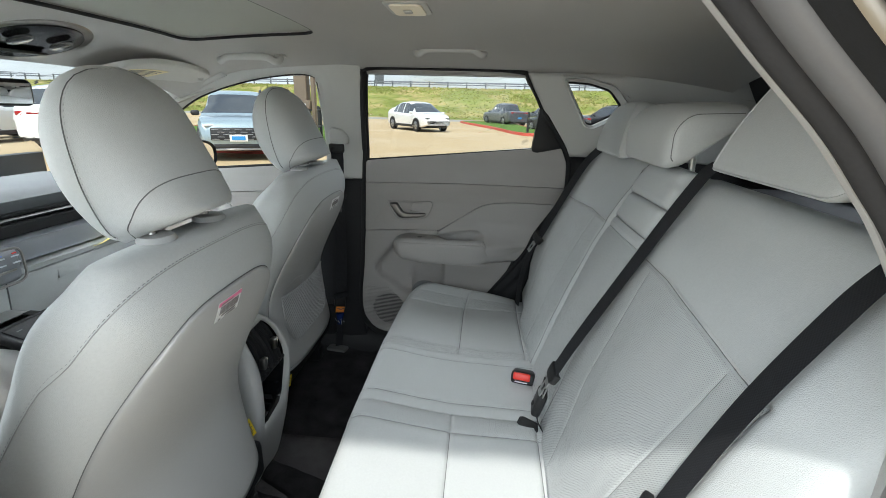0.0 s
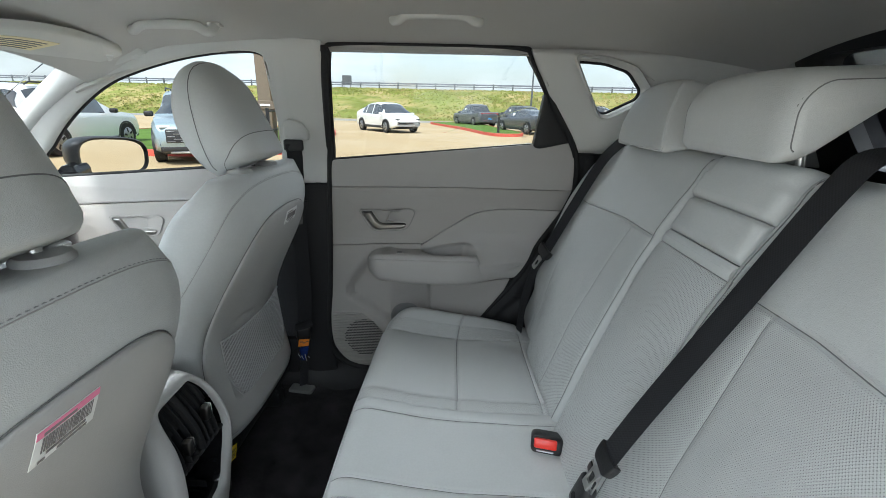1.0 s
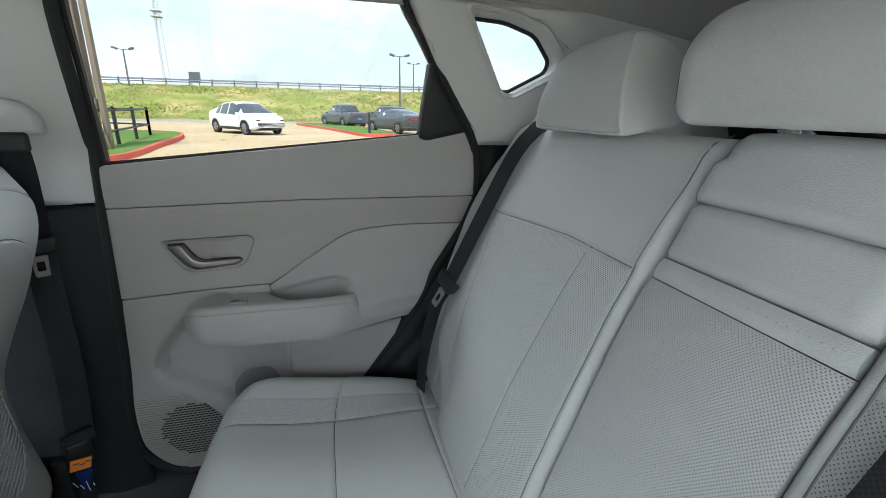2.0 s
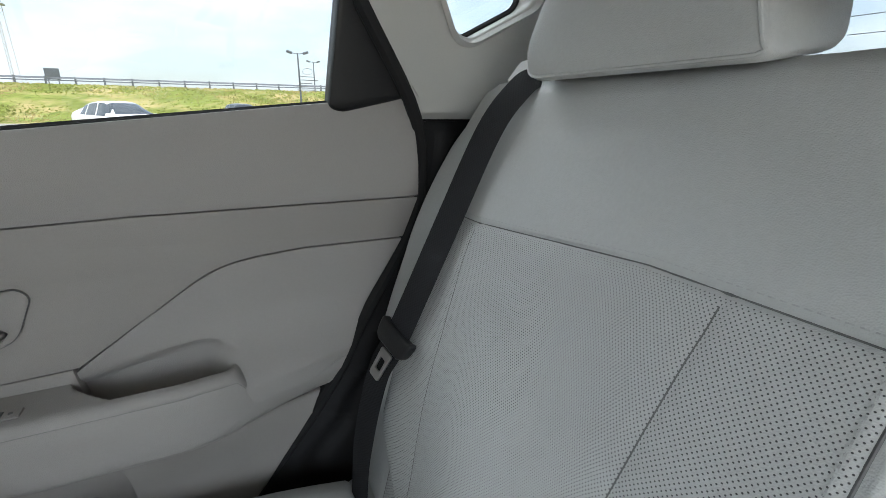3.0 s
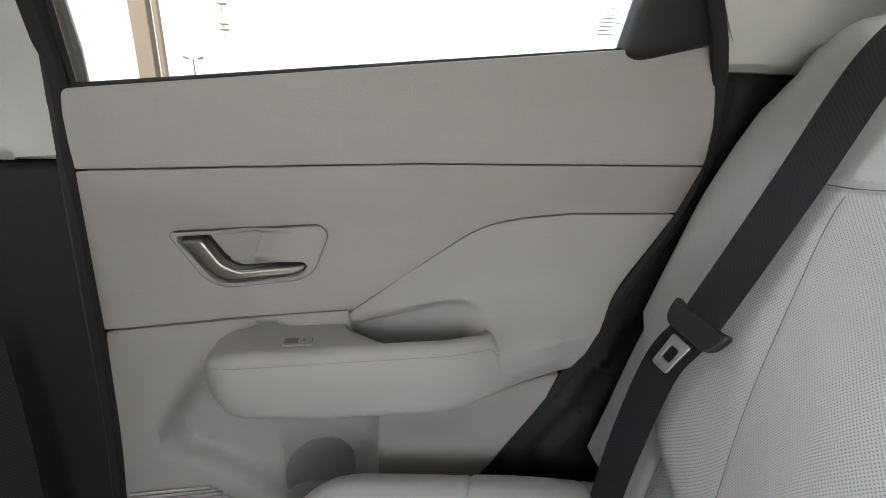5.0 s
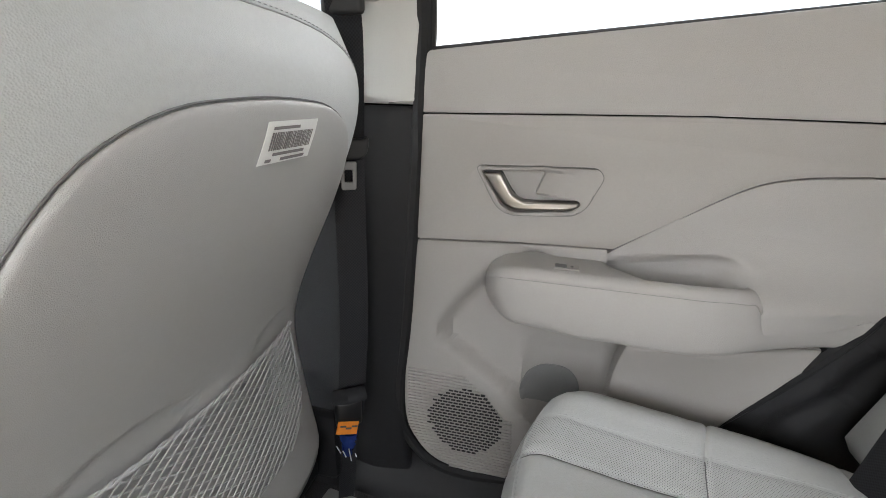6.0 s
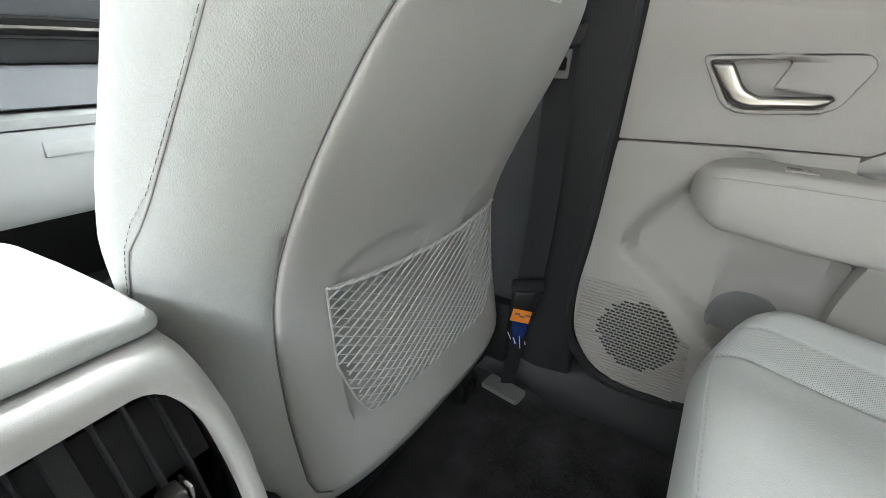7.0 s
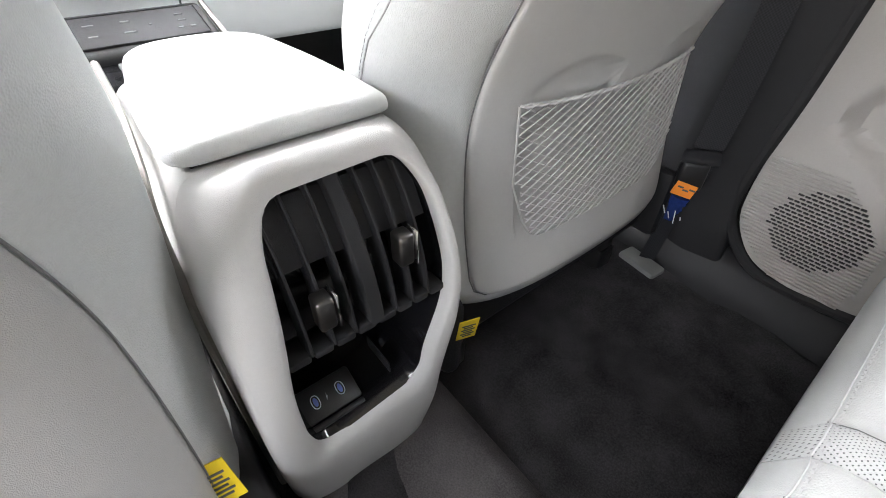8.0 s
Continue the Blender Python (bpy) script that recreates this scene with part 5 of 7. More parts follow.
        part("net_edge", tube(rim, 0.0015, 5), SHELL, seat)
    # paper tag on the shell
    tag = empty("paper_tag", "white paper barcode tag stuck on the seat shell", "label")
    ta, tb, tw, th = sticker
    shear = 0.30 if s > 0 else -0.35
    T = lambda u, v, d: P(shell_x(ta + u * s + v * shear, tb + v) + 0.0016 + d, ta + u * s + v * shear, tb + v)
    part("paper", slab([(-tw / 2, -th / 2), (tw / 2, -th / 2), (tw / 2, th / 2), (-tw / 2, th / 2)], T, 0.0006, cut=0.02), WHITE, tag)
    bars = random.Random(5)
    u = -tw * 0.40
    while u < tw * 0.40:
        wbar = bars.choice((0.0007, 0.0010, 0.0016))
        part("bar", slab([(u, -th * 0.18), (u + wbar, -th * 0.18), (u + wbar, th * 0.24), (u, th * 0.24)], lambda p, q, d: T(p, q, d + 0.0008), 0.0004), TAGINK, tag)
        u += wbar + bars.choice((0.001, 0.0015))
    for k, (a0, a1, q) in enumerate(((-0.40, 0.1, 0.34), (-0.30, 0.32, -0.28), (-0.40, -0.30, -0.42), (-0.12, 0.36, -0.42))):
        part("print_bar", slab([(tw * a0, th * q - 0.0012), (tw * a1, th * q - 0.0012), (tw * a1, th * q + 0.0012), (tw * a0, th * q + 0.0012)], lambda p, qq, d: T(p, qq, d + 0.0008), 0.0004), TAGINK, tag)
    if s < 0:
        part("pink_stripe", slab([(-tw * 0.5, th * 0.28), (tw * 0.5, th * 0.28), (tw * 0.5, th * 0.48), (-tw * 0.5, th * 0.48)], lambda p, qq, d: T(p, qq, d + 0.0007), 0.0004, cut=0.02), PINK, tag, "pink printed stripe")
    # headrest on two posts
    hr = []
    n = 25
    for i in range(n):
        t = i / (n - 1)
        zc = 1.049 + 0.232 * t
        w = 0.132 * (max(0.0, 1 - (abs(t - 0.42) / 0.60) ** 3.2)) ** 0.45 + 0.006
        if t < 0.42:
            w = 0.118 + 0.020 * math.sin(t / 0.42 * math.pi / 2)
            if t < 0.10:
                w -= 0.022 * (1 - t / 0.10) ** 2
        xr = -0.322 - 0.101 * t ** 1.05
        xf = -0.450 - 0.066 * math.sin(min(1.0, t * 1.25) * math.pi * 0.62)
        if t > 0.72:
            k = (t - 0.72) / 0.28
            mid, thin = (xr + xf) / 2, math.sqrt(max(0.10, 1 - k ** 2.4))
            xr, xf = mid + (xr - mid) * thin, mid + (xf - mid) * thin
        ring = []
        for j in range(40):
            q = 2 * math.pi * j / 40
            ca, sa = math.cos(q), math.sin(q)
            px = math.copysign(abs(ca) ** 0.72, ca)
            py = math.copysign(abs(sa) ** 0.74, sa)
            x = (xr + xf) / 2 + (xr - xf) / 2 * px
            ring.append(P(x, w * py * (1.0 - 0.10 * max(0, px)), zc + (x + 0.41) * 0.42 * (1 - t)))
        hr.append(ring)
    top = sum(hr[-1], V(0, 0, 0)) / 40
    caps = [[top + (p - top) * q + V(0, 0, dz) for p in hr[-1]] for q, dz in ((0.80, 0.0030), (0.50, 0.0052), (0.15, 0.0060))]
    h = part("headrest", loft(hr + caps), LEATHER, seat, "rounded grey leather headrest", smooth=180)
    # panel seam round the sides and over the crown
    def crown(i, sgn):
        ring = hr[i]
        want = -0.418 - 0.040 * i / (n - 1) + dx
        side = [ring[j] for j in (range(0, 21) if sgn > 0 else range(0, -21, -1))]
        for p0, p1 in zip(side, side[1:]):
            if (p0.x - want) * (p1.x - want) <= 0 and p0.x != p1.x:
                return p0.lerp(p1, (want - p0.x) / (p1.x - p0.x))
        return side[10]
    up = [crown(i, 1) for i in range(n)]
    down = [crown(i, -1) for i in range(n - 1, -1, -1)]
    c1 = sum((r for r in hr[-1]), V(0, 0, 0)) / 40
    round_ = [(p - c1) * 1.004 + c1 for p in up[1:-1] + [up[-2].lerp(down[1], q) + V(0, 0, 0.0125 * math.sin(math.pi * q) ** 0.6) for q in (0.15, 0.3, 0.5, 0.7, 0.85)] + down[1:-1]]
    part("seam", tube(round_, 0.0009, 5), SEAM, h)
    stitches("stitching", [(p - c1) * 1.006 + c1 + V(0.0042, 0, 0) for p in round_], [(p - c1).normalized() for p in round_], h, r=0.0007)

    def on_hr(t, j):
        i = min(n - 2, max(0, int(t * (n - 1))))
        return hr[i][j % 40].lerp(hr[i + 1][j % 40], t * (n - 1) - i)
    part("seam", tube(smooth_path([on_hr(0.30 * (1 - (abs(j) / 11) ** 2.6), j) for j in range(-11, 12)], 3), 0.0009, 5), SEAM, h)
    for sgn in (-1, 1):
        part("post", tube([P(-0.385, sgn * 0.075, 1.02), P(-0.398, sgn * 0.075, 1.090)], 0.007, 10), STEEL, seat)
        gr = [[P(-0.384 + r * 1.1 * math.cos(2 * math.pi * k / 20), sgn * 0.075 + r * 1.35 * math.sin(2 * math.pi * k / 20), zz) for k in range(20)] for r, zz in ((0.024, 1.030), (0.024, 1.049), (0.021, 1.054), (0.008, 1.055))]
        part("post_sleeve", loft(gr), SHELL, seat, smooth=50)
    # cushion, base and rails
    cu = []
    for i in range(14):
        x = -0.50 - 0.46 * i / 13
        k = 1 - max(0, (i - 10) / 3.2) ** 2
        cu.append([P(x, 0.27 * math.copysign(abs(math.cos(2 * math.pi * j / 28)) ** 0.6, math.cos(2 * math.pi * j / 28)), 0.385 + 0.075 * k * math.copysign(abs(math.sin(2 * math.pi * j / 28)) ** 0.6, math.sin(2 * math.pi * j / 28)) + 0.03 * i / 13) for j in range(28)])
    part("cushion", loft(cu), LEATHER, seat, smooth=180)
    part("base_cover", box_bm(0.38, 0.46, 0.105, (-0.625 + dx, yc, 0.372), 0.016, 3), CHARCOAL, seat, "dark felted lower edge")
    for sgn in (-1, 1):
        part("rail", box_bm(0.50, 0.045, 0.05, (-0.715 + dx, yc + sgn * 0.205, 0.225), 0.006), BLACK, seat)
        part("rail_foot", box_bm(0.06, 0.05, 0.09, (-0.50 + dx, yc + sgn * 0.205, 0.24), 0.01), BLACK, seat)
        if s < 0 < sgn:
            continue
        part("side_valance", box_bm(0.42, 0.03, 0.14, (-0.62 + dx, yc + sgn * 0.255, 0.365), 0.012), CHARCOAL, seat)
    if s < 0:
        part("hinge_cover", box_bm(0.11, 0.030, 0.17, (-0.425, 0.934, 0.455), 0.013, 3), BLACK, seat, "black hinge cover")
    yl = empty("warning_tag", "small yellow printed tag under the front seat", "label")
    m = pose(-0.396 + dx, yc - s * 0.252, 0.405, 0, 12, -18 * s)
    if s < 0:
        m = pose(-0.362, 0.946, 0.472, 8, -14, -14)
    part("tag", box_bm(0.0012, 0.026, 0.046, (0, 0, 0), 0, 1, None), YELLOW, yl).matrix_basis = m
    for k in range(6):
        part("print_bar", box_bm(0.0006, 0.018 if k % 2 else 0.012, 0.0022, (0.0012, 0, -0.014 + 0.005 * k)), INK, yl).matrix_basis = m
    return seat


# ---------------------------------------------------------------- centre console
FASCIA_Z = (0.20, 0.30, 0.40, 0.50, 0.60, 0.66, 0.70)
FASCIA_X = (-0.412, -0.388, -0.366, -0.353, -0.366, -0.402, -0.440)


def fascia_x(z):
    return sm(FASCIA_Z, FASCIA_X, z)


def build_console():
    con = empty("centre_console", "light grey centre console with black rear air vents and padded lid", "centre console")
    # outlines seen from the rear: across the car from MID, height
    inner = rounded([(-0.078, 0.640), (-0.066, 0.664), (0.040, 0.666), (0.056, 0.640), (0.059, 0.548), (0.031, 0.475), (0.031, 0.424), (-0.085, 0.400), (-0.095, 0.440), (-0.097, 0.520)], [0.02, 0.03, 0.04, 0.02, 0.03, 0.024, 0.026, 0.022, 0.02, 0.03], 6)
    outer = rounded([(-0.102, 0.655), (-0.070, 0.682), (0.045, 0.682), (0.068, 0.650), (0.075, 0.540), (0.056, 0.430), (0.068, 0.300), (0.062, 0.172), (-0.105, 0.172), (-0.128, 0.330), (-0.130, 0.470), (-0.122, 0.590)], [0.02, 0.03, 0.04, 0.03, 0.05, 0.05, 0.05, 0.04, 0.05, 0.06, 0.06, 0.04], 6)
    sect = rounded([(-0.128, 0.600), (-0.104, 0.672), (0.074, 0.672), (0.094, 0.610), (0.100, 0.500), (0.092, 0.330), (0.090, 0.160), (-0.128, 0.160), (-0.131, 0.400)], [0.05, 0.022, 0.022, 0.05, 0.04, 0.04, 0.01, 0.01, 0.05], 6)
    cf = (-0.018, 0.53)
    N = 160
    ri, ro, rs = (polar([(p[0], p[1]) for p in q], cf, N) for q in (inner, outer, sect))

    def ring(k, dd, base=None, to=None):
        a, b = base or ri, to or ro
        out = []
        for p, q in zip(a, b):
            u, v = cf[0] + p[0] * (1 - k) + q[0] * k, cf[1] + p[1] * (1 - k) + q[1] * k
            out.append(V(fascia_x(v) + dd, MID + u, v))
        return out
    rings = [ring(0.0, -0.016), ring(0.02, -0.008), ring(0.10, -0.0015), ring(0.22, 0.0), ring(0.45, 0.0006), ring(0.66, -0.0004), ring(0.82, -0.003), ring(0.93, -0.007), ring(1.0, -0.012)]
    # round over into the body's section
    last = rings[-1]
    for k, kk in ((0.25, 0.40), (0.5, 0.70), (0.75, 0.90), (1.0, 1.0)):
        rings.append([V(p.x * (1 - k) + (-0.462) * k, p.y * (1 - kk) + (MID + cf[0] + q[0]) * kk, p.z * (1 - kk) + (cf[1] + q[1]) * kk) for p, q in zip(last, rs)])
    part("fascia", loft(rings, caps=False), SHELL, con, "light grey rear fascia", smooth=70)
    body = []
    for i in range(12):
        x = -0.4622 - 0.80 * i / 11
        drop = 0.055 * min(1.0, max(0.0, (-0.70 - x) / 0.05))
        body.append([V(x, MID + cf[0] + q[0] * (1 + 0.1 * i / 11), cf[1] + q[1] - drop * max(0.0, q[1] / 0.142)) for q in rs])
    part("body", loft(body), SHELL, con, smooth=60)
    # black recess behind the rim
    deep = []
    for q, dd in ((1.02, -0.011), (0.998, -0.0150), (0.97, -0.050), (0.965, -0.080), (0.5, -0.080), (0.01, -0.080)):
        deep.append([V(fascia_x(cf[1] + p[1] * q) + dd, MID + cf[0] + p[0] * q, cf[1] + p[1] * q) for p in ri])
    part("recess_wall", loft(deep, caps=False), GLOSSBLACK, con, smooth=60)
    # vent: blades, duct plate behind them, segmented bar below
    blades = (-0.073, -0.054, -0.034, 0.005, 0.022, 0.039)
    ztop = lambda a: 0.664 - 0.020 * max(0.0, (abs(a + 0.012) - 0.035) / 0.03) ** 2
    for a in blades:
        bl = []
        for k in range(11):
            z = 0.546 + (ztop(a) - 0.546) * k / 10
            bl.append([V(fascia_x(z) + d, MID + a + w, z) for d, w in ((-0.036, -0.0012), (-0.014, -0.0018), (-0.0115, -0.0009), (-0.0115, 0.0009), (-0.014, 0.0018), (-0.036, 0.0012))])
        part("vane", loft(bl), CHARCOAL, con)
    dv = []
    for k in range(11):
        z = 0.546 + (ztop(-0.015) - 0.546) * k / 10
        dv.append([V(fascia_x(z) + d, MID - 0.0145 + w, z) for d, w in ((-0.040, -0.007), (-0.0125, -0.007), (-0.010, -0.0055), (-0.010, 0.0055), (-0.0125, 0.007), (-0.040, 0.007))])
    part("vane_divider", loft(dv), CHARCOAL, con)
    plate = []
    for k in range(7):
        z = 0.612 + 0.044 * k / 6
        plate.append([V(fascia_x(z) - d, MID + a, z) for d, a in ((0.021, -0.076), (0.021, 0.054), (0.030, 0.054), (0.030, -0.076))])
    part("duct_plate", loft(plate), CHARCOAL, con)
    stops = (-0.094, -0.073, -0.054, -0.034, -0.0145, 0.005, 0.022, 0.039, 0.057)
    for a, b in zip(stops, stops[1:]):
        z = 0.5455
        part("bar_segment", box_bm(0.022, b - a - 0.0026, 0.0085, (fascia_x(z) - 0.0215, MID + (a + b) / 2, z), 0.0025, 2), CHARCOAL, con)
    part("vent_bar", box_bm(0.020, 0.150, 0.010, (fascia_x(0.54) - 0.032, MID - 0.019, 0.540), 0.003, 2), BLACK, con)
    for a, z in ((-0.054, 0.585), (0.022, 0.603)):
        kb = part("vent_knob", box_bm(0.016, 0.0140, 0.031, (fascia_x(z) - 0.008, MID + a - 0.002, z), 0.003, 3), DARKSATIN, con, "dark satin vent slider")
        part("knob_trim", box_bm(0.0155, 0.0026, 0.0335, (fascia_x(z) - 0.0068, MID + a + 0.0068, z), 0.0012, 2), CHROME, kb, "chrome edge of the vent slider")
    # tray with charging ports
    pm = pose(-0.408, MID - 0.060, 0.424, 0, 24, 0)
    part("port_plate", box_bm(0.036, 0.060, 0.008, (0, 0, 0), 0.003, 2), BLACK, con, "plate with two charging ports").matrix_basis = pm
    part("plate_step", box_bm(0.006, 0.060, 0.012, (0.022, 0, -0.006), 0.002, 2), BLACK, con).matrix_basis = pm
    part("tray_divider", box_bm(0.045, 0.0016, 0.016, (-0.412, MID + 0.004, 0.436), 0.0006, 1), CHARCOAL, con)
    for a in (-0.014, 0.013):
        oval = [pm @ V(0.0068 * math.copysign(abs(math.cos(t)) ** 0.7, math.cos(t)), a + 0.0040 * math.sin(t), 0.0045) for t in (2 * math.pi * k / 24 for k in range(24))]
        part("port_ring", tube(oval, 0.0005, 5, True), PALEPRINT, con)
        part("port", slab([(0.0048 * math.cos(t), 0.0023 * math.sin(t)) for t in (2 * math.pi * k / 14 for k in range(14))], lambda p, q, d: pm @ V(p, a + q, 0.0048 + d), 0.0006), BLUEPORT, con)
    part("charge_mark", slab([(-0.004, 0.0012), (0.0002, -0.0008), (-0.0004, 0.0006), (0.004, -0.0012), (-0.0002, 0.001), (0.0004, -0.0004)], lambda p, q, d: pm @ V(p, -0.002 + q, 0.0048 + d), 0.0006), PALEPRINT, con)
    # padded lid: outline from above, inset upwards
    plan = rounded([(-0.4625, -0.106), (-0.4625, 0.076), (-0.560, 0.070), (-0.735, 0.052), (-0.745, -0.085), (-0.56, -0.110)], [0.022, 0.018, 0.05, 0.05, 0.05, 0.05], 8)
    pc = (-0.60, -0.018)
    pr = polar([(p[0], p[1]) for p in plan], pc, 140)
    arch_z = lambda x, y: 0.007 * (1 - ((y + 0.018) / 0.10) ** 2) + 0.004 * math.sin(math.pi * min(1.0, max(0.0, (-0.43 - x) / 0.30)))
    lid = []
    for q, h in ((0.93, 0.6735), (0.985, 0.6738), (0.998, 0.6750), (1.0, 0.6775), (0.993, 0.6805), (0.975, 0.6825), (0.945, 0.6838), (0.90, 0.6845), (0.8, 0.6848), (0.65, 0.685), (0.5, 0.685), (0.33, 0.685), (0.15, 0.685), (0.02, 0.685)):
        lift = max(0.0, (h - 0.675) / 0.010)
        lid.append([V(pc[0] + p[0] * q, MID + pc[1] + p[1] * q, h + lift * max(0.0, arch_z(pc[0] + p[0] * q, pc[1] + p[1] * q))) for p in pr])
    part("lid", loft(lid), LEATHER, con, "padded pale grey lid", smooth=180)
    part("lid_gap", box_bm(0.262, 0.150, 0.006, (-0.600, MID - 0.018, 0.6715), 0.002), BLACK, con)
    strip = smooth_path([V(-0.78, 1.004, 0.664), V(-0.62, 1.001, 0.668), V(-0.52, 0.995, 0.662), V(-0.47, 0.987, 0.632), V(-0.443, 0.9845, 0.56), V(-0.432, 0.984, 0.50), V(-0.424, 0.984, 0.42), V(-0.42, 0.985, 0.30)], 8)
    part("side_trim", tube(strip, 0.0045, 8), SILVER, con, "satin silver side moulding")
    # front tray and switch bank
    part("tray", box_bm(0.40, 0.20, 0.01, (-0.98, MID - 0.015, 0.612), 0.004), GLOSSBLACK, con)
    sb = pose(-1.00, MID - 0.028, 0.632, 0, 16, 0)
    bank = part("switch_bank", box_bm(0.125, 0.205, 0.03, (0, 0, 0), 0.012, 3, None), CHARCOAL, con, "dark climate switch bank")
    bank.matrix_basis = sb
    part("switch_face", box_bm(0.085, 0.175, 0.004, (0.000, 0, 0.0165), 0.004, 2), CHARCOAL, bank)
    for k, (dx, dy, w) in enumerate(((0.015, -0.065, 0.02), (-0.015, -0.065, 0.024), (0.015, -0.018, 0.026), (-0.015, -0.018, 0.02), (0.0, 0.013, 0.007), (0.02, 0.050, 0.012), (0.02, 0.068, 0.014), (0.0, 0.058, 0.018), (-0.018, 0.058, 0.02))):
        part("print_bar", box_bm(0.0028, w * 0.6, 0.001, (dx, dy, 0.0188)), PRINTDIM, bank)
    part("switch_rim", tube([V(-0.06, 0.106, 0.012), V(0.06, 0.106, 0.012), V(0.10, 0.106, -0.02)], 0.005, 8), SILVER, bank)
    return con


# ---------------------------------------------------------------- belts
def belt_line(pts, n=10):
    return smooth_path(pts, n)


def tongue(parent, at, along, normal, w=0.062, blade=None):
    """Belt tongue: a dark moulded loop and a bright blade."""
    z = Vector(normal).normalized()
    x = Vector(along).normalized()
    x = (x - z * x.dot(z)).normalized()
    y = z.cross(x)
    m = Matrix((x, y, z)).transposed().to_4x4()
    m.translation = at
    body = rounded([(-0.013, -w / 2), (0.014, -w / 2 + 0.005), (0.014, w / 2 - 0.005), (-0.013, w / 2)], 0.010)
    part("tongue_grip", slab(body, lambda a, b, d: m @ V(a + 0.012 * (abs(b) / (w / 2)) ** 2 * -1, b, d + 0.006), 0.012, 0.004, 3), BLACK, parent, "black plastic tongue grip")
    hole = rounded([(0.026, -0.006), (0.044, -0.006), (0.044, 0.006), (0.026, 0.006)], 0.003)
    bl = rounded([(0.014, -0.013), (0.056, -0.011), (0.056, 0.011), (0.014, 0.013)], 0.004)
    part("tongue_blade", slab(bl, lambda a, b, d: m @ V(a, b, d + 0.001), 0.003, 0.0006, 1, holes=[hole]), blade or STEEL, parent, "dull steel blade" if blade else "bright steel blade")


def build_rear_belts():
    for s in (1, -1):
        b = empty("rear_seat_belt", "dark grey seat belt hanging beside the outer rear seat", "seat belt", group="rear seat belts")
        F = lambda x, y, z: V(x, MID + s * (y - MID + (0.036 if s < 0 else 0.0)), z)
        B = lambda y, up, out: F(*back_point(y, up, out))
        line = belt_line([B(1.664, 0.705, -0.045), B(1.666, 0.690, 0.004), B(1.670, 0.660, 0.022), B(1.674, 0.60, 0.034), B(1.672, 0.47, 0.038), B(1.680, 0.31, 0.036), B(1.694, 0.24, 0.033), B(1.702, 0.12, 0.004), B(1.720, 0.0, -0.045), B(1.73, -0.12, -0.08)])
        nrm = [V(-0.86, -0.26 * s, 0.42)] * len(line)
        part("webbing", ribbon(line, nrm, 0.047, 0.0018), BELT, b)
        tongue(b, B(1.679, 0.296, 0.040), B(1.700, 0.20, 0.030) - B(1.682, 0.31, 0.038), V(-0.86, -0.26 * s, 0.42), 0.076)
        part("belt_guide", slab(rounded([(-0.032, -0.010), (0.032, -0.014), (0.036, 0.012), (-0.02, 0.026)], 0.006), lambda a, c, d: F(0.590 + c * 0.5 + d * 0.5, 1.692 + a * 0.62 - c * 0.5, 1.134 + c * 0.9 + a * 0.10), 0.006, 0.002, 2), PILLAR, b, "pale plastic belt guide")
    b = empty("middle_seat_belt", "dark grey middle seat belt lying buckled across the rear bench", "seat belt", group="rear seat belts")
    top, low = back_point(0.930, 0.718, 0.016), back_point(0.955, 0.190, 0.030)
    line = belt_line([back_point(0.925, 0.735, -0.03), top, back_point(0.935, 0.655, 0.026), back_point(0.938, 0.50, 0.032), back_point(0.948, 0.30, 0.034), low])
    part("webbing", ribbon(line, [BACK_N] * len(line), 0.047, 0.0018), BELT, b)
    d = (back_point(0.978, 0.09, 0.004) - low).normalized()
    tongue(b, low, low - back_point(0.948, 0.30, 0.034), BACK_N, 0.062)
    # latch plate, small anchor buckle and its strap down into the gap
    side = BACK_N.cross(d).normalized()
    q = low + d * 0.040
    part("latch_plate", box_bm(0.030, 0.044, 0.003, (0, 0, 0), 0.001, 1), STEEL, b, "bright latch plate").matrix_basis = Matrix.Translation(q + BACK_N * 0.004) @ Matrix((d, side, d.cross(side))).transposed().to_4x4()
    part("plate_cover", box_bm(0.018, 0.040, 0.005, (0, 0, 0), 0.002, 2), BLACK, b).matrix_basis = Matrix.Translation(q + BACK_N * 0.0055 - d * 0.004) @ Matrix((d, side, d.cross(side))).transposed().to_4x4()
    part("mini_buckle", box_bm(0.072, 0.040, 0.022, (0, 0, 0), 0.008, 3), BLACK, b, "black anchor buckle").matrix_basis = Matrix.Translation(low + d * 0.088 + BACK_N * 0.002) @ Matrix((d, side, d.cross(side))).transposed().to_4x4()
    part("buckle_button", tube([low + d * 0.100 + BACK_N * 0.010, low + d * 0.100 + BACK_N * 0.0155], 0.006, 14), CHARCOAL, b)
    end = low + d * 0.115
    strap = belt_line([end, end + V(0.006, -0.010, -0.030), end + V(0.030, -0.022, -0.060), end + V(0.060, -0.03, -0.08)], 6)
    part("anchor_strap", ribbon(strap, [V(-0.8, 0.2, 0.5)] * len(strap), 0.045, 0.0025), BELT, b)
    k = empty("belt_buckle", "black belt buckle with a red release button in the seat gap", "belt buckle", (0.322, 1.163, 0.537), "belt buckles")
    k.rotation_euler = (0, radians(24), radians(78))
    part("body", box_bm(0.060, 0.066, 0.036, (0, 0, 0), 0.010, 3), BLACK, k)
    part("release_button", box_bm(0.010, 0.046, 0.020, (-0.029, 0.004, 0.004), 0.004, 2), RED, k, "red release button")
    part("slot", box_bm(0.008, 0.034, 0.0035, (-0.029, 0.004, -0.0105), 0.001, 1), STEEL, k, "bright tongue slot")
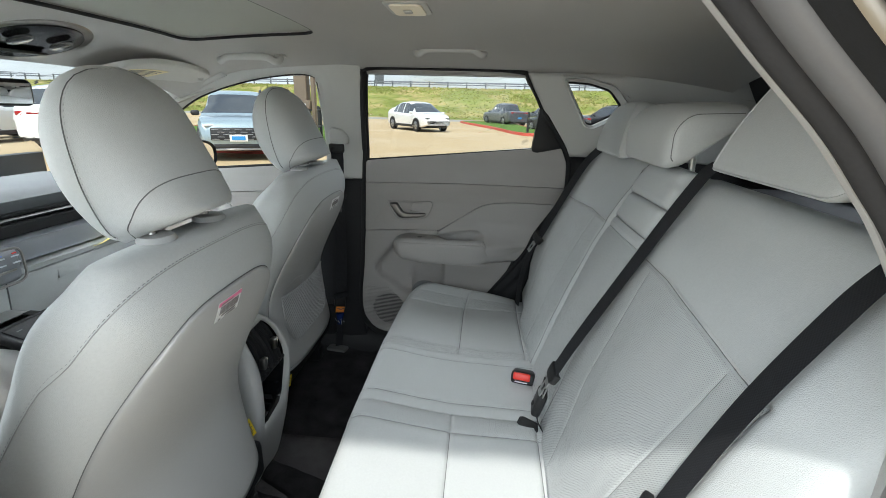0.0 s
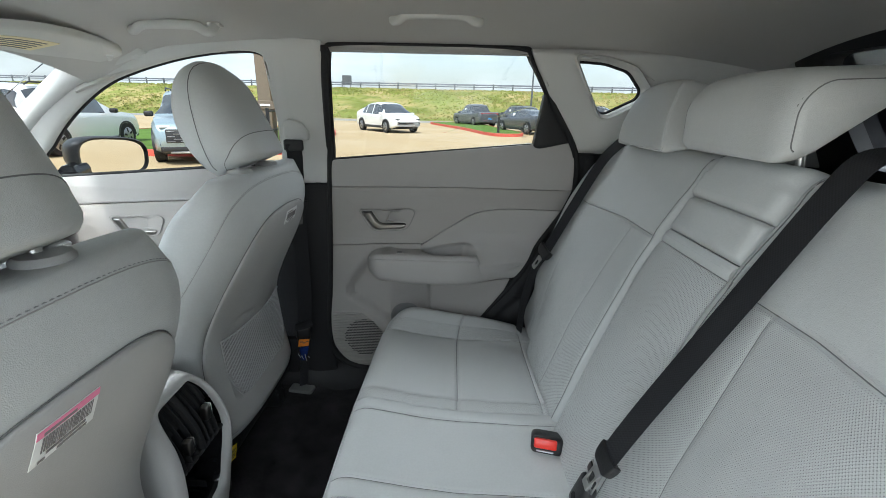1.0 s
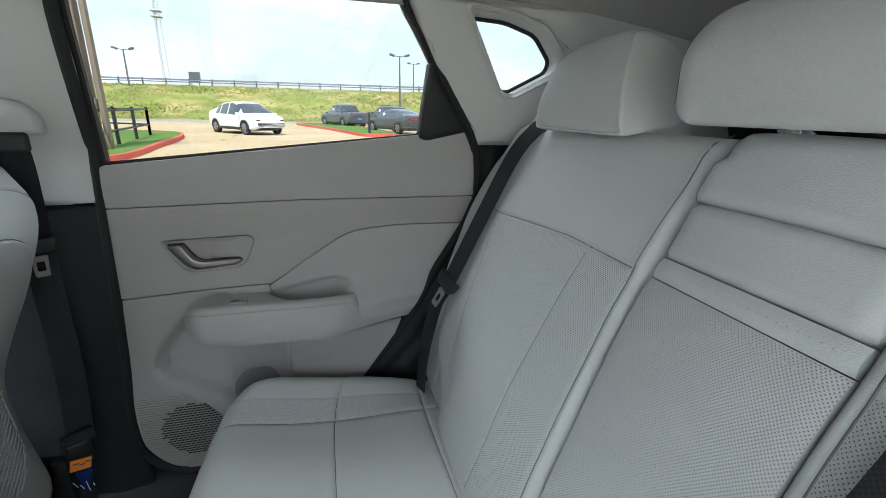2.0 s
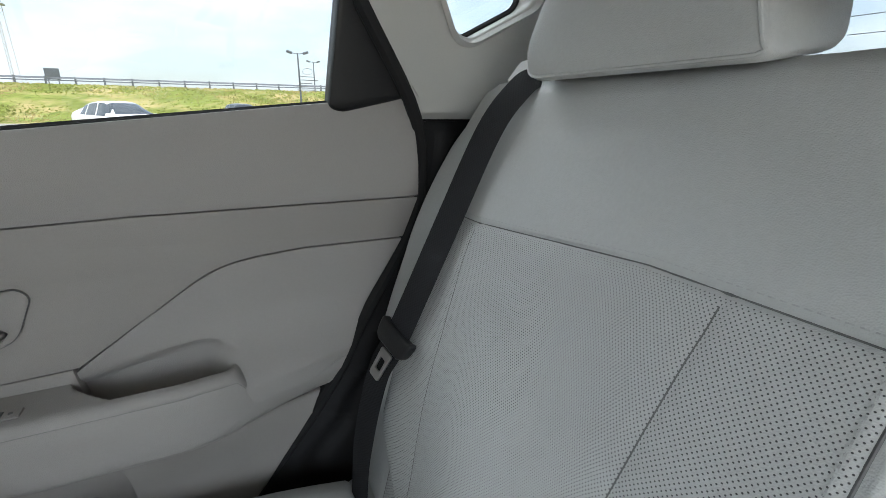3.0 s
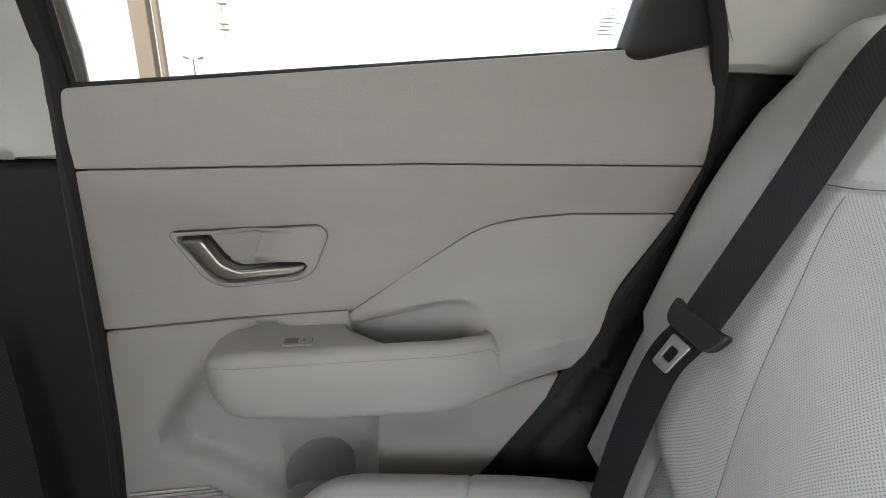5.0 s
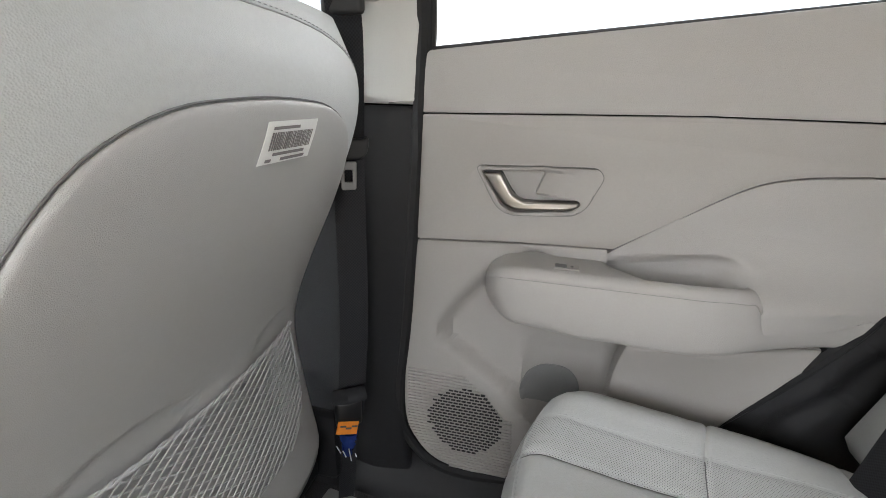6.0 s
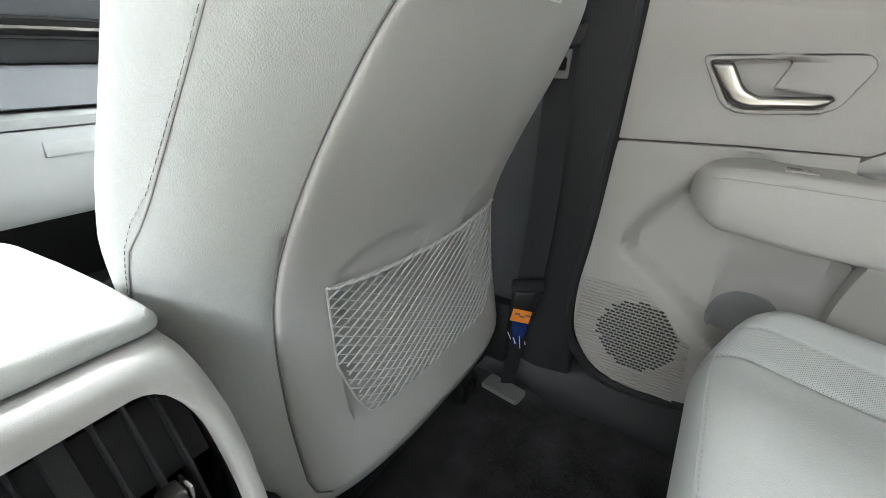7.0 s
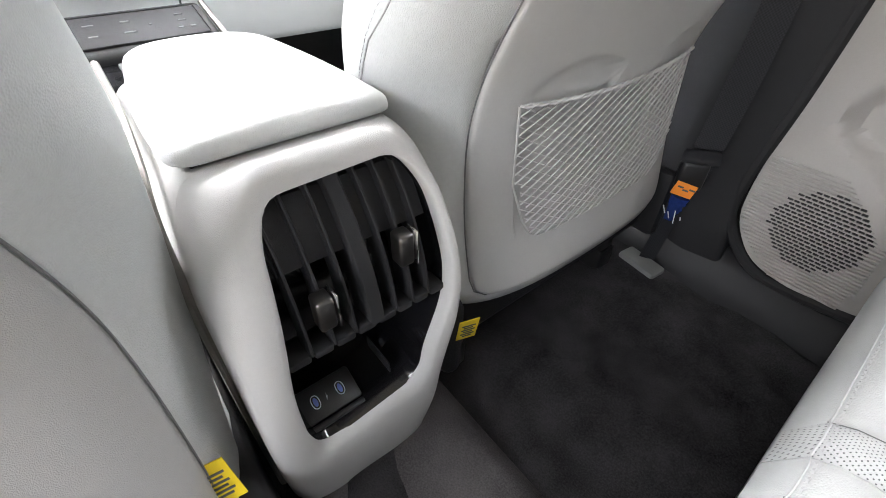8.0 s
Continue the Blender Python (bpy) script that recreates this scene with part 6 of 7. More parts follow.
    k = empty("belt_buckle", "black belt buckle lying in the seat gap", "belt buckle", (0.333, 0.972, 0.522), "belt buckles")
    k.rotation_euler = (0, radians(10), radians(-22))
    part("body", box_bm(0.085, 0.036, 0.024, (0, 0, 0), 0.009, 3), BLACK, k)
    part("release_button", box_bm(0.006, 0.026, 0.014, (-0.0405, 0, 0.001), 0.002, 2), CHARCOAL, k)
    part("strap", box_bm(0.07, 0.030, 0.008, (0.065, 0, -0.004), 0.003, 2), BLACK, k)


def build_front_belts():
    for s in (1, -1):
        b = empty("front_seat_belt", "black front seat belt on the middle pillar with tag and film", "seat belt", group="front seat belts")
        F = lambda x, y, z: V(x, MID + s * (y - MID), z)
        line = belt_line([F(-0.380, 1.760, 1.085), F(-0.383, 1.775, 1.03), F(-0.388, 1.780, 0.90), F(-0.388, 1.778, 0.82), F(-0.385, 1.768, 0.60), F(-0.392, 1.755, 0.43)])
        part("webbing", ribbon(line, [V(0.55, -0.83 * s, 0)] * len(line), 0.047, 0.0018), BELT, b)
        low = belt_line([F(-0.396, 1.752, 0.42), F(-0.404, 1.756, 0.30), F(-0.412, 1.758, 0.215)])
        part("lower_webbing", ribbon(low, [V(0.55, -0.83 * s, 0.2)] * len(low), 0.030, 0.004), BELT, b)
        tongue(b, F(-0.384, 1.768, 0.885), V(0, 0, -1), V(0.55, -0.83 * s, 0), 0.066, DARKSATIN)
        part("height_slider", slab(rounded([(-0.040, -0.030), (0.036, -0.036), (0.040, -0.004), (0.020, 0.022), (-0.022, 0.032), (-0.038, 0.020)], 0.012), lambda a, c, d: F(-0.385 + a, 1.800 - d - 0.010 * math.cos(a * 30), 1.125 + c), 0.040, 0.010, 3), PILLAR, b, "pale height adjuster")
        part("slider_track", slab(rounded([(-0.048, -0.085), (0.048, -0.085), (0.048, 0.085), (-0.048, 0.085)], 0.008), lambda a, c, d: F(-0.385 + a, side_y(1.125 + c) - 0.0145 - d, 1.125 + c), 0.004, 0.0015, 2), PILLAR, b)
        part("belt_loop", box_bm(0.060, 0.016, 0.034, tuple(F(-0.380, 1.762, 1.080)), 0.007, 3), BLACK, b)
        part("tensioner_cover", box_bm(0.046, 0.026, 0.055, tuple(F(-0.394, 1.750, 0.440)), 0.008, 3, Matrix.Rotation(radians(33 * s), 4, "Z")), BLACK, b)
        o = part("orange_tag", box_bm(0.036, 0.0016, 0.026, (0, 0, 0)), ORANGE, b, "orange printed tag")
        o.matrix_basis = pose(*F(-0.390, 1.7355, 0.415), 0, 12, 33 * s)
        for k in range(3):
            q = part("print_bar", box_bm(0.010, 0.001, 0.003, (-0.008 + 0.010 * k, -0.0012 * s, 0.004 - 0.004 * (k % 2))), INK, b)
            q.matrix_basis = o.matrix_basis
        film = []
        for i in range(9):
            t = i / 8
            film.append([F(-0.398 - 0.006 * t, 1.752 + 0.002 * t, 0.392 - 0.055 * t) + V(math.cos(a) * 0.55, math.sin(a) * 0.3, 0) * (0.036 - 0.017 * t) * (1 + 0.34 * noise.noise(V(math.cos(a) * 3, math.sin(a) * 3, t * 7 + s))) for a in (2 * math.pi * k / 18 for k in range(18))])
        part("plastic_film", loft(film), BLUEFILM, b, "crumpled dark blue plastic film", smooth=30)
        part("anchor_plate", slab(rounded([(-0.045, -0.026), (0.045, -0.026), (0.045, 0.026), (-0.045, 0.026)], 0.008), lambda a, c, d: F(-0.412 + 0.95 * a + 0.1 * c, 1.742 - a * 0.12 + c * 0.80, 0.229 + d), 0.010, 0.003, 2), ANCHORGREY, b, "grey floor anchor cover")
        part("belt_fold", tube([F(-0.412, 1.735, 0.474), F(-0.385, 1.735, 0.482), F(-0.365, 1.757, 0.480)], 0.013, 10, squash=0.55), BELT, b, "folded webbing above the tensioner")
        part("film_crease", merge([tube([F(-0.412 + 0.012 * k, 1.7335, 0.372 - 0.008 * (k % 2)), F(-0.404 + 0.010 * k, 1.7330, 0.358 - 0.006 * (k * 7 % 3))], 0.0010, 4) for k in range(4)]), PALEPRINT, b, "white print on the crumpled film")


# ---------------------------------------------------------------- fittings of the roof
def grab_handle(x0, x1, y, z, label):
    g = empty("grab_handle", label, "grab handle", group="grab handles")
    s = 1 if y > MID else -1
    L = x1 - x0
    bar = [V(x0 + q * L + e, y + s * dy, z + dz) for q, e, dy, dz in ((0, 0.010, 0.034, 0.012), (0, 0.008, 0.008, -0.006), (0, 0.020, 0.0, -0.009), (0, 0.046, -0.003, 0.003), (0.5, 0, -0.005, 0.005),
           (1, -0.046, -0.003, 0.003), (1, -0.020, 0.0, -0.009), (1, -0.008, 0.008, -0.006), (1, -0.010, 0.034, 0.012))]
    part("grip", tube(smooth_path(bar, 6), 0.0115, 12, squash=0.85), PILLAR, g, smooth=180)
    for x in (x0 + 0.012, x1 - 0.012):
        part("mount", box_bm(0.034, 0.030, 0.016, (x, y + s * 0.036, z + 0.014), 0.006, 3), PILLAR, g)


def build_roof_fittings():
    grab_handle(-0.058, 0.171, 1.590, 1.408, "pale grey grab handle folded against the headliner")
    grab_handle(-0.72, -0.50, 1.600, 1.376, "pale grey grab handle above the front passenger door")
    d = empty("dome_lamp", "rectangular cream ceiling lamp with white bezel", "ceiling lamp")
    rz = roof_z(0.0, MID)
    part("bezel", slab(rounded([(-0.045, -0.062), (0.045, -0.062), (0.045, 0.062), (-0.045, 0.062)], 0.018), lambda a, b, dd: V(0.005 + a, MID + b, rz - 0.004 - dd), 0.010, 0.003, 2), PILLAR, d)
    part("lens", slab(rounded([(-0.034, -0.050), (0.034, -0.050), (0.034, 0.050), (-0.034, 0.050)], 0.014), lambda a, b, dd: V(0.005 + a, MID + b, rz - 0.0075 - dd), 0.006, 0.002, 2), LENS, d, "cream diffusing lens")
    part("switch", box_bm(0.018, 0.024, 0.004, (0.005, MID, rz - 0.0085), 0.002, 2), PILLAR, d)
    o = empty("overhead_console", "glossy overhead console with map lamps and bright rim", "overhead console")
    ox, oz = -0.865, 1.36
    ov = lambda k, n=40: [(0.10 * k * math.cos(2 * math.pi * i / n), 0.13 * k * math.sin(2 * math.pi * i / n)) for i in range(n)]
    oz_ = lambda a: roof_z(ox + a, MID)
    part("rim", slab(ov(1.0), lambda a, b, dd: V(ox + a, MID + b, oz_(a) - 0.004 - dd), 0.016, 0.005, 3, holes=[ov(0.82)]), SILVER, o, "bright oval rim")
    part("panel", slab(ov(0.83), lambda a, b, dd: V(ox + a, MID + b, oz_(a) - 0.006 - dd), 0.012), GLOSSBLACK, o)
    for b in (-0.05, 0.05):
        part("map_lamp", slab([(0.026 * math.cos(t), 0.022 * math.sin(t)) for t in (2 * math.pi * k / 20 for k in range(20))], lambda a, c, dd: V(ox + 0.02 + a, MID + b + c, oz_(a) - 0.009 - dd), 0.003, 0.001, 2), SMOKED, o)
    part("button_bar", box_bm(0.03, 0.12, 0.006, (ox - 0.045, MID, oz_(-0.045) - 0.010), 0.003, 2), CHARCOAL, o)
    for s in (1, -1):
        v = empty("sun_visor", "folded pale grey sun visor with a yellow warning label", "sun visor", group="sun visors")
        to = lambda a, b, dd: V(-0.885 + a, MID + s * (0.375 + b), 1.322 + 0.200 * a - 0.02 * (b / 0.2) ** 2 - dd)
        part("flap", slab(rounded([(-0.085, -0.20), (0.085, -0.20), (0.085, 0.210), (-0.085, 0.225)], 0.035), to, 0.018, 0.006, 3, cut=0.06), PILLAR, v)
        part("warning_label", slab([(-0.05, -0.10), (0.03, -0.10), (0.03, 0.06), (-0.05, 0.06)], lambda a, b, dd: to(a, b, dd + 0.0015), 0.0008, cut=0.05), VISORLABEL, v, "pale yellow warning label")
        for k in range(5):
            part("print_bar", slab([(-0.045 + 0.014 * k, -0.09), (-0.040 + 0.014 * k, -0.09), (-0.040 + 0.014 * k, 0.04), (-0.045 + 0.014 * k, 0.04)], lambda a, b, dd: to(a, b, dd + 0.0024), 0.0006, cut=0.05), SEAM, v)
        part("pivot", tube([to(0.05, 0.19, 0), to(0.02, 0.225, -0.01)], 0.009, 8), PILLAR, v)
    m = empty("rear_view_mirror", "oblong interior mirror in a dark housing", "mirror")
    M = pose(-1.045, MID - 0.015, 1.248, 0, 6, -18)
    part("housing", box_bm(0.035, 0.24, 0.066, (0, 0, 0), 0.015, 4), BLACK, m, smooth=60).matrix_basis = M
    part("mirror_face", box_bm(0.003, 0.222, 0.050, (0.0185, 0, 0), 0.0012, 2), MIRROR, m, "reflecting face").matrix_basis = M
    part("stalk", tube([V(-1.06, MID, 1.25), V(-1.09, MID, 1.29), V(-1.085, MID, 1.32)], 0.014, 8), BLACK, m)


VISORLABEL = mat("visor_label", (0.74, 0.66, 0.40), 0.6, var=0.04)


# ---------------------------------------------------------------- dashboard
def build_dashboard():
    d = empty("dashboard", "pale grey dashboard with dark vent band and glove box", "dashboard")

    def section(pts, mat_, nm, label="", lo=-0.70, hi=0.70, n=15, bow=0.05):
        rings = []
        for i in range(n):
            a = lo + (hi - lo) * i / (n - 1)
            rings.append([V(x - bow * (a / 0.7) ** 2 * -0.6, MID + a, z) for x, z in pts])
        return part(nm, loft(rings), mat_, d, label, smooth=50)
    section([(-1.24, 0.935), (-1.27, 0.955), (-1.40, 0.965), (-1.74, 0.93), (-1.74, 0.85), (-1.30, 0.85), (-1.24, 0.905)], DASHTOP, "top_pad", "dark slate dash top")
    section([(-1.245, 0.902), (-1.28, 0.90), (-1.30, 0.82), (-1.265, 0.822)], BLACK, "vent_band", "dark louvred vent band")
    for k in range(3):
        z = 0.895 - 0.016 * k
        section([(-1.236, z), (-1.238, z + 0.005), (-1.26, z + 0.004), (-1.26, z - 0.002)], SILVER if k == 1 else CHARCOAL, "louvre")
    section([(-1.245, 0.818), (-1.235, 0.812), (-1.235, 0.748), (-1.26, 0.742), (-1.32, 0.742), (-1.32, 0.818)], CHARCOALSOFT, "dark_pad")
    section([(-1.24, 0.738), (-1.225, 0.73), (-1.230, 0.712), (-1.32, 0.712), (-1.32, 0.738)], DASHTRIM, "ledge")
    section([(-1.235, 0.708), (-1.232, 0.70), (-1.250, 0.535), (-1.30, 0.520), (-1.40, 0.53), (-1.40, 0.708)], DASHTRIM, "lower_panel", "pale grey lower dash", lo=-0.70, hi=0.08)
    section([(-1.235, 0.708), (-1.231, 0.70), (-1.248, 0.545), (-1.26, 0.530), (-1.40, 0.53), (-1.40, 0.708)], DASHTRIM, "glove_box", "closed glove box lid", lo=0.084, hi=0.62)
    # the latch's recess is a darker block, with its shade in the colour
    part("latch_recess", box_bm(0.006, 0.120, 0.034, (-1.2335, MID + 0.300, 0.672), 0.003, 2), TRIMSHADE, d)
    part("latch", box_bm(0.010, 0.078, 0.031, (-1.2320, MID + 0.281, 0.672), 0.003, 2), DASHTRIM, d)
    # screen and climate panel
    part("screen", box_bm(0.02, 0.62, 0.11, (-1.255, MID - 0.28, 0.985), 0.008, 3), GLOSSBLACK, d, "wide black display")
    part("climate_panel", box_bm(0.07, 0.30, 0.105, (-1.215, MID - 0.045, 0.765), 0.022, 4), CHARCOALSOFT, d, "rounded climate panel", smooth=60)
    part("climate_rim", tube([V(-1.178, MID - 0.045 + a, 0.765 + b) for a, b in [(p.x, p.y) for p in rounded([V(-0.150, -0.052), V(0.150, -0.052), V(0.150, 0.052), V(-0.150, 0.052)], 0.03, 6)]], 0.004, 6, True), SILVER, d, "satin silver rim")
    part("climate_display", box_bm(0.004, 0.12, 0.032, (-1.1785, MID - 0.06, 0.778), 0.002, 1), GLOSSBLACK, d)
    for a in (0.045, 0.085):
        for z in (0.792, 0.772):
            part("print_bar", box_bm(0.002, 0.022, 0.004, (-1.1790, MID + a, z)), PALEPRINT, d)
    for a, m_ in ((0.045, BLUEPORT), (0.085, RED)):
        part("print_bar", box_bm(0.002, 0.012, 0.003, (-1.1788, MID + a, 0.8010)), m_, d)
    part("button_strip", box_bm(0.006, 0.20, 0.008, (-1.178, MID - 0.02, 0.752), 0.002, 1), SILVER, d)
    part("volume_knob", tube([V(-1.21, MID + 0.05, 0.817), V(-1.21, MID + 0.05, 0.84)], 0.018, 16), CHARCOAL, d, "round dark knob with bright rim")
    part("knob_rim", tube([V(-1.21 + 0.018 * math.cos(t), MID + 0.05 + 0.018 * math.sin(t), 0.84) for t in (2 * math.pi * k / 20 for k in range(20))], 0.002, 5, True), CHROME, d)
    y = empty("yellow_note", "folded yellow paper note on the dashboard ledge", "note")
    part("sheet", slab([(-0.05, -0.03), (0.05, -0.03), (0.05, 0.03), (-0.05, 0.03)], lambda a, b, dd: V(-1.215 + b * 0.7, MID + 0.43 + a, 0.732 + 0.006 * math.sin(a * 40) + b * 0.25 + dd), 0.001, cut=0.02), YELLOWPAPER, y)
    w = empty("steering_wheel", "dark leather steering wheel", "steering wheel")
    M = pose(-0.98, MID - 0.372, 0.80, 0, 65, 0)
    part("rim", tube([M @ V(0.18 * math.cos(t), 0.185 * math.sin(t), 0) for t in (2 * math.pi * k / 40 for k in range(40))], 0.015, 10, True), BLACK, w, smooth=180)
    part("hub", box_bm(0.15, 0.17, 0.05, (0, 0, -0.01), 0.03, 3), CHARCOAL, w, smooth=60).matrix_basis = M
    for a in (0, 180, 90):
        q = radians(a)
        part("spoke", tube([M @ V(0.06 * math.sin(q), 0.06 * math.cos(q), -0.005), M @ V(0.175 * math.sin(q), 0.175 * math.cos(q), 0)], 0.014, 8, squash=0.6), CHARCOAL, w)
    part("column", tube([M @ V(0, 0, -0.02), M @ V(0.02, 0, -0.36)], 0.035, 10), BLACK, w)


DASHTOP = pebbled(mat("dash_top", (0.085, 0.09, 0.095), 0.7, var=0.05, spec=0.25))
DASHTRIM = pebbled(mat("dash_trim", (0.40, 0.415, 0.415), 0.5, var=0.03, spec=0.4), 1200, 0.4)
CHARCOALSOFT = mat("slate_trim", (0.22, 0.23, 0.25), 0.5, var=0.04, grain=400, bump=0.2)
YELLOWPAPER = mat("yellow_paper", (0.80, 0.70, 0.25), 0.7, var=0.05)

build_rear_seat()
front_seat("front_passenger_seat", 0.0, 1.487, 1, "light grey leather front passenger seat with net pocket behind", (0.018, 0.926, 0.0745, 0.033))
front_seat("driver_seat", 0.09, 2 * MID - 1.487, -1, "light grey leather driver seat with a pink barcode tag", (0.036, 0.930, 0.075, 0.030), 0.85)
build_console()
build_rear_belts()
build_front_belts()
build_roof_fittings()
build_dashboard()
# ---------------------------------------------------------------- outside
GZ = -0.20
CONCRETE = patchy(mat("warm_concrete", (0.45, 0.335, 0.185), 0.9, var=0.10, grain=6, large=0.25, bump=0.0), (0.50, 0.395, 0.245), 0.15)
GRASS = patchy(patchy(mat("dry_grass", (0.195, 0.225, 0.055), 0.95, var=0.35, grain=1.6, large=0.2, spec=0.1), (0.40, 0.33, 0.15), 0.22, 0.46, 0.62), (0.10, 0.15, 0.03), 0.9, 0.58, 0.70)
LAWN = mat("lawn", (0.11, 0.19, 0.04), 0.95, var=0.4, grain=8, large=0.8, spec=0.1)
ROADGREY = mat("road", (0.30, 0.29, 0.27), 0.9, var=0.1, grain=3, large=0.2)
REDPAINT = mat("red_kerb_paint", (0.55, 0.09, 0.06), 0.7, var=0.2, grain=12)
GALV = mat("galvanised_steel", (0.11, 0.12, 0.135), 0.6, metal=0.2, var=0.15, grain=8)
BROWNMETAL = mat("brown_cladding", (0.19, 0.15, 0.11), 0.7, var=0.08, grain=10)
TYRE = mat("tyre", (0.015, 0.015, 0.015), 0.8, var=0.1)
CARGLASS = mat("dark_car_glass", (0.035, 0.042, 0.05), 0.06, var=0.05, spec=0.9, coat=0.6)
CARBLACK = mat("car_black_trim", (0.02, 0.02, 0.022), 0.5, var=0.1)
HEADLAMP = mat("headlamp", (0.75, 0.77, 0.80), 0.1, var=0.03)
TAILLAMP = mat("tail_lamp", (0.35, 0.01, 0.01), 0.15, var=0.03)
PLATEBLUE = mat("blue_plate", (0.05, 0.30, 0.70), 0.4, var=0.03)
RIM = mat("alloy_rim", (0.35, 0.35, 0.36), 0.35, metal=0.8, var=0.05)


def paint(name, c, metal=0.4):
    return mat(name, c, 0.28, metal=metal, var=0.04, coat=1.0, grain=40)


def ground_z(x, y):
    """The lot is level; past it a bank rises to the highway."""
    k = min(1.0, max(0.0, (y + 0.06 * x - 52.0) / 20.0))
    return GZ + 4.0 * k * k * (3 - 2 * k)


def build_ground():
    ys = sorted({-300, -120, -60, -30, -15, -8, -4, -2, 0, 2, 4, 6, 8, 10, 13, 16, 20, 25, 30, 35, 40, 45, 50} | {52 + 1.25 * i for i in range(19)} | {80, 90, 120, 200, 400, 1000, 3000})
    xs = sorted({-3000, -1000, -400, -200} | {-120 + 6 * i for i in range(41)} | {200, 400, 1000, 3000})
    bm = bmesh.new()
    g = [[bm.verts.new((x, y, ground_z(x, y) + (0.22 * noise.noise(V(x * 0.2, y * 0.2, 0)) if y > 54 and y < 74 else 0))) for y in ys] for x in xs]
    for i in range(len(xs) - 1):
        for j in range(len(ys) - 1):
            f = bm.faces.new((g[i][j], g[i + 1][j], g[i + 1][j + 1], g[i][j + 1]))
            cy = (ys[j] + ys[j + 1]) / 2 + 0.06 * (xs[i] + xs[i + 1]) / 2
            f.material_index = 1 if cy > 50 else 0
    tagged(part("ground", bm, [CONCRETE, GRASS], smooth=180), "pale warm concrete lot with a grassy bank behind", "ground", kind="structure")
    bm = bmesh.new()
    vs = [bm.verts.new((x, y - 0.06 * x, GZ + 0.006)) for x, y in ((-150, 43.5), (150, 43.5), (150, 49.5), (-150, 49.5))]
    bm.faces.new(vs)
    tagged(part("road", bm, ROADGREY, smooth=0), "light grey service road at the foot of the bank", "road", kind="structure")
    # tufts over the bank
    rnd = random.Random(3)
    verts, faces = [], []
    for _ in range(16000):
        x, u = rnd.uniform(-70, 45), rnd.random()
        y = 52.5 + 20 * u - 0.06 * x
        h, w, a = rnd.uniform(0.06, 0.24), rnd.uniform(0.08, 0.30), rnd.uniform(0, 3.14)
        z = ground_z(x, y) - 0.05
        k = len(verts)
        dx, dy = math.cos(a) * w, math.sin(a) * w
        verts += [(x - dx, y - dy, z), (x + dx, y + dy, z), (x + dx * 0.3, y + dy * 0.3, z + h), (x - dx * 0.5, y - dy * 0.5, z + h * 0.8)]
        faces.append((k, k + 1, k + 2, k + 3))
    me = bpy.data.meshes.new("grass_tufts")
    me.from_pydata(verts, [], faces)
    me.materials.append(TUFT)
    tagged(new("grass_tufts", me), "uneven dry and green grass tufts on the bank", "grass", kind="stuff")


TUFT = patchy(mat("grass_tuft", (0.25, 0.275, 0.075), 0.95, var=0.4, grain=0.6, large=0.1, spec=0.1), (0.42, 0.35, 0.16), 0.24, 0.46, 0.60)


def island(nm, pts, label):
    """A lawn island with a red kerb."""
    line = smooth_path([V(a, b, 0) for a, b in pts], 5, True)
    c = sum(line, V(0, 0, 0)) / len(line)
    top = slab([(p.x, p.y) for p in line], lambda a, b, d: V(a, b, GZ + 0.14 + d), 0.12)
    tagged(part(nm, top, LAWN, smooth=0), label, "lawn island", kind="structure")
    rings = []
    for p in line:
        o = (p - c).normalized()
        rings.append([V(p.x + o.x * a, p.y + o.y * a, GZ + b) for a, b in ((-0.02, 0.0), (-0.02, 0.16), (0.14, 0.15), (0.16, 0.0))])
    rings.append(rings[0])
    tagged(part("kerb", loft(rings, caps=False), REDPAINT, smooth=30), "red painted concrete kerb round the lawn island", "kerb", kind="structure")


def wheel(parent, x, y, r, s):
    n = 24
    t = part("tyre", loft([[V(x + rr * math.cos(2 * math.pi * k / n), y + s * yy, rr * math.sin(2 * math.pi * k / n) + r) for k in range(n)] for rr, yy in ((r * 0.66, 0.0), (r * 0.97, 0.0), (r, 0.03), (r, 0.18), (r * 0.97, 0.21))]), TYRE, parent, smooth=50)
    part("rim", loft([[V(x + rr * math.cos(2 * math.pi * k / n), y + s * yy, rr * math.sin(2 * math.pi * k / n) + r) for k in range(n)] for rr, yy in ((r * 0.15, -0.012), (r * 0.62, -0.006), (r * 0.67, 0.01))]), RIM, t, smooth=50)
    for k in range(5):
        a = 2 * math.pi * k / 5 + 0.5
        part("spoke_gap", box_bm(r * 0.36, 0.006, r * 0.16, (0, 0, 0), 0.002, 1), TYRE, t).matrix_basis = Matrix.Translation(V(x + r * 0.40 * math.cos(a), y - s * 0.010, r + r * 0.40 * math.sin(a))) @ Matrix.Rotation(-a, 4, "Y")


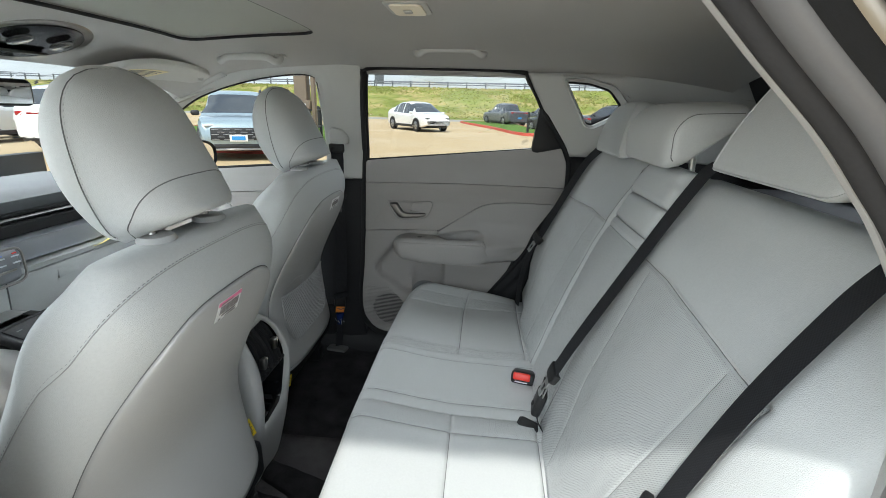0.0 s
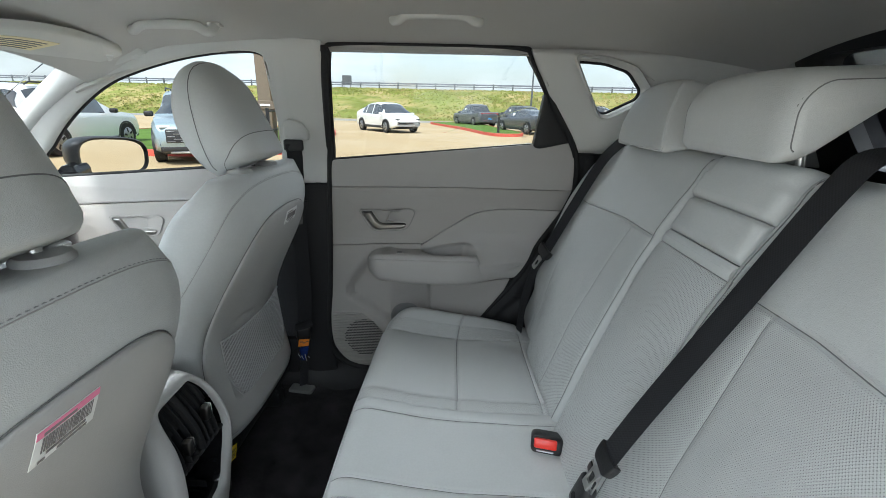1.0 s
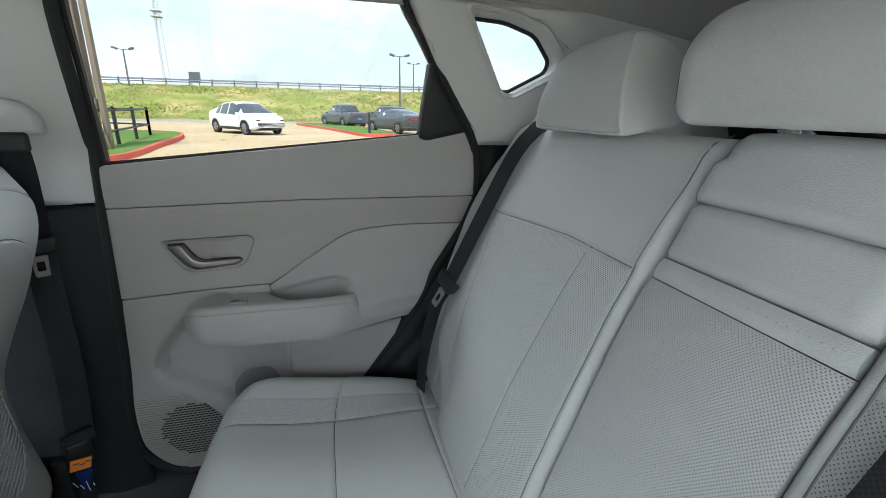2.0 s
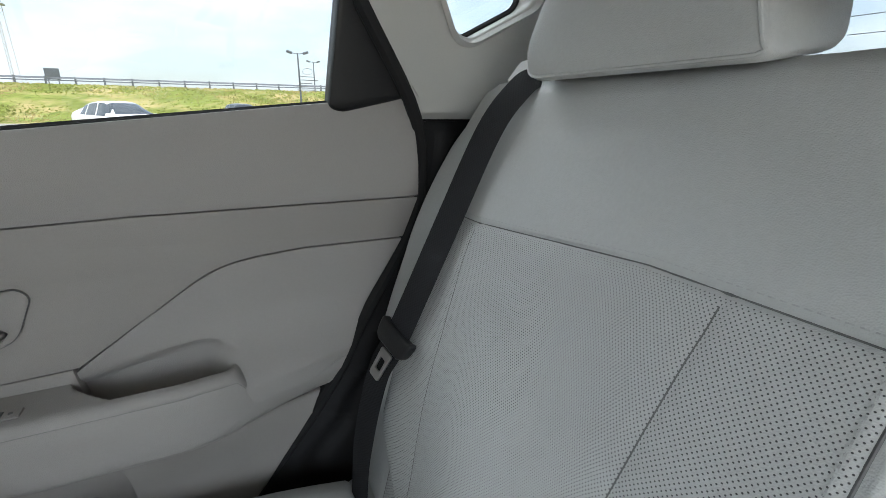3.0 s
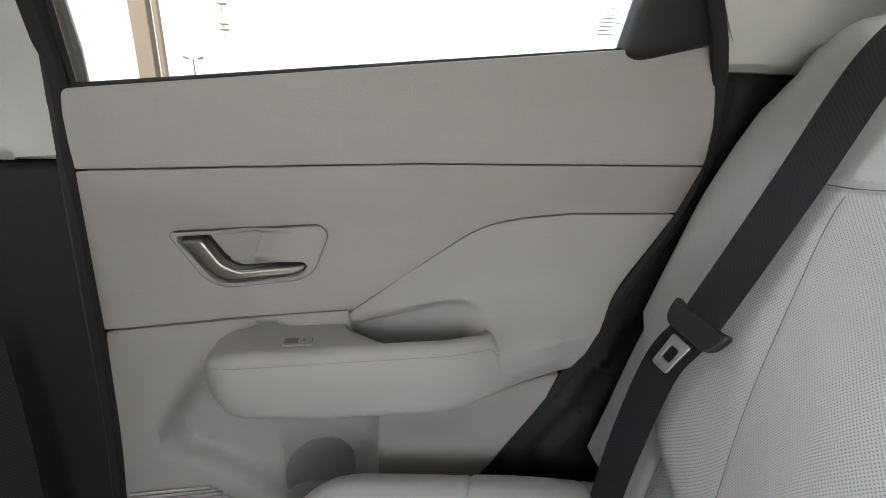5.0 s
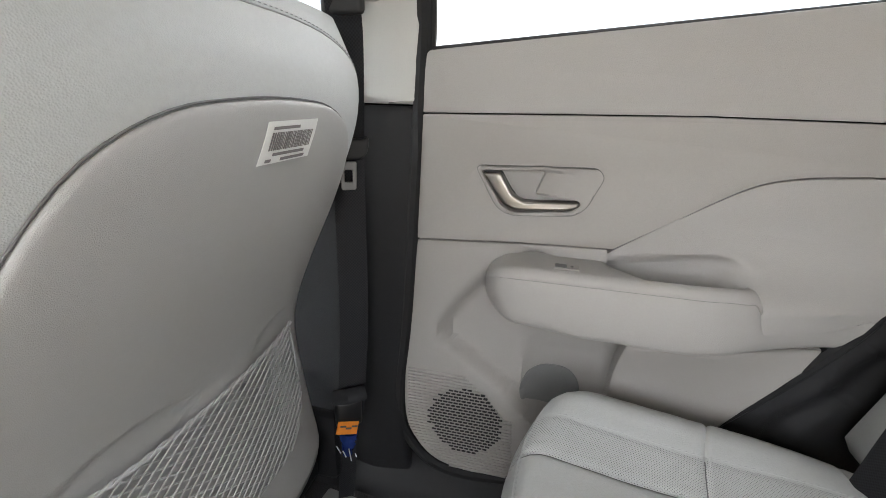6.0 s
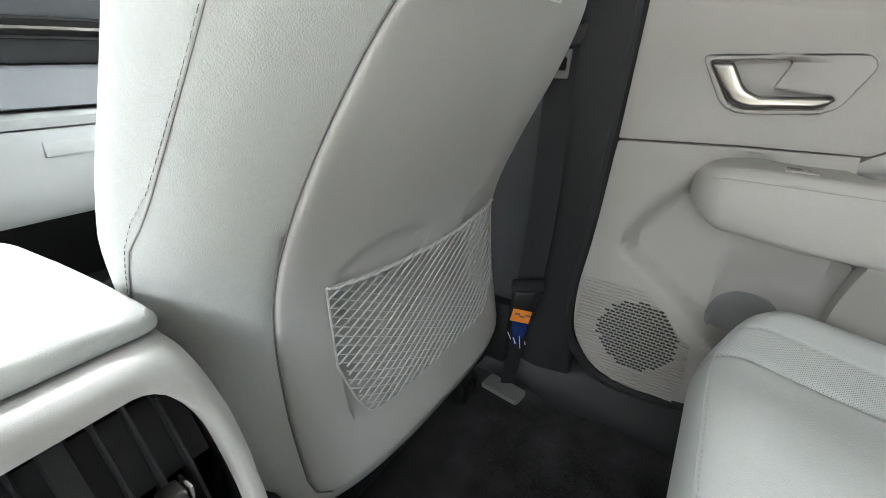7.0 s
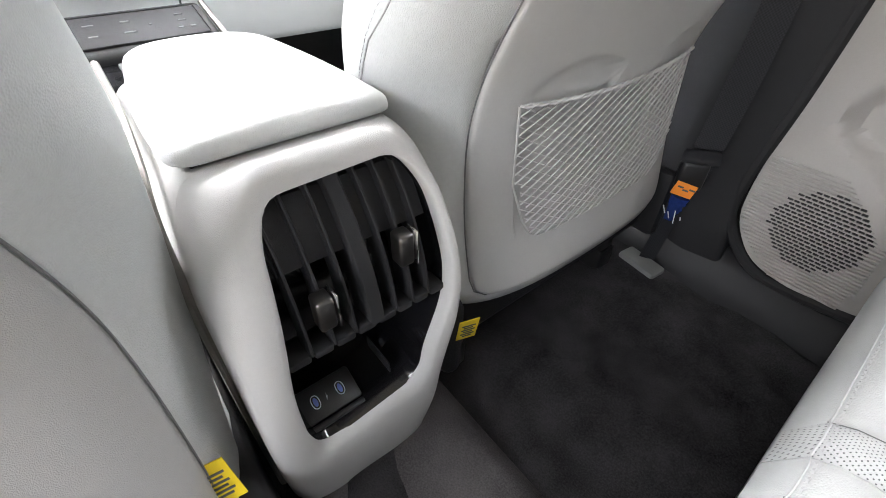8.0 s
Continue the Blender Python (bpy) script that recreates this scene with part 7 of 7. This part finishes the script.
CAR_SHAPES = {
    # share of the length from the tail: roof or lid height, belt height, half width, half width of the roof
    "suv": ((-0.5, 0.92, 0.80, 0.86, 0.74), (-0.49, 1.10, 0.98, 0.92, 0.74), (-0.47, 1.28, 1.02, 0.95, 0.73), (-0.43, 1.53, 1.03, 0.98, 0.71), (-0.37, 1.64, 1.03, 1.0, 0.71), (-0.18, 1.68, 1.02, 1.0, 0.72), (0.0, 1.67, 1.01, 1.0, 0.72), (0.07, 1.61, 1.0, 1.0, 0.73),
            (0.15, 1.37, 1.0, 1.0, 0.76), (0.235, 1.09, 0.99, 1.0, 0.80), (0.34, 1.05, 0.97, 0.99, 0.80), (0.43, 0.99, 0.91, 0.95, 0.78), (0.475, 0.90, 0.82, 0.90, 0.74), (0.495, 0.74, 0.66, 0.85, 0.72), (0.5, 0.60, 0.54, 0.80, 0.70)),
    "pickup": ((-0.5, 0.96, 0.86, 0.88, 0.80), (-0.49, 1.06, 1.02, 0.94, 0.84), (-0.36, 1.08, 1.05, 1.0, 0.86), (-0.215, 1.09, 1.05, 1.0, 0.86), (-0.20, 1.32, 1.05, 1.0, 0.76), (-0.175, 1.60, 1.05, 1.0, 0.72), (-0.12, 1.69, 1.04, 1.0, 0.72), (0.0, 1.70, 1.02, 1.0, 0.72), (0.07, 1.63, 1.01, 1.0, 0.73),
               (0.15, 1.38, 1.0, 1.0, 0.76), (0.235, 1.09, 0.99, 1.0, 0.80), (0.34, 1.04, 0.97, 0.99, 0.80), (0.44, 0.97, 0.90, 0.95, 0.78), (0.48, 0.86, 0.80, 0.90, 0.74), (0.5, 0.62, 0.56, 0.82, 0.70)),
    "hatch": ((-0.5, 0.84, 0.76, 0.80, 0.70), (-0.485, 1.02, 0.94, 0.89, 0.70), (-0.44, 1.13, 0.99, 0.94, 0.68), (-0.36, 1.32, 1.0, 0.98, 0.67), (-0.25, 1.50, 0.98, 1.0, 0.68), (-0.11, 1.60, 0.96, 1.0, 0.69), (0.01, 1.615, 0.94, 1.0, 0.69), (0.09, 1.55, 0.93, 1.0, 0.70),
              (0.19, 1.33, 0.92, 1.0, 0.73), (0.30, 1.03, 0.91, 0.99, 0.78), (0.38, 0.95, 0.87, 0.97, 0.78), (0.45, 0.84, 0.78, 0.91, 0.74), (0.485, 0.70, 0.64, 0.84, 0.70), (0.5, 0.56, 0.50, 0.76, 0.66)),
    "sedan": ((-0.5, 0.84, 0.74, 0.84, 0.74), (-0.485, 1.02, 0.95, 0.90, 0.76), (-0.41, 1.07, 0.97, 0.95, 0.76), (-0.34, 1.14, 0.97, 0.98, 0.72), (-0.22, 1.33, 0.95, 1.0, 0.67), (-0.11, 1.42, 0.93, 1.0, 0.67), (0.0, 1.43, 0.91, 1.0, 0.67), (0.07, 1.37, 0.90, 1.0, 0.68),
              (0.16, 1.17, 0.89, 1.0, 0.73), (0.25, 0.96, 0.88, 1.0, 0.78), (0.37, 0.89, 0.83, 0.97, 0.78), (0.45, 0.80, 0.74, 0.91, 0.74), (0.485, 0.68, 0.62, 0.85, 0.70), (0.5, 0.54, 0.48, 0.78, 0.66)),
}
# glass by shares of the length: rear window, windscreen, side windows
CAR_GLASS = {
    "suv": ((-0.480, -0.425), (0.085, 0.225), ((-0.40, -0.30), (-0.285, -0.105), (-0.085, 0.135))),
    "pickup": ((-0.210, -0.172), (0.085, 0.225), ((-0.165, -0.035), (-0.018, 0.135))),
    "hatch": ((-0.44, -0.27), (0.105, 0.285), ((-0.30, -0.215), (-0.20, -0.045), (-0.028, 0.185))),
    "sedan": ((-0.35, -0.215), (0.085, 0.235), ((-0.24, -0.17), (-0.158, -0.020), (-0.005, 0.150))),
}


def vehicle(name, label, at, heading, colour, L=4.6, W=1.86, H=1.66, kind="suv", category="car", group="parked cars", papers=False):
    """A car whose front looks along +x of its own: one skin over many sections, from which the panes are parted."""
    e = empty(name, label, category, (at[0], at[1], GZ), group)
    e.rotation_euler = (0, 0, radians(heading))
    shape, (rear, screen, sides) = CAR_SHAPES[kind], CAR_GLASS[kind]
    fs = [q[0] for q in shape]
    top = max(q[1] for q in shape)
    r = 0.365 if kind in ("suv", "pickup") else 0.345
    axles = (-0.30, 0.305)
    stops = set(fs) | set(rear) | set(screen) | {x for q in sides for x in q} | {-0.5 + i / 44 for i in range(45)}
    stops = sorted(stops)
    stops = [f for i, f in enumerate(stops) if i == 0 or f - stops[i - 1] > 0.004]

    def section(f):
        zr, zb, wf, wr = (table(fs, [q[k] for q in shape], f) for k in (1, 2, 3, 4))
        zr = zb + (zr - zb) * (H - zb) / (top - zb) if zr > zb + 0.2 else zr
        w, wr = W * 0.5 * wf, W * 0.5 * wr
        nose = min(1.0, max(0.0, (abs(f) - 0.40) / 0.10))
        z0 = 0.24 + 0.14 * nose
        gl = min(1.0, max(0.0, (zr - zb - 0.12) / 0.25))
        wt = wr + (min(w * 0.93, w - 0.05) - wr) * (1 - gl)
        half = [(0.84 * w, z0), (0.97 * w, z0 + 0.05), (w, z0 + 0.22), (0.985 * w, (z0 + zb) * 0.52 + 0.05), (w * 0.995, zb - 0.09), (w * 0.975, zb - 0.02), (w * 0.935, zb + min(0.03, (zr - zb) * 0.4)),
                (wt + 0.012 * gl, zr - 0.085 * gl - 0.02 * (1 - gl)), (wt * 0.93, zr - 0.022 * gl - 0.008), (wt * 0.60, zr - 0.002), (0.0, zr + 0.006)]
        return [V(f * L, y, z) for y, z in half] + [V(f * L, -y, z) for y, z in half[-2::-1]]
    grid = [section(f) for f in stops]
    n = len(grid[0])
    inside = lambda f, span: span[0] <= f <= span[1]
    groups = collections.defaultdict(list)
    for i in range(len(grid) - 1):
        f = (stops[i] + stops[i + 1]) / 2
        for k in range(n - 1):
            key = "body"
            if k in (6, n - 8):
                for q, span in enumerate(sides):
                    if inside(f, span):
                        key = ("side_window", q, k)
            elif 7 <= k <= n - 9:
                if inside(f, screen):
                    key = ("windscreen", 0, 0)
                elif inside(f, rear):
                    key = ("rear_window", 0, 0)
            groups[key].append((i, k))
    for key, cells in groups.items():
        b = bmesh.new()
        got = {}

        def vert(i, k):
            if (i, k) not in got:
                got[(i, k)] = b.verts.new(grid[i][k])
            return got[(i, k)]
        for i, k in cells:
            try:
                b.faces.new((vert(i, k), vert(i, k + 1), vert(i + 1, k + 1), vert(i + 1, k)))
            except ValueError:
                pass
        if key == "body":
            for i in (0, len(grid) - 1):
                b.faces.new([vert(i, k) for k in range(n)])
            part("body", b, colour, e, smooth=38)
        else:
            pane_ = part(key[0], b, CARGLASS, e, smooth=60)
            if papers and key[0] == "side_window" and key[1] == len(sides) - 1:
                i, k = cells[len(cells) // 3]
                q = (grid[i][k] + grid[i][k + 1] + grid[i + 1][k] + grid[i + 1][k + 1]) / 4
                lean = Matrix.Rotation(radians(20 if q.y > 0 else -20), 4, "X")
                part("window_paper", box_bm(0.24, 0.012, 0.18, tuple(q + V(0, 0.012 * (1 if q.y > 0 else -1), 0)), m=lean), WHITE, pane_, "white paper in the window")
    part("underbody", box_bm(L * 0.86, W * 0.80, 0.16, (0, 0, 0.30), 0.03, 1), CARBLACK, e)
    zb_f, zb_r = table(fs, [q[2] for q in shape], 0.46), table(fs, [q[2] for q in shape], -0.485)
    for s in (-1, 1):
        for f in axles:
            arch = [[V(f * L + rr * math.cos(math.pi * k / 14), s * (W * 0.5 + yy), r + rr * math.sin(math.pi * k / 14)) for k in range(15)] for rr, yy in ((r * 0.92, -0.10), (r * 1.16, -0.05), (r * 1.16, 0.012), (r * 1.02, 0.014), (r * 1.02, -0.10))]
            part("wheel_arch", loft(arch, caps=False, closed=False), CARBLACK, e, smooth=40)
            wheel(e, f * L, s * (W * 0.5 + 0.012), r, -s)
        mirror_f = screen[1] - 0.055
        part("door_mirror", box_bm(0.15, 0.20, 0.13, (mirror_f * L, s * (W * 0.5 + 0.09), table(fs, [q[2] for q in shape], mirror_f) + 0.10), 0.045, 3), colour if kind != "suv" else CARBLACK, e)
        part("sill", box_bm(L * 0.42, 0.03, 0.13, (0.0, s * (W * 0.5 - 0.004), 0.31), 0.01, 1), CARBLACK, e)
        for f in (sides[-1][0] + 0.012, sides[-2][0] + 0.015):
            part("door_handle", box_bm(0.17, 0.02, 0.026, (f * L, s * (W * 0.5 + 0.001), table(fs, [q[2] for q in shape], f) - 0.10), 0.006, 1), colour, e)
        part("headlamp", box_bm(0.16, 0.34, 0.06, (0.468 * L, s * W * 0.315, zb_f - 0.02), 0.022, 2, Matrix.Rotation(radians(-24 * s), 4, "Z")), HEADLAMP if kind != "hatch" else CARBLACK, e, "slim headlamp")
        part("tail_lamp", box_bm(0.14, 0.36, 0.11, (-0.480 * L, s * W * 0.315, zb_r - 0.03), 0.025, 2, Matrix.Rotation(radians(20 * s), 4, "Z")), TAILLAMP, e, "red tail lamp")
        if kind != "hatch":
            part("fog_lamp", box_bm(0.07, 0.16, 0.13, (0.490 * L, s * W * 0.350, 0.58), 0.03, 2), HEADLAMP, e, "stacked lower lamp")
    if kind == "hatch":
        part("lower_intake", box_bm(0.05, W * 0.56, 0.07, (0.492 * L, 0, 0.36), 0.02, 2), CARBLACK, e, "dark lower intake")
    else:
        part("grille", box_bm(0.07, W * 0.66, 0.30, (0.494 * L, 0, zb_f - 0.22), 0.03, 2, Matrix.Rotation(radians(-10), 4, "Y")), CARBLACK, e, "dark grille")
        for k in range(5):
            for q in range(-4, 5):
                if (k + q) % 2 == 0:
                    part("grille_bar", box_bm(0.02, W * 0.085, 0.016, (0.494 * L + 0.060 - 0.010 * k, q * W * 0.068, zb_f - 0.34 + 0.055 * k), 0.004, 1), RIM, e)
        part("front_bumper", box_bm(0.12, W * 0.80, 0.14, (0.490 * L, 0, 0.36), 0.04, 2), CARBLACK, e)
        part("skid_plate", box_bm(0.06, W * 0.60, 0.05, (0.500 * L, 0, 0.29), 0.015, 1), RIM, e)
        part("front_plate", box_bm(0.015, 0.40, 0.16, (0.510 * L, 0, 0.56), 0.004, 1), WHITE, e, "white plate")
        part("plate_bar", box_bm(0.006, 0.30, 0.09, (0.5125 * L, 0, 0.56), 0.002, 1), PLATEBLUE, e, "blue bar on the plate")
    part("rear_bumper", box_bm(0.10, W * 0.80, 0.20, (-0.484 * L, 0, 0.40), 0.04, 2), CARBLACK, e)
    part("tail_strip", box_bm(0.03, W * 0.52, 0.035, (-0.497 * L, 0, zb_r - 0.02), 0.01, 1), TAILLAMP, e)
    part("rear_plate", box_bm(0.015, 0.36, 0.13, (-0.506 * L, 0, 0.64), 0.004, 1), PLATEBLUE, e, "blue plate")
    if kind == "pickup":
        part("bed_cover", box_bm(L * 0.26, W * 0.78, 0.02, (-0.345 * L, 0, 1.088), 0.0), CARBLACK, e, "dark load bed cover")
    if kind == "suv":
        for s in (-1, 1):
            part("roof_rail", tube([V(-0.36 * L, s * W * 0.34, H - 0.02), V(-0.33 * L, s * W * 0.34, H + 0.045), V(0.0, s * W * 0.34, H + 0.045), V(0.04 * L, s * W * 0.34, H - 0.03)], 0.02, 6), CARBLACK, e)
    return e


def build_outside():
    build_ground()
    island("lawn_island", [(-5.0, 13.2), (-5.3, 18), (-5.9, 22.8), (-7.2, 25.6), (-10.5, 26.5), (-14, 24), (-14.5, 15), (-12, 12.6), (-8, 12.2)], "small lawn island with red kerb by the lot")
    island("lawn_island", [(-2.0, 41.5), (0.6, 32), (2.0, 25.5), (3.4, 24.8), (4.0, 27), (3.2, 33), (2.4, 40), (0.6, 43)], "narrow lawn island with red kerb beside parked cars")
    white, grey, dark, navy = paint("white_paint", (0.78, 0.78, 0.77), 0.0), paint("grey_paint", (0.11, 0.12, 0.135)), paint("graphite_paint", (0.07, 0.075, 0.085)), paint("black_paint", (0.015, 0.016, 0.02))
    blue = paint("pale_blue_paint", (0.33, 0.42, 0.47))
    silver = paint("silver_paint", (0.42, 0.45, 0.48))
    vehicle("white_hatchback", "white electric hatchback standing on the concrete lot", (-3.85, 27.2), -52, white, 4.75, 1.92, 1.62, "hatch")
    vehicle("pickup_truck", "grey pickup truck parked beyond the lawn island", (1.8, 39.0), 116, grey, 5.0, 1.9, 1.74, "pickup", papers=True)
    vehicle("suv", "dark sport utility vehicle parked beside the pickup", (5.6, 41.0), 118, dark, 4.6, 1.86, 1.68, "suv", papers=True)
    vehicle("sedan", "graphite sedan parked with its tail to the lot", (4.6, 29.0), 115, dark, 4.7, 1.85, 1.42, "sedan", papers=True)
    vehicle("suv", "dark sport utility vehicle parked at the end of the row", (8.8, 33.0), 152, navy, 4.7, 1.9, 1.72, "suv")
    vehicle("suv", "pale blue-grey sport utility vehicle parked facing the car", (-6.85, 12.6), -62, blue, 4.6, 1.86, 1.68, "suv")
    vehicle("suv", "white sport utility vehicle with blue plate parked in the lot", (-10.9, 12.8), 95, white, 4.6, 1.9, 1.72, "suv")
    vehicle("suv", "white sport utility vehicle parked further along the row", (-15.4, 13.2), 92, white, 4.7, 1.95, 1.78, "suv")
    vehicle("suv", "silver sport utility vehicle parked in the row", (13.5, 21.5), 150, silver, 4.6, 1.86, 1.66, "suv")
    vehicle("suv", "black sport utility vehicle parked in the row", (16.5, 27.0), 150, navy, 4.9, 1.95, 1.80, "suv")
    # highway guard rail
    g = empty("guard_rail", "long steel guard rail along the highway on the bank", "guard rail")
    zt = 4.0 + GZ
    at = lambda x: V(x, 73.5 - 0.06 * x, zt)
    for k, (z, r) in enumerate(((0.86, 0.17), (0.56, 0.10))):
        part("rail", tube([at(-160 + 8 * i) + V(0, 0, z) for i in range(41)], r, 6, squash=0.3), GALV, g)
    post = box_bm(0.20, 0.16, 1.1, (0, 0, 0.50), 0.02, 1)
    first = part("post", post, GALV, g)
    first.location = at(-156)
    for i in range(1, 105):
        o = new("post", first.data)
        o.parent = g
        o.location = at(-156 + 3.0 * i)
    # lamp posts, mast, sign
    for x, y, h in ((9.9, 60.0, 6.3), (18.5, 95.0, 6.4), (-24.0, 70.0, 4.4)):
        l = empty("street_lamp", "tall dark street lamp with twin heads on the lot", "street lamp", (x, y, ground_z(x, y)), "street lamps")
        part("pole", tube([V(0, 0, 0), V(0, 0, h)], lambda t: 0.13 - 0.05 * t, 8), GALV, l)
        for s in (-1, 1):
            part("arm", tube([V(0, 0, h - 0.1), V(s * 0.6, 0, h)], 0.04, 6), GALV, l)
            part("lamp_head", box_bm(0.65, 0.4, 0.28, (s * 0.95, 0, h + 0.08), 0.06, 2, Matrix.Rotation(radians(-18 * s), 4, "Y")), GALV, l)
    m = empty("radio_mast", "tall lattice radio mast far behind the bank", "mast", (-88.0, 310.0, 3.0))
    for k in range(3):
        a = 2 * math.pi * k / 3
        part("leg", tube([V(2.2 * math.cos(a), 2.2 * math.sin(a), 0), V(1.2 * math.cos(a), 1.2 * math.sin(a), 75)], 0.16, 5), MASTPALE, m)
    br = []
    for i in range(26):
        z0, z1 = 2.88 * i, 2.88 * (i + 1)
        for k in range(3):
            a, b = 2 * math.pi * k / 3, 2 * math.pi * (k + 1) / 3
            q0, q1 = 2.2 - z0 / 75, 2.2 - z1 / 75
            br.append(tube([V(q0 * math.cos(a), q0 * math.sin(a), z0), V(q1 * math.cos(b), q1 * math.sin(b), z1)], 0.10, 4))
    part("lattice", merge(br), MASTPALE, m)
    for z in (46, 49, 60):
        part("antenna", box_bm(5.0, 5.0, 0.8, (0, 0, z), 0.2, 1), MASTPALE, m)
    s = empty("road_sign", "back of a road sign on the bank", "road sign", (-17.2, 74.5, zt - 0.3))
    part("board", box_bm(1.5, 0.06, 1.3, (0, 0, 1.6), 0.02, 1), GALV, s)
    for a in (-0.5, 0.5):
        part("post", box_bm(0.1, 0.1, 1.6, (a, 0.06, 0.5)), GALV, s)
    # brown pylon and black rail fence by the island
    p = empty("pylon_sign", "brown clad pylon sign at the lot's edge", "pylon sign", (-6.15, 15.6, GZ))
    part("cladding", box_bm(0.44, 0.35, 7.0, (0, 0, 3.5), 0.02, 1), BROWNMETAL, p)
    part("side_post", box_bm(0.12, 0.20, 7.0, (0.40, 0, 3.5), 0.01, 1), BROWNMETAL, p)
    part("name_board", box_bm(0.60, 0.42, 0.28, (0.02, 0, 1.35), 0.02, 1), BROWNMETAL, p)
    part("lettering_bar", box_bm(0.34, 0.02, 0.07, (0.02, -0.215, 1.35)), WHITE, p)
    f = empty("rail_fence", "black steel rail fence on the lawn island", "fence")
    pts = [V(-5.75, 14.6, GZ + 0.12), V(-6.9, 22.3, GZ + 0.12), V(-10.2, 24.6, GZ + 0.12)]
    for a, b in zip(pts, pts[1:]):
        for z in (0.45, 1.05):
            part("rail", tube([a + V(0, 0, z), b + V(0, 0, z)], 0.035, 6), CARBLACK, f)
        k = max(2, int((b - a).length / 2.4))
        for i in range(k + 1):
            q = a.lerp(b, i / k)
            part("post", box_bm(0.09, 0.09, 1.15, (q.x, q.y, q.z + 0.57), 0.01, 1), CARBLACK, f)
    h = empty("fire_hydrant", "red fire hydrant on the lawn island", "hydrant", (-9.0, 22.6, GZ + 0.13))
    part("barrel", tube([V(0, 0, 0), V(0, 0, 0.62), V(0, 0, 0.75)], lambda t: 0.14 if t < 0.9 else 0.08, 12), REDPAINT, h)
    part("nozzle", tube([V(-0.22, 0, 0.48), V(0.22, 0, 0.48)], 0.07, 10), REDPAINT, h)
    b = empty("bollard", "dark bollard at the tip of the lawn island", "bollard", (2.55, 25.6, GZ + 0.12))
    part("shaft", tube([V(0, 0, 0), V(0, 0, 1.1)], 0.07, 10), CARBLACK, b)
    # far door mirror of the car itself
    w = empty("door_mirror", "black door mirror outside the front passenger window", "door mirror")
    oval = [(math.copysign(abs(math.cos(t)) ** 0.6, math.cos(t)), math.copysign(abs(math.sin(t)) ** 0.7, math.sin(t))) for t in (2 * math.pi * k / 40 for k in range(40))]
    M = pose(-1.15, 2.030, 0.998, 0, 4, -14)
    shell = [[M @ V(x, 0.140 * q * c, 0.072 * q * d - 0.010 * c) for c, d in oval] for x, q in ((-0.125, 0.35), (-0.115, 0.62), (-0.085, 0.86), (-0.04, 0.98), (0.0, 1.0), (0.006, 0.96), (0.004, 0.90), (-0.004, 0.88))]
    part("housing", loft(shell), BLACK, w, smooth=60)
    part("mirror_face", slab([(0.140 * 0.875 * c, 0.072 * 0.86 * d - 0.010 * c) for c, d in oval], lambda a, b, dd: M @ V(-0.001 + dd, a, b), 0.003), MIRROR, w, "reflecting face", smooth=30)
    part("arm", tube([V(-1.19, 1.86, 0.955), V(-1.20, 1.93, 0.965)], 0.032, 10), GLOSSBLACK, w)


MASTPALE = mat("pale_mast_paint", (0.45, 0.42, 0.42), 0.7, var=0.1)
build_outside()
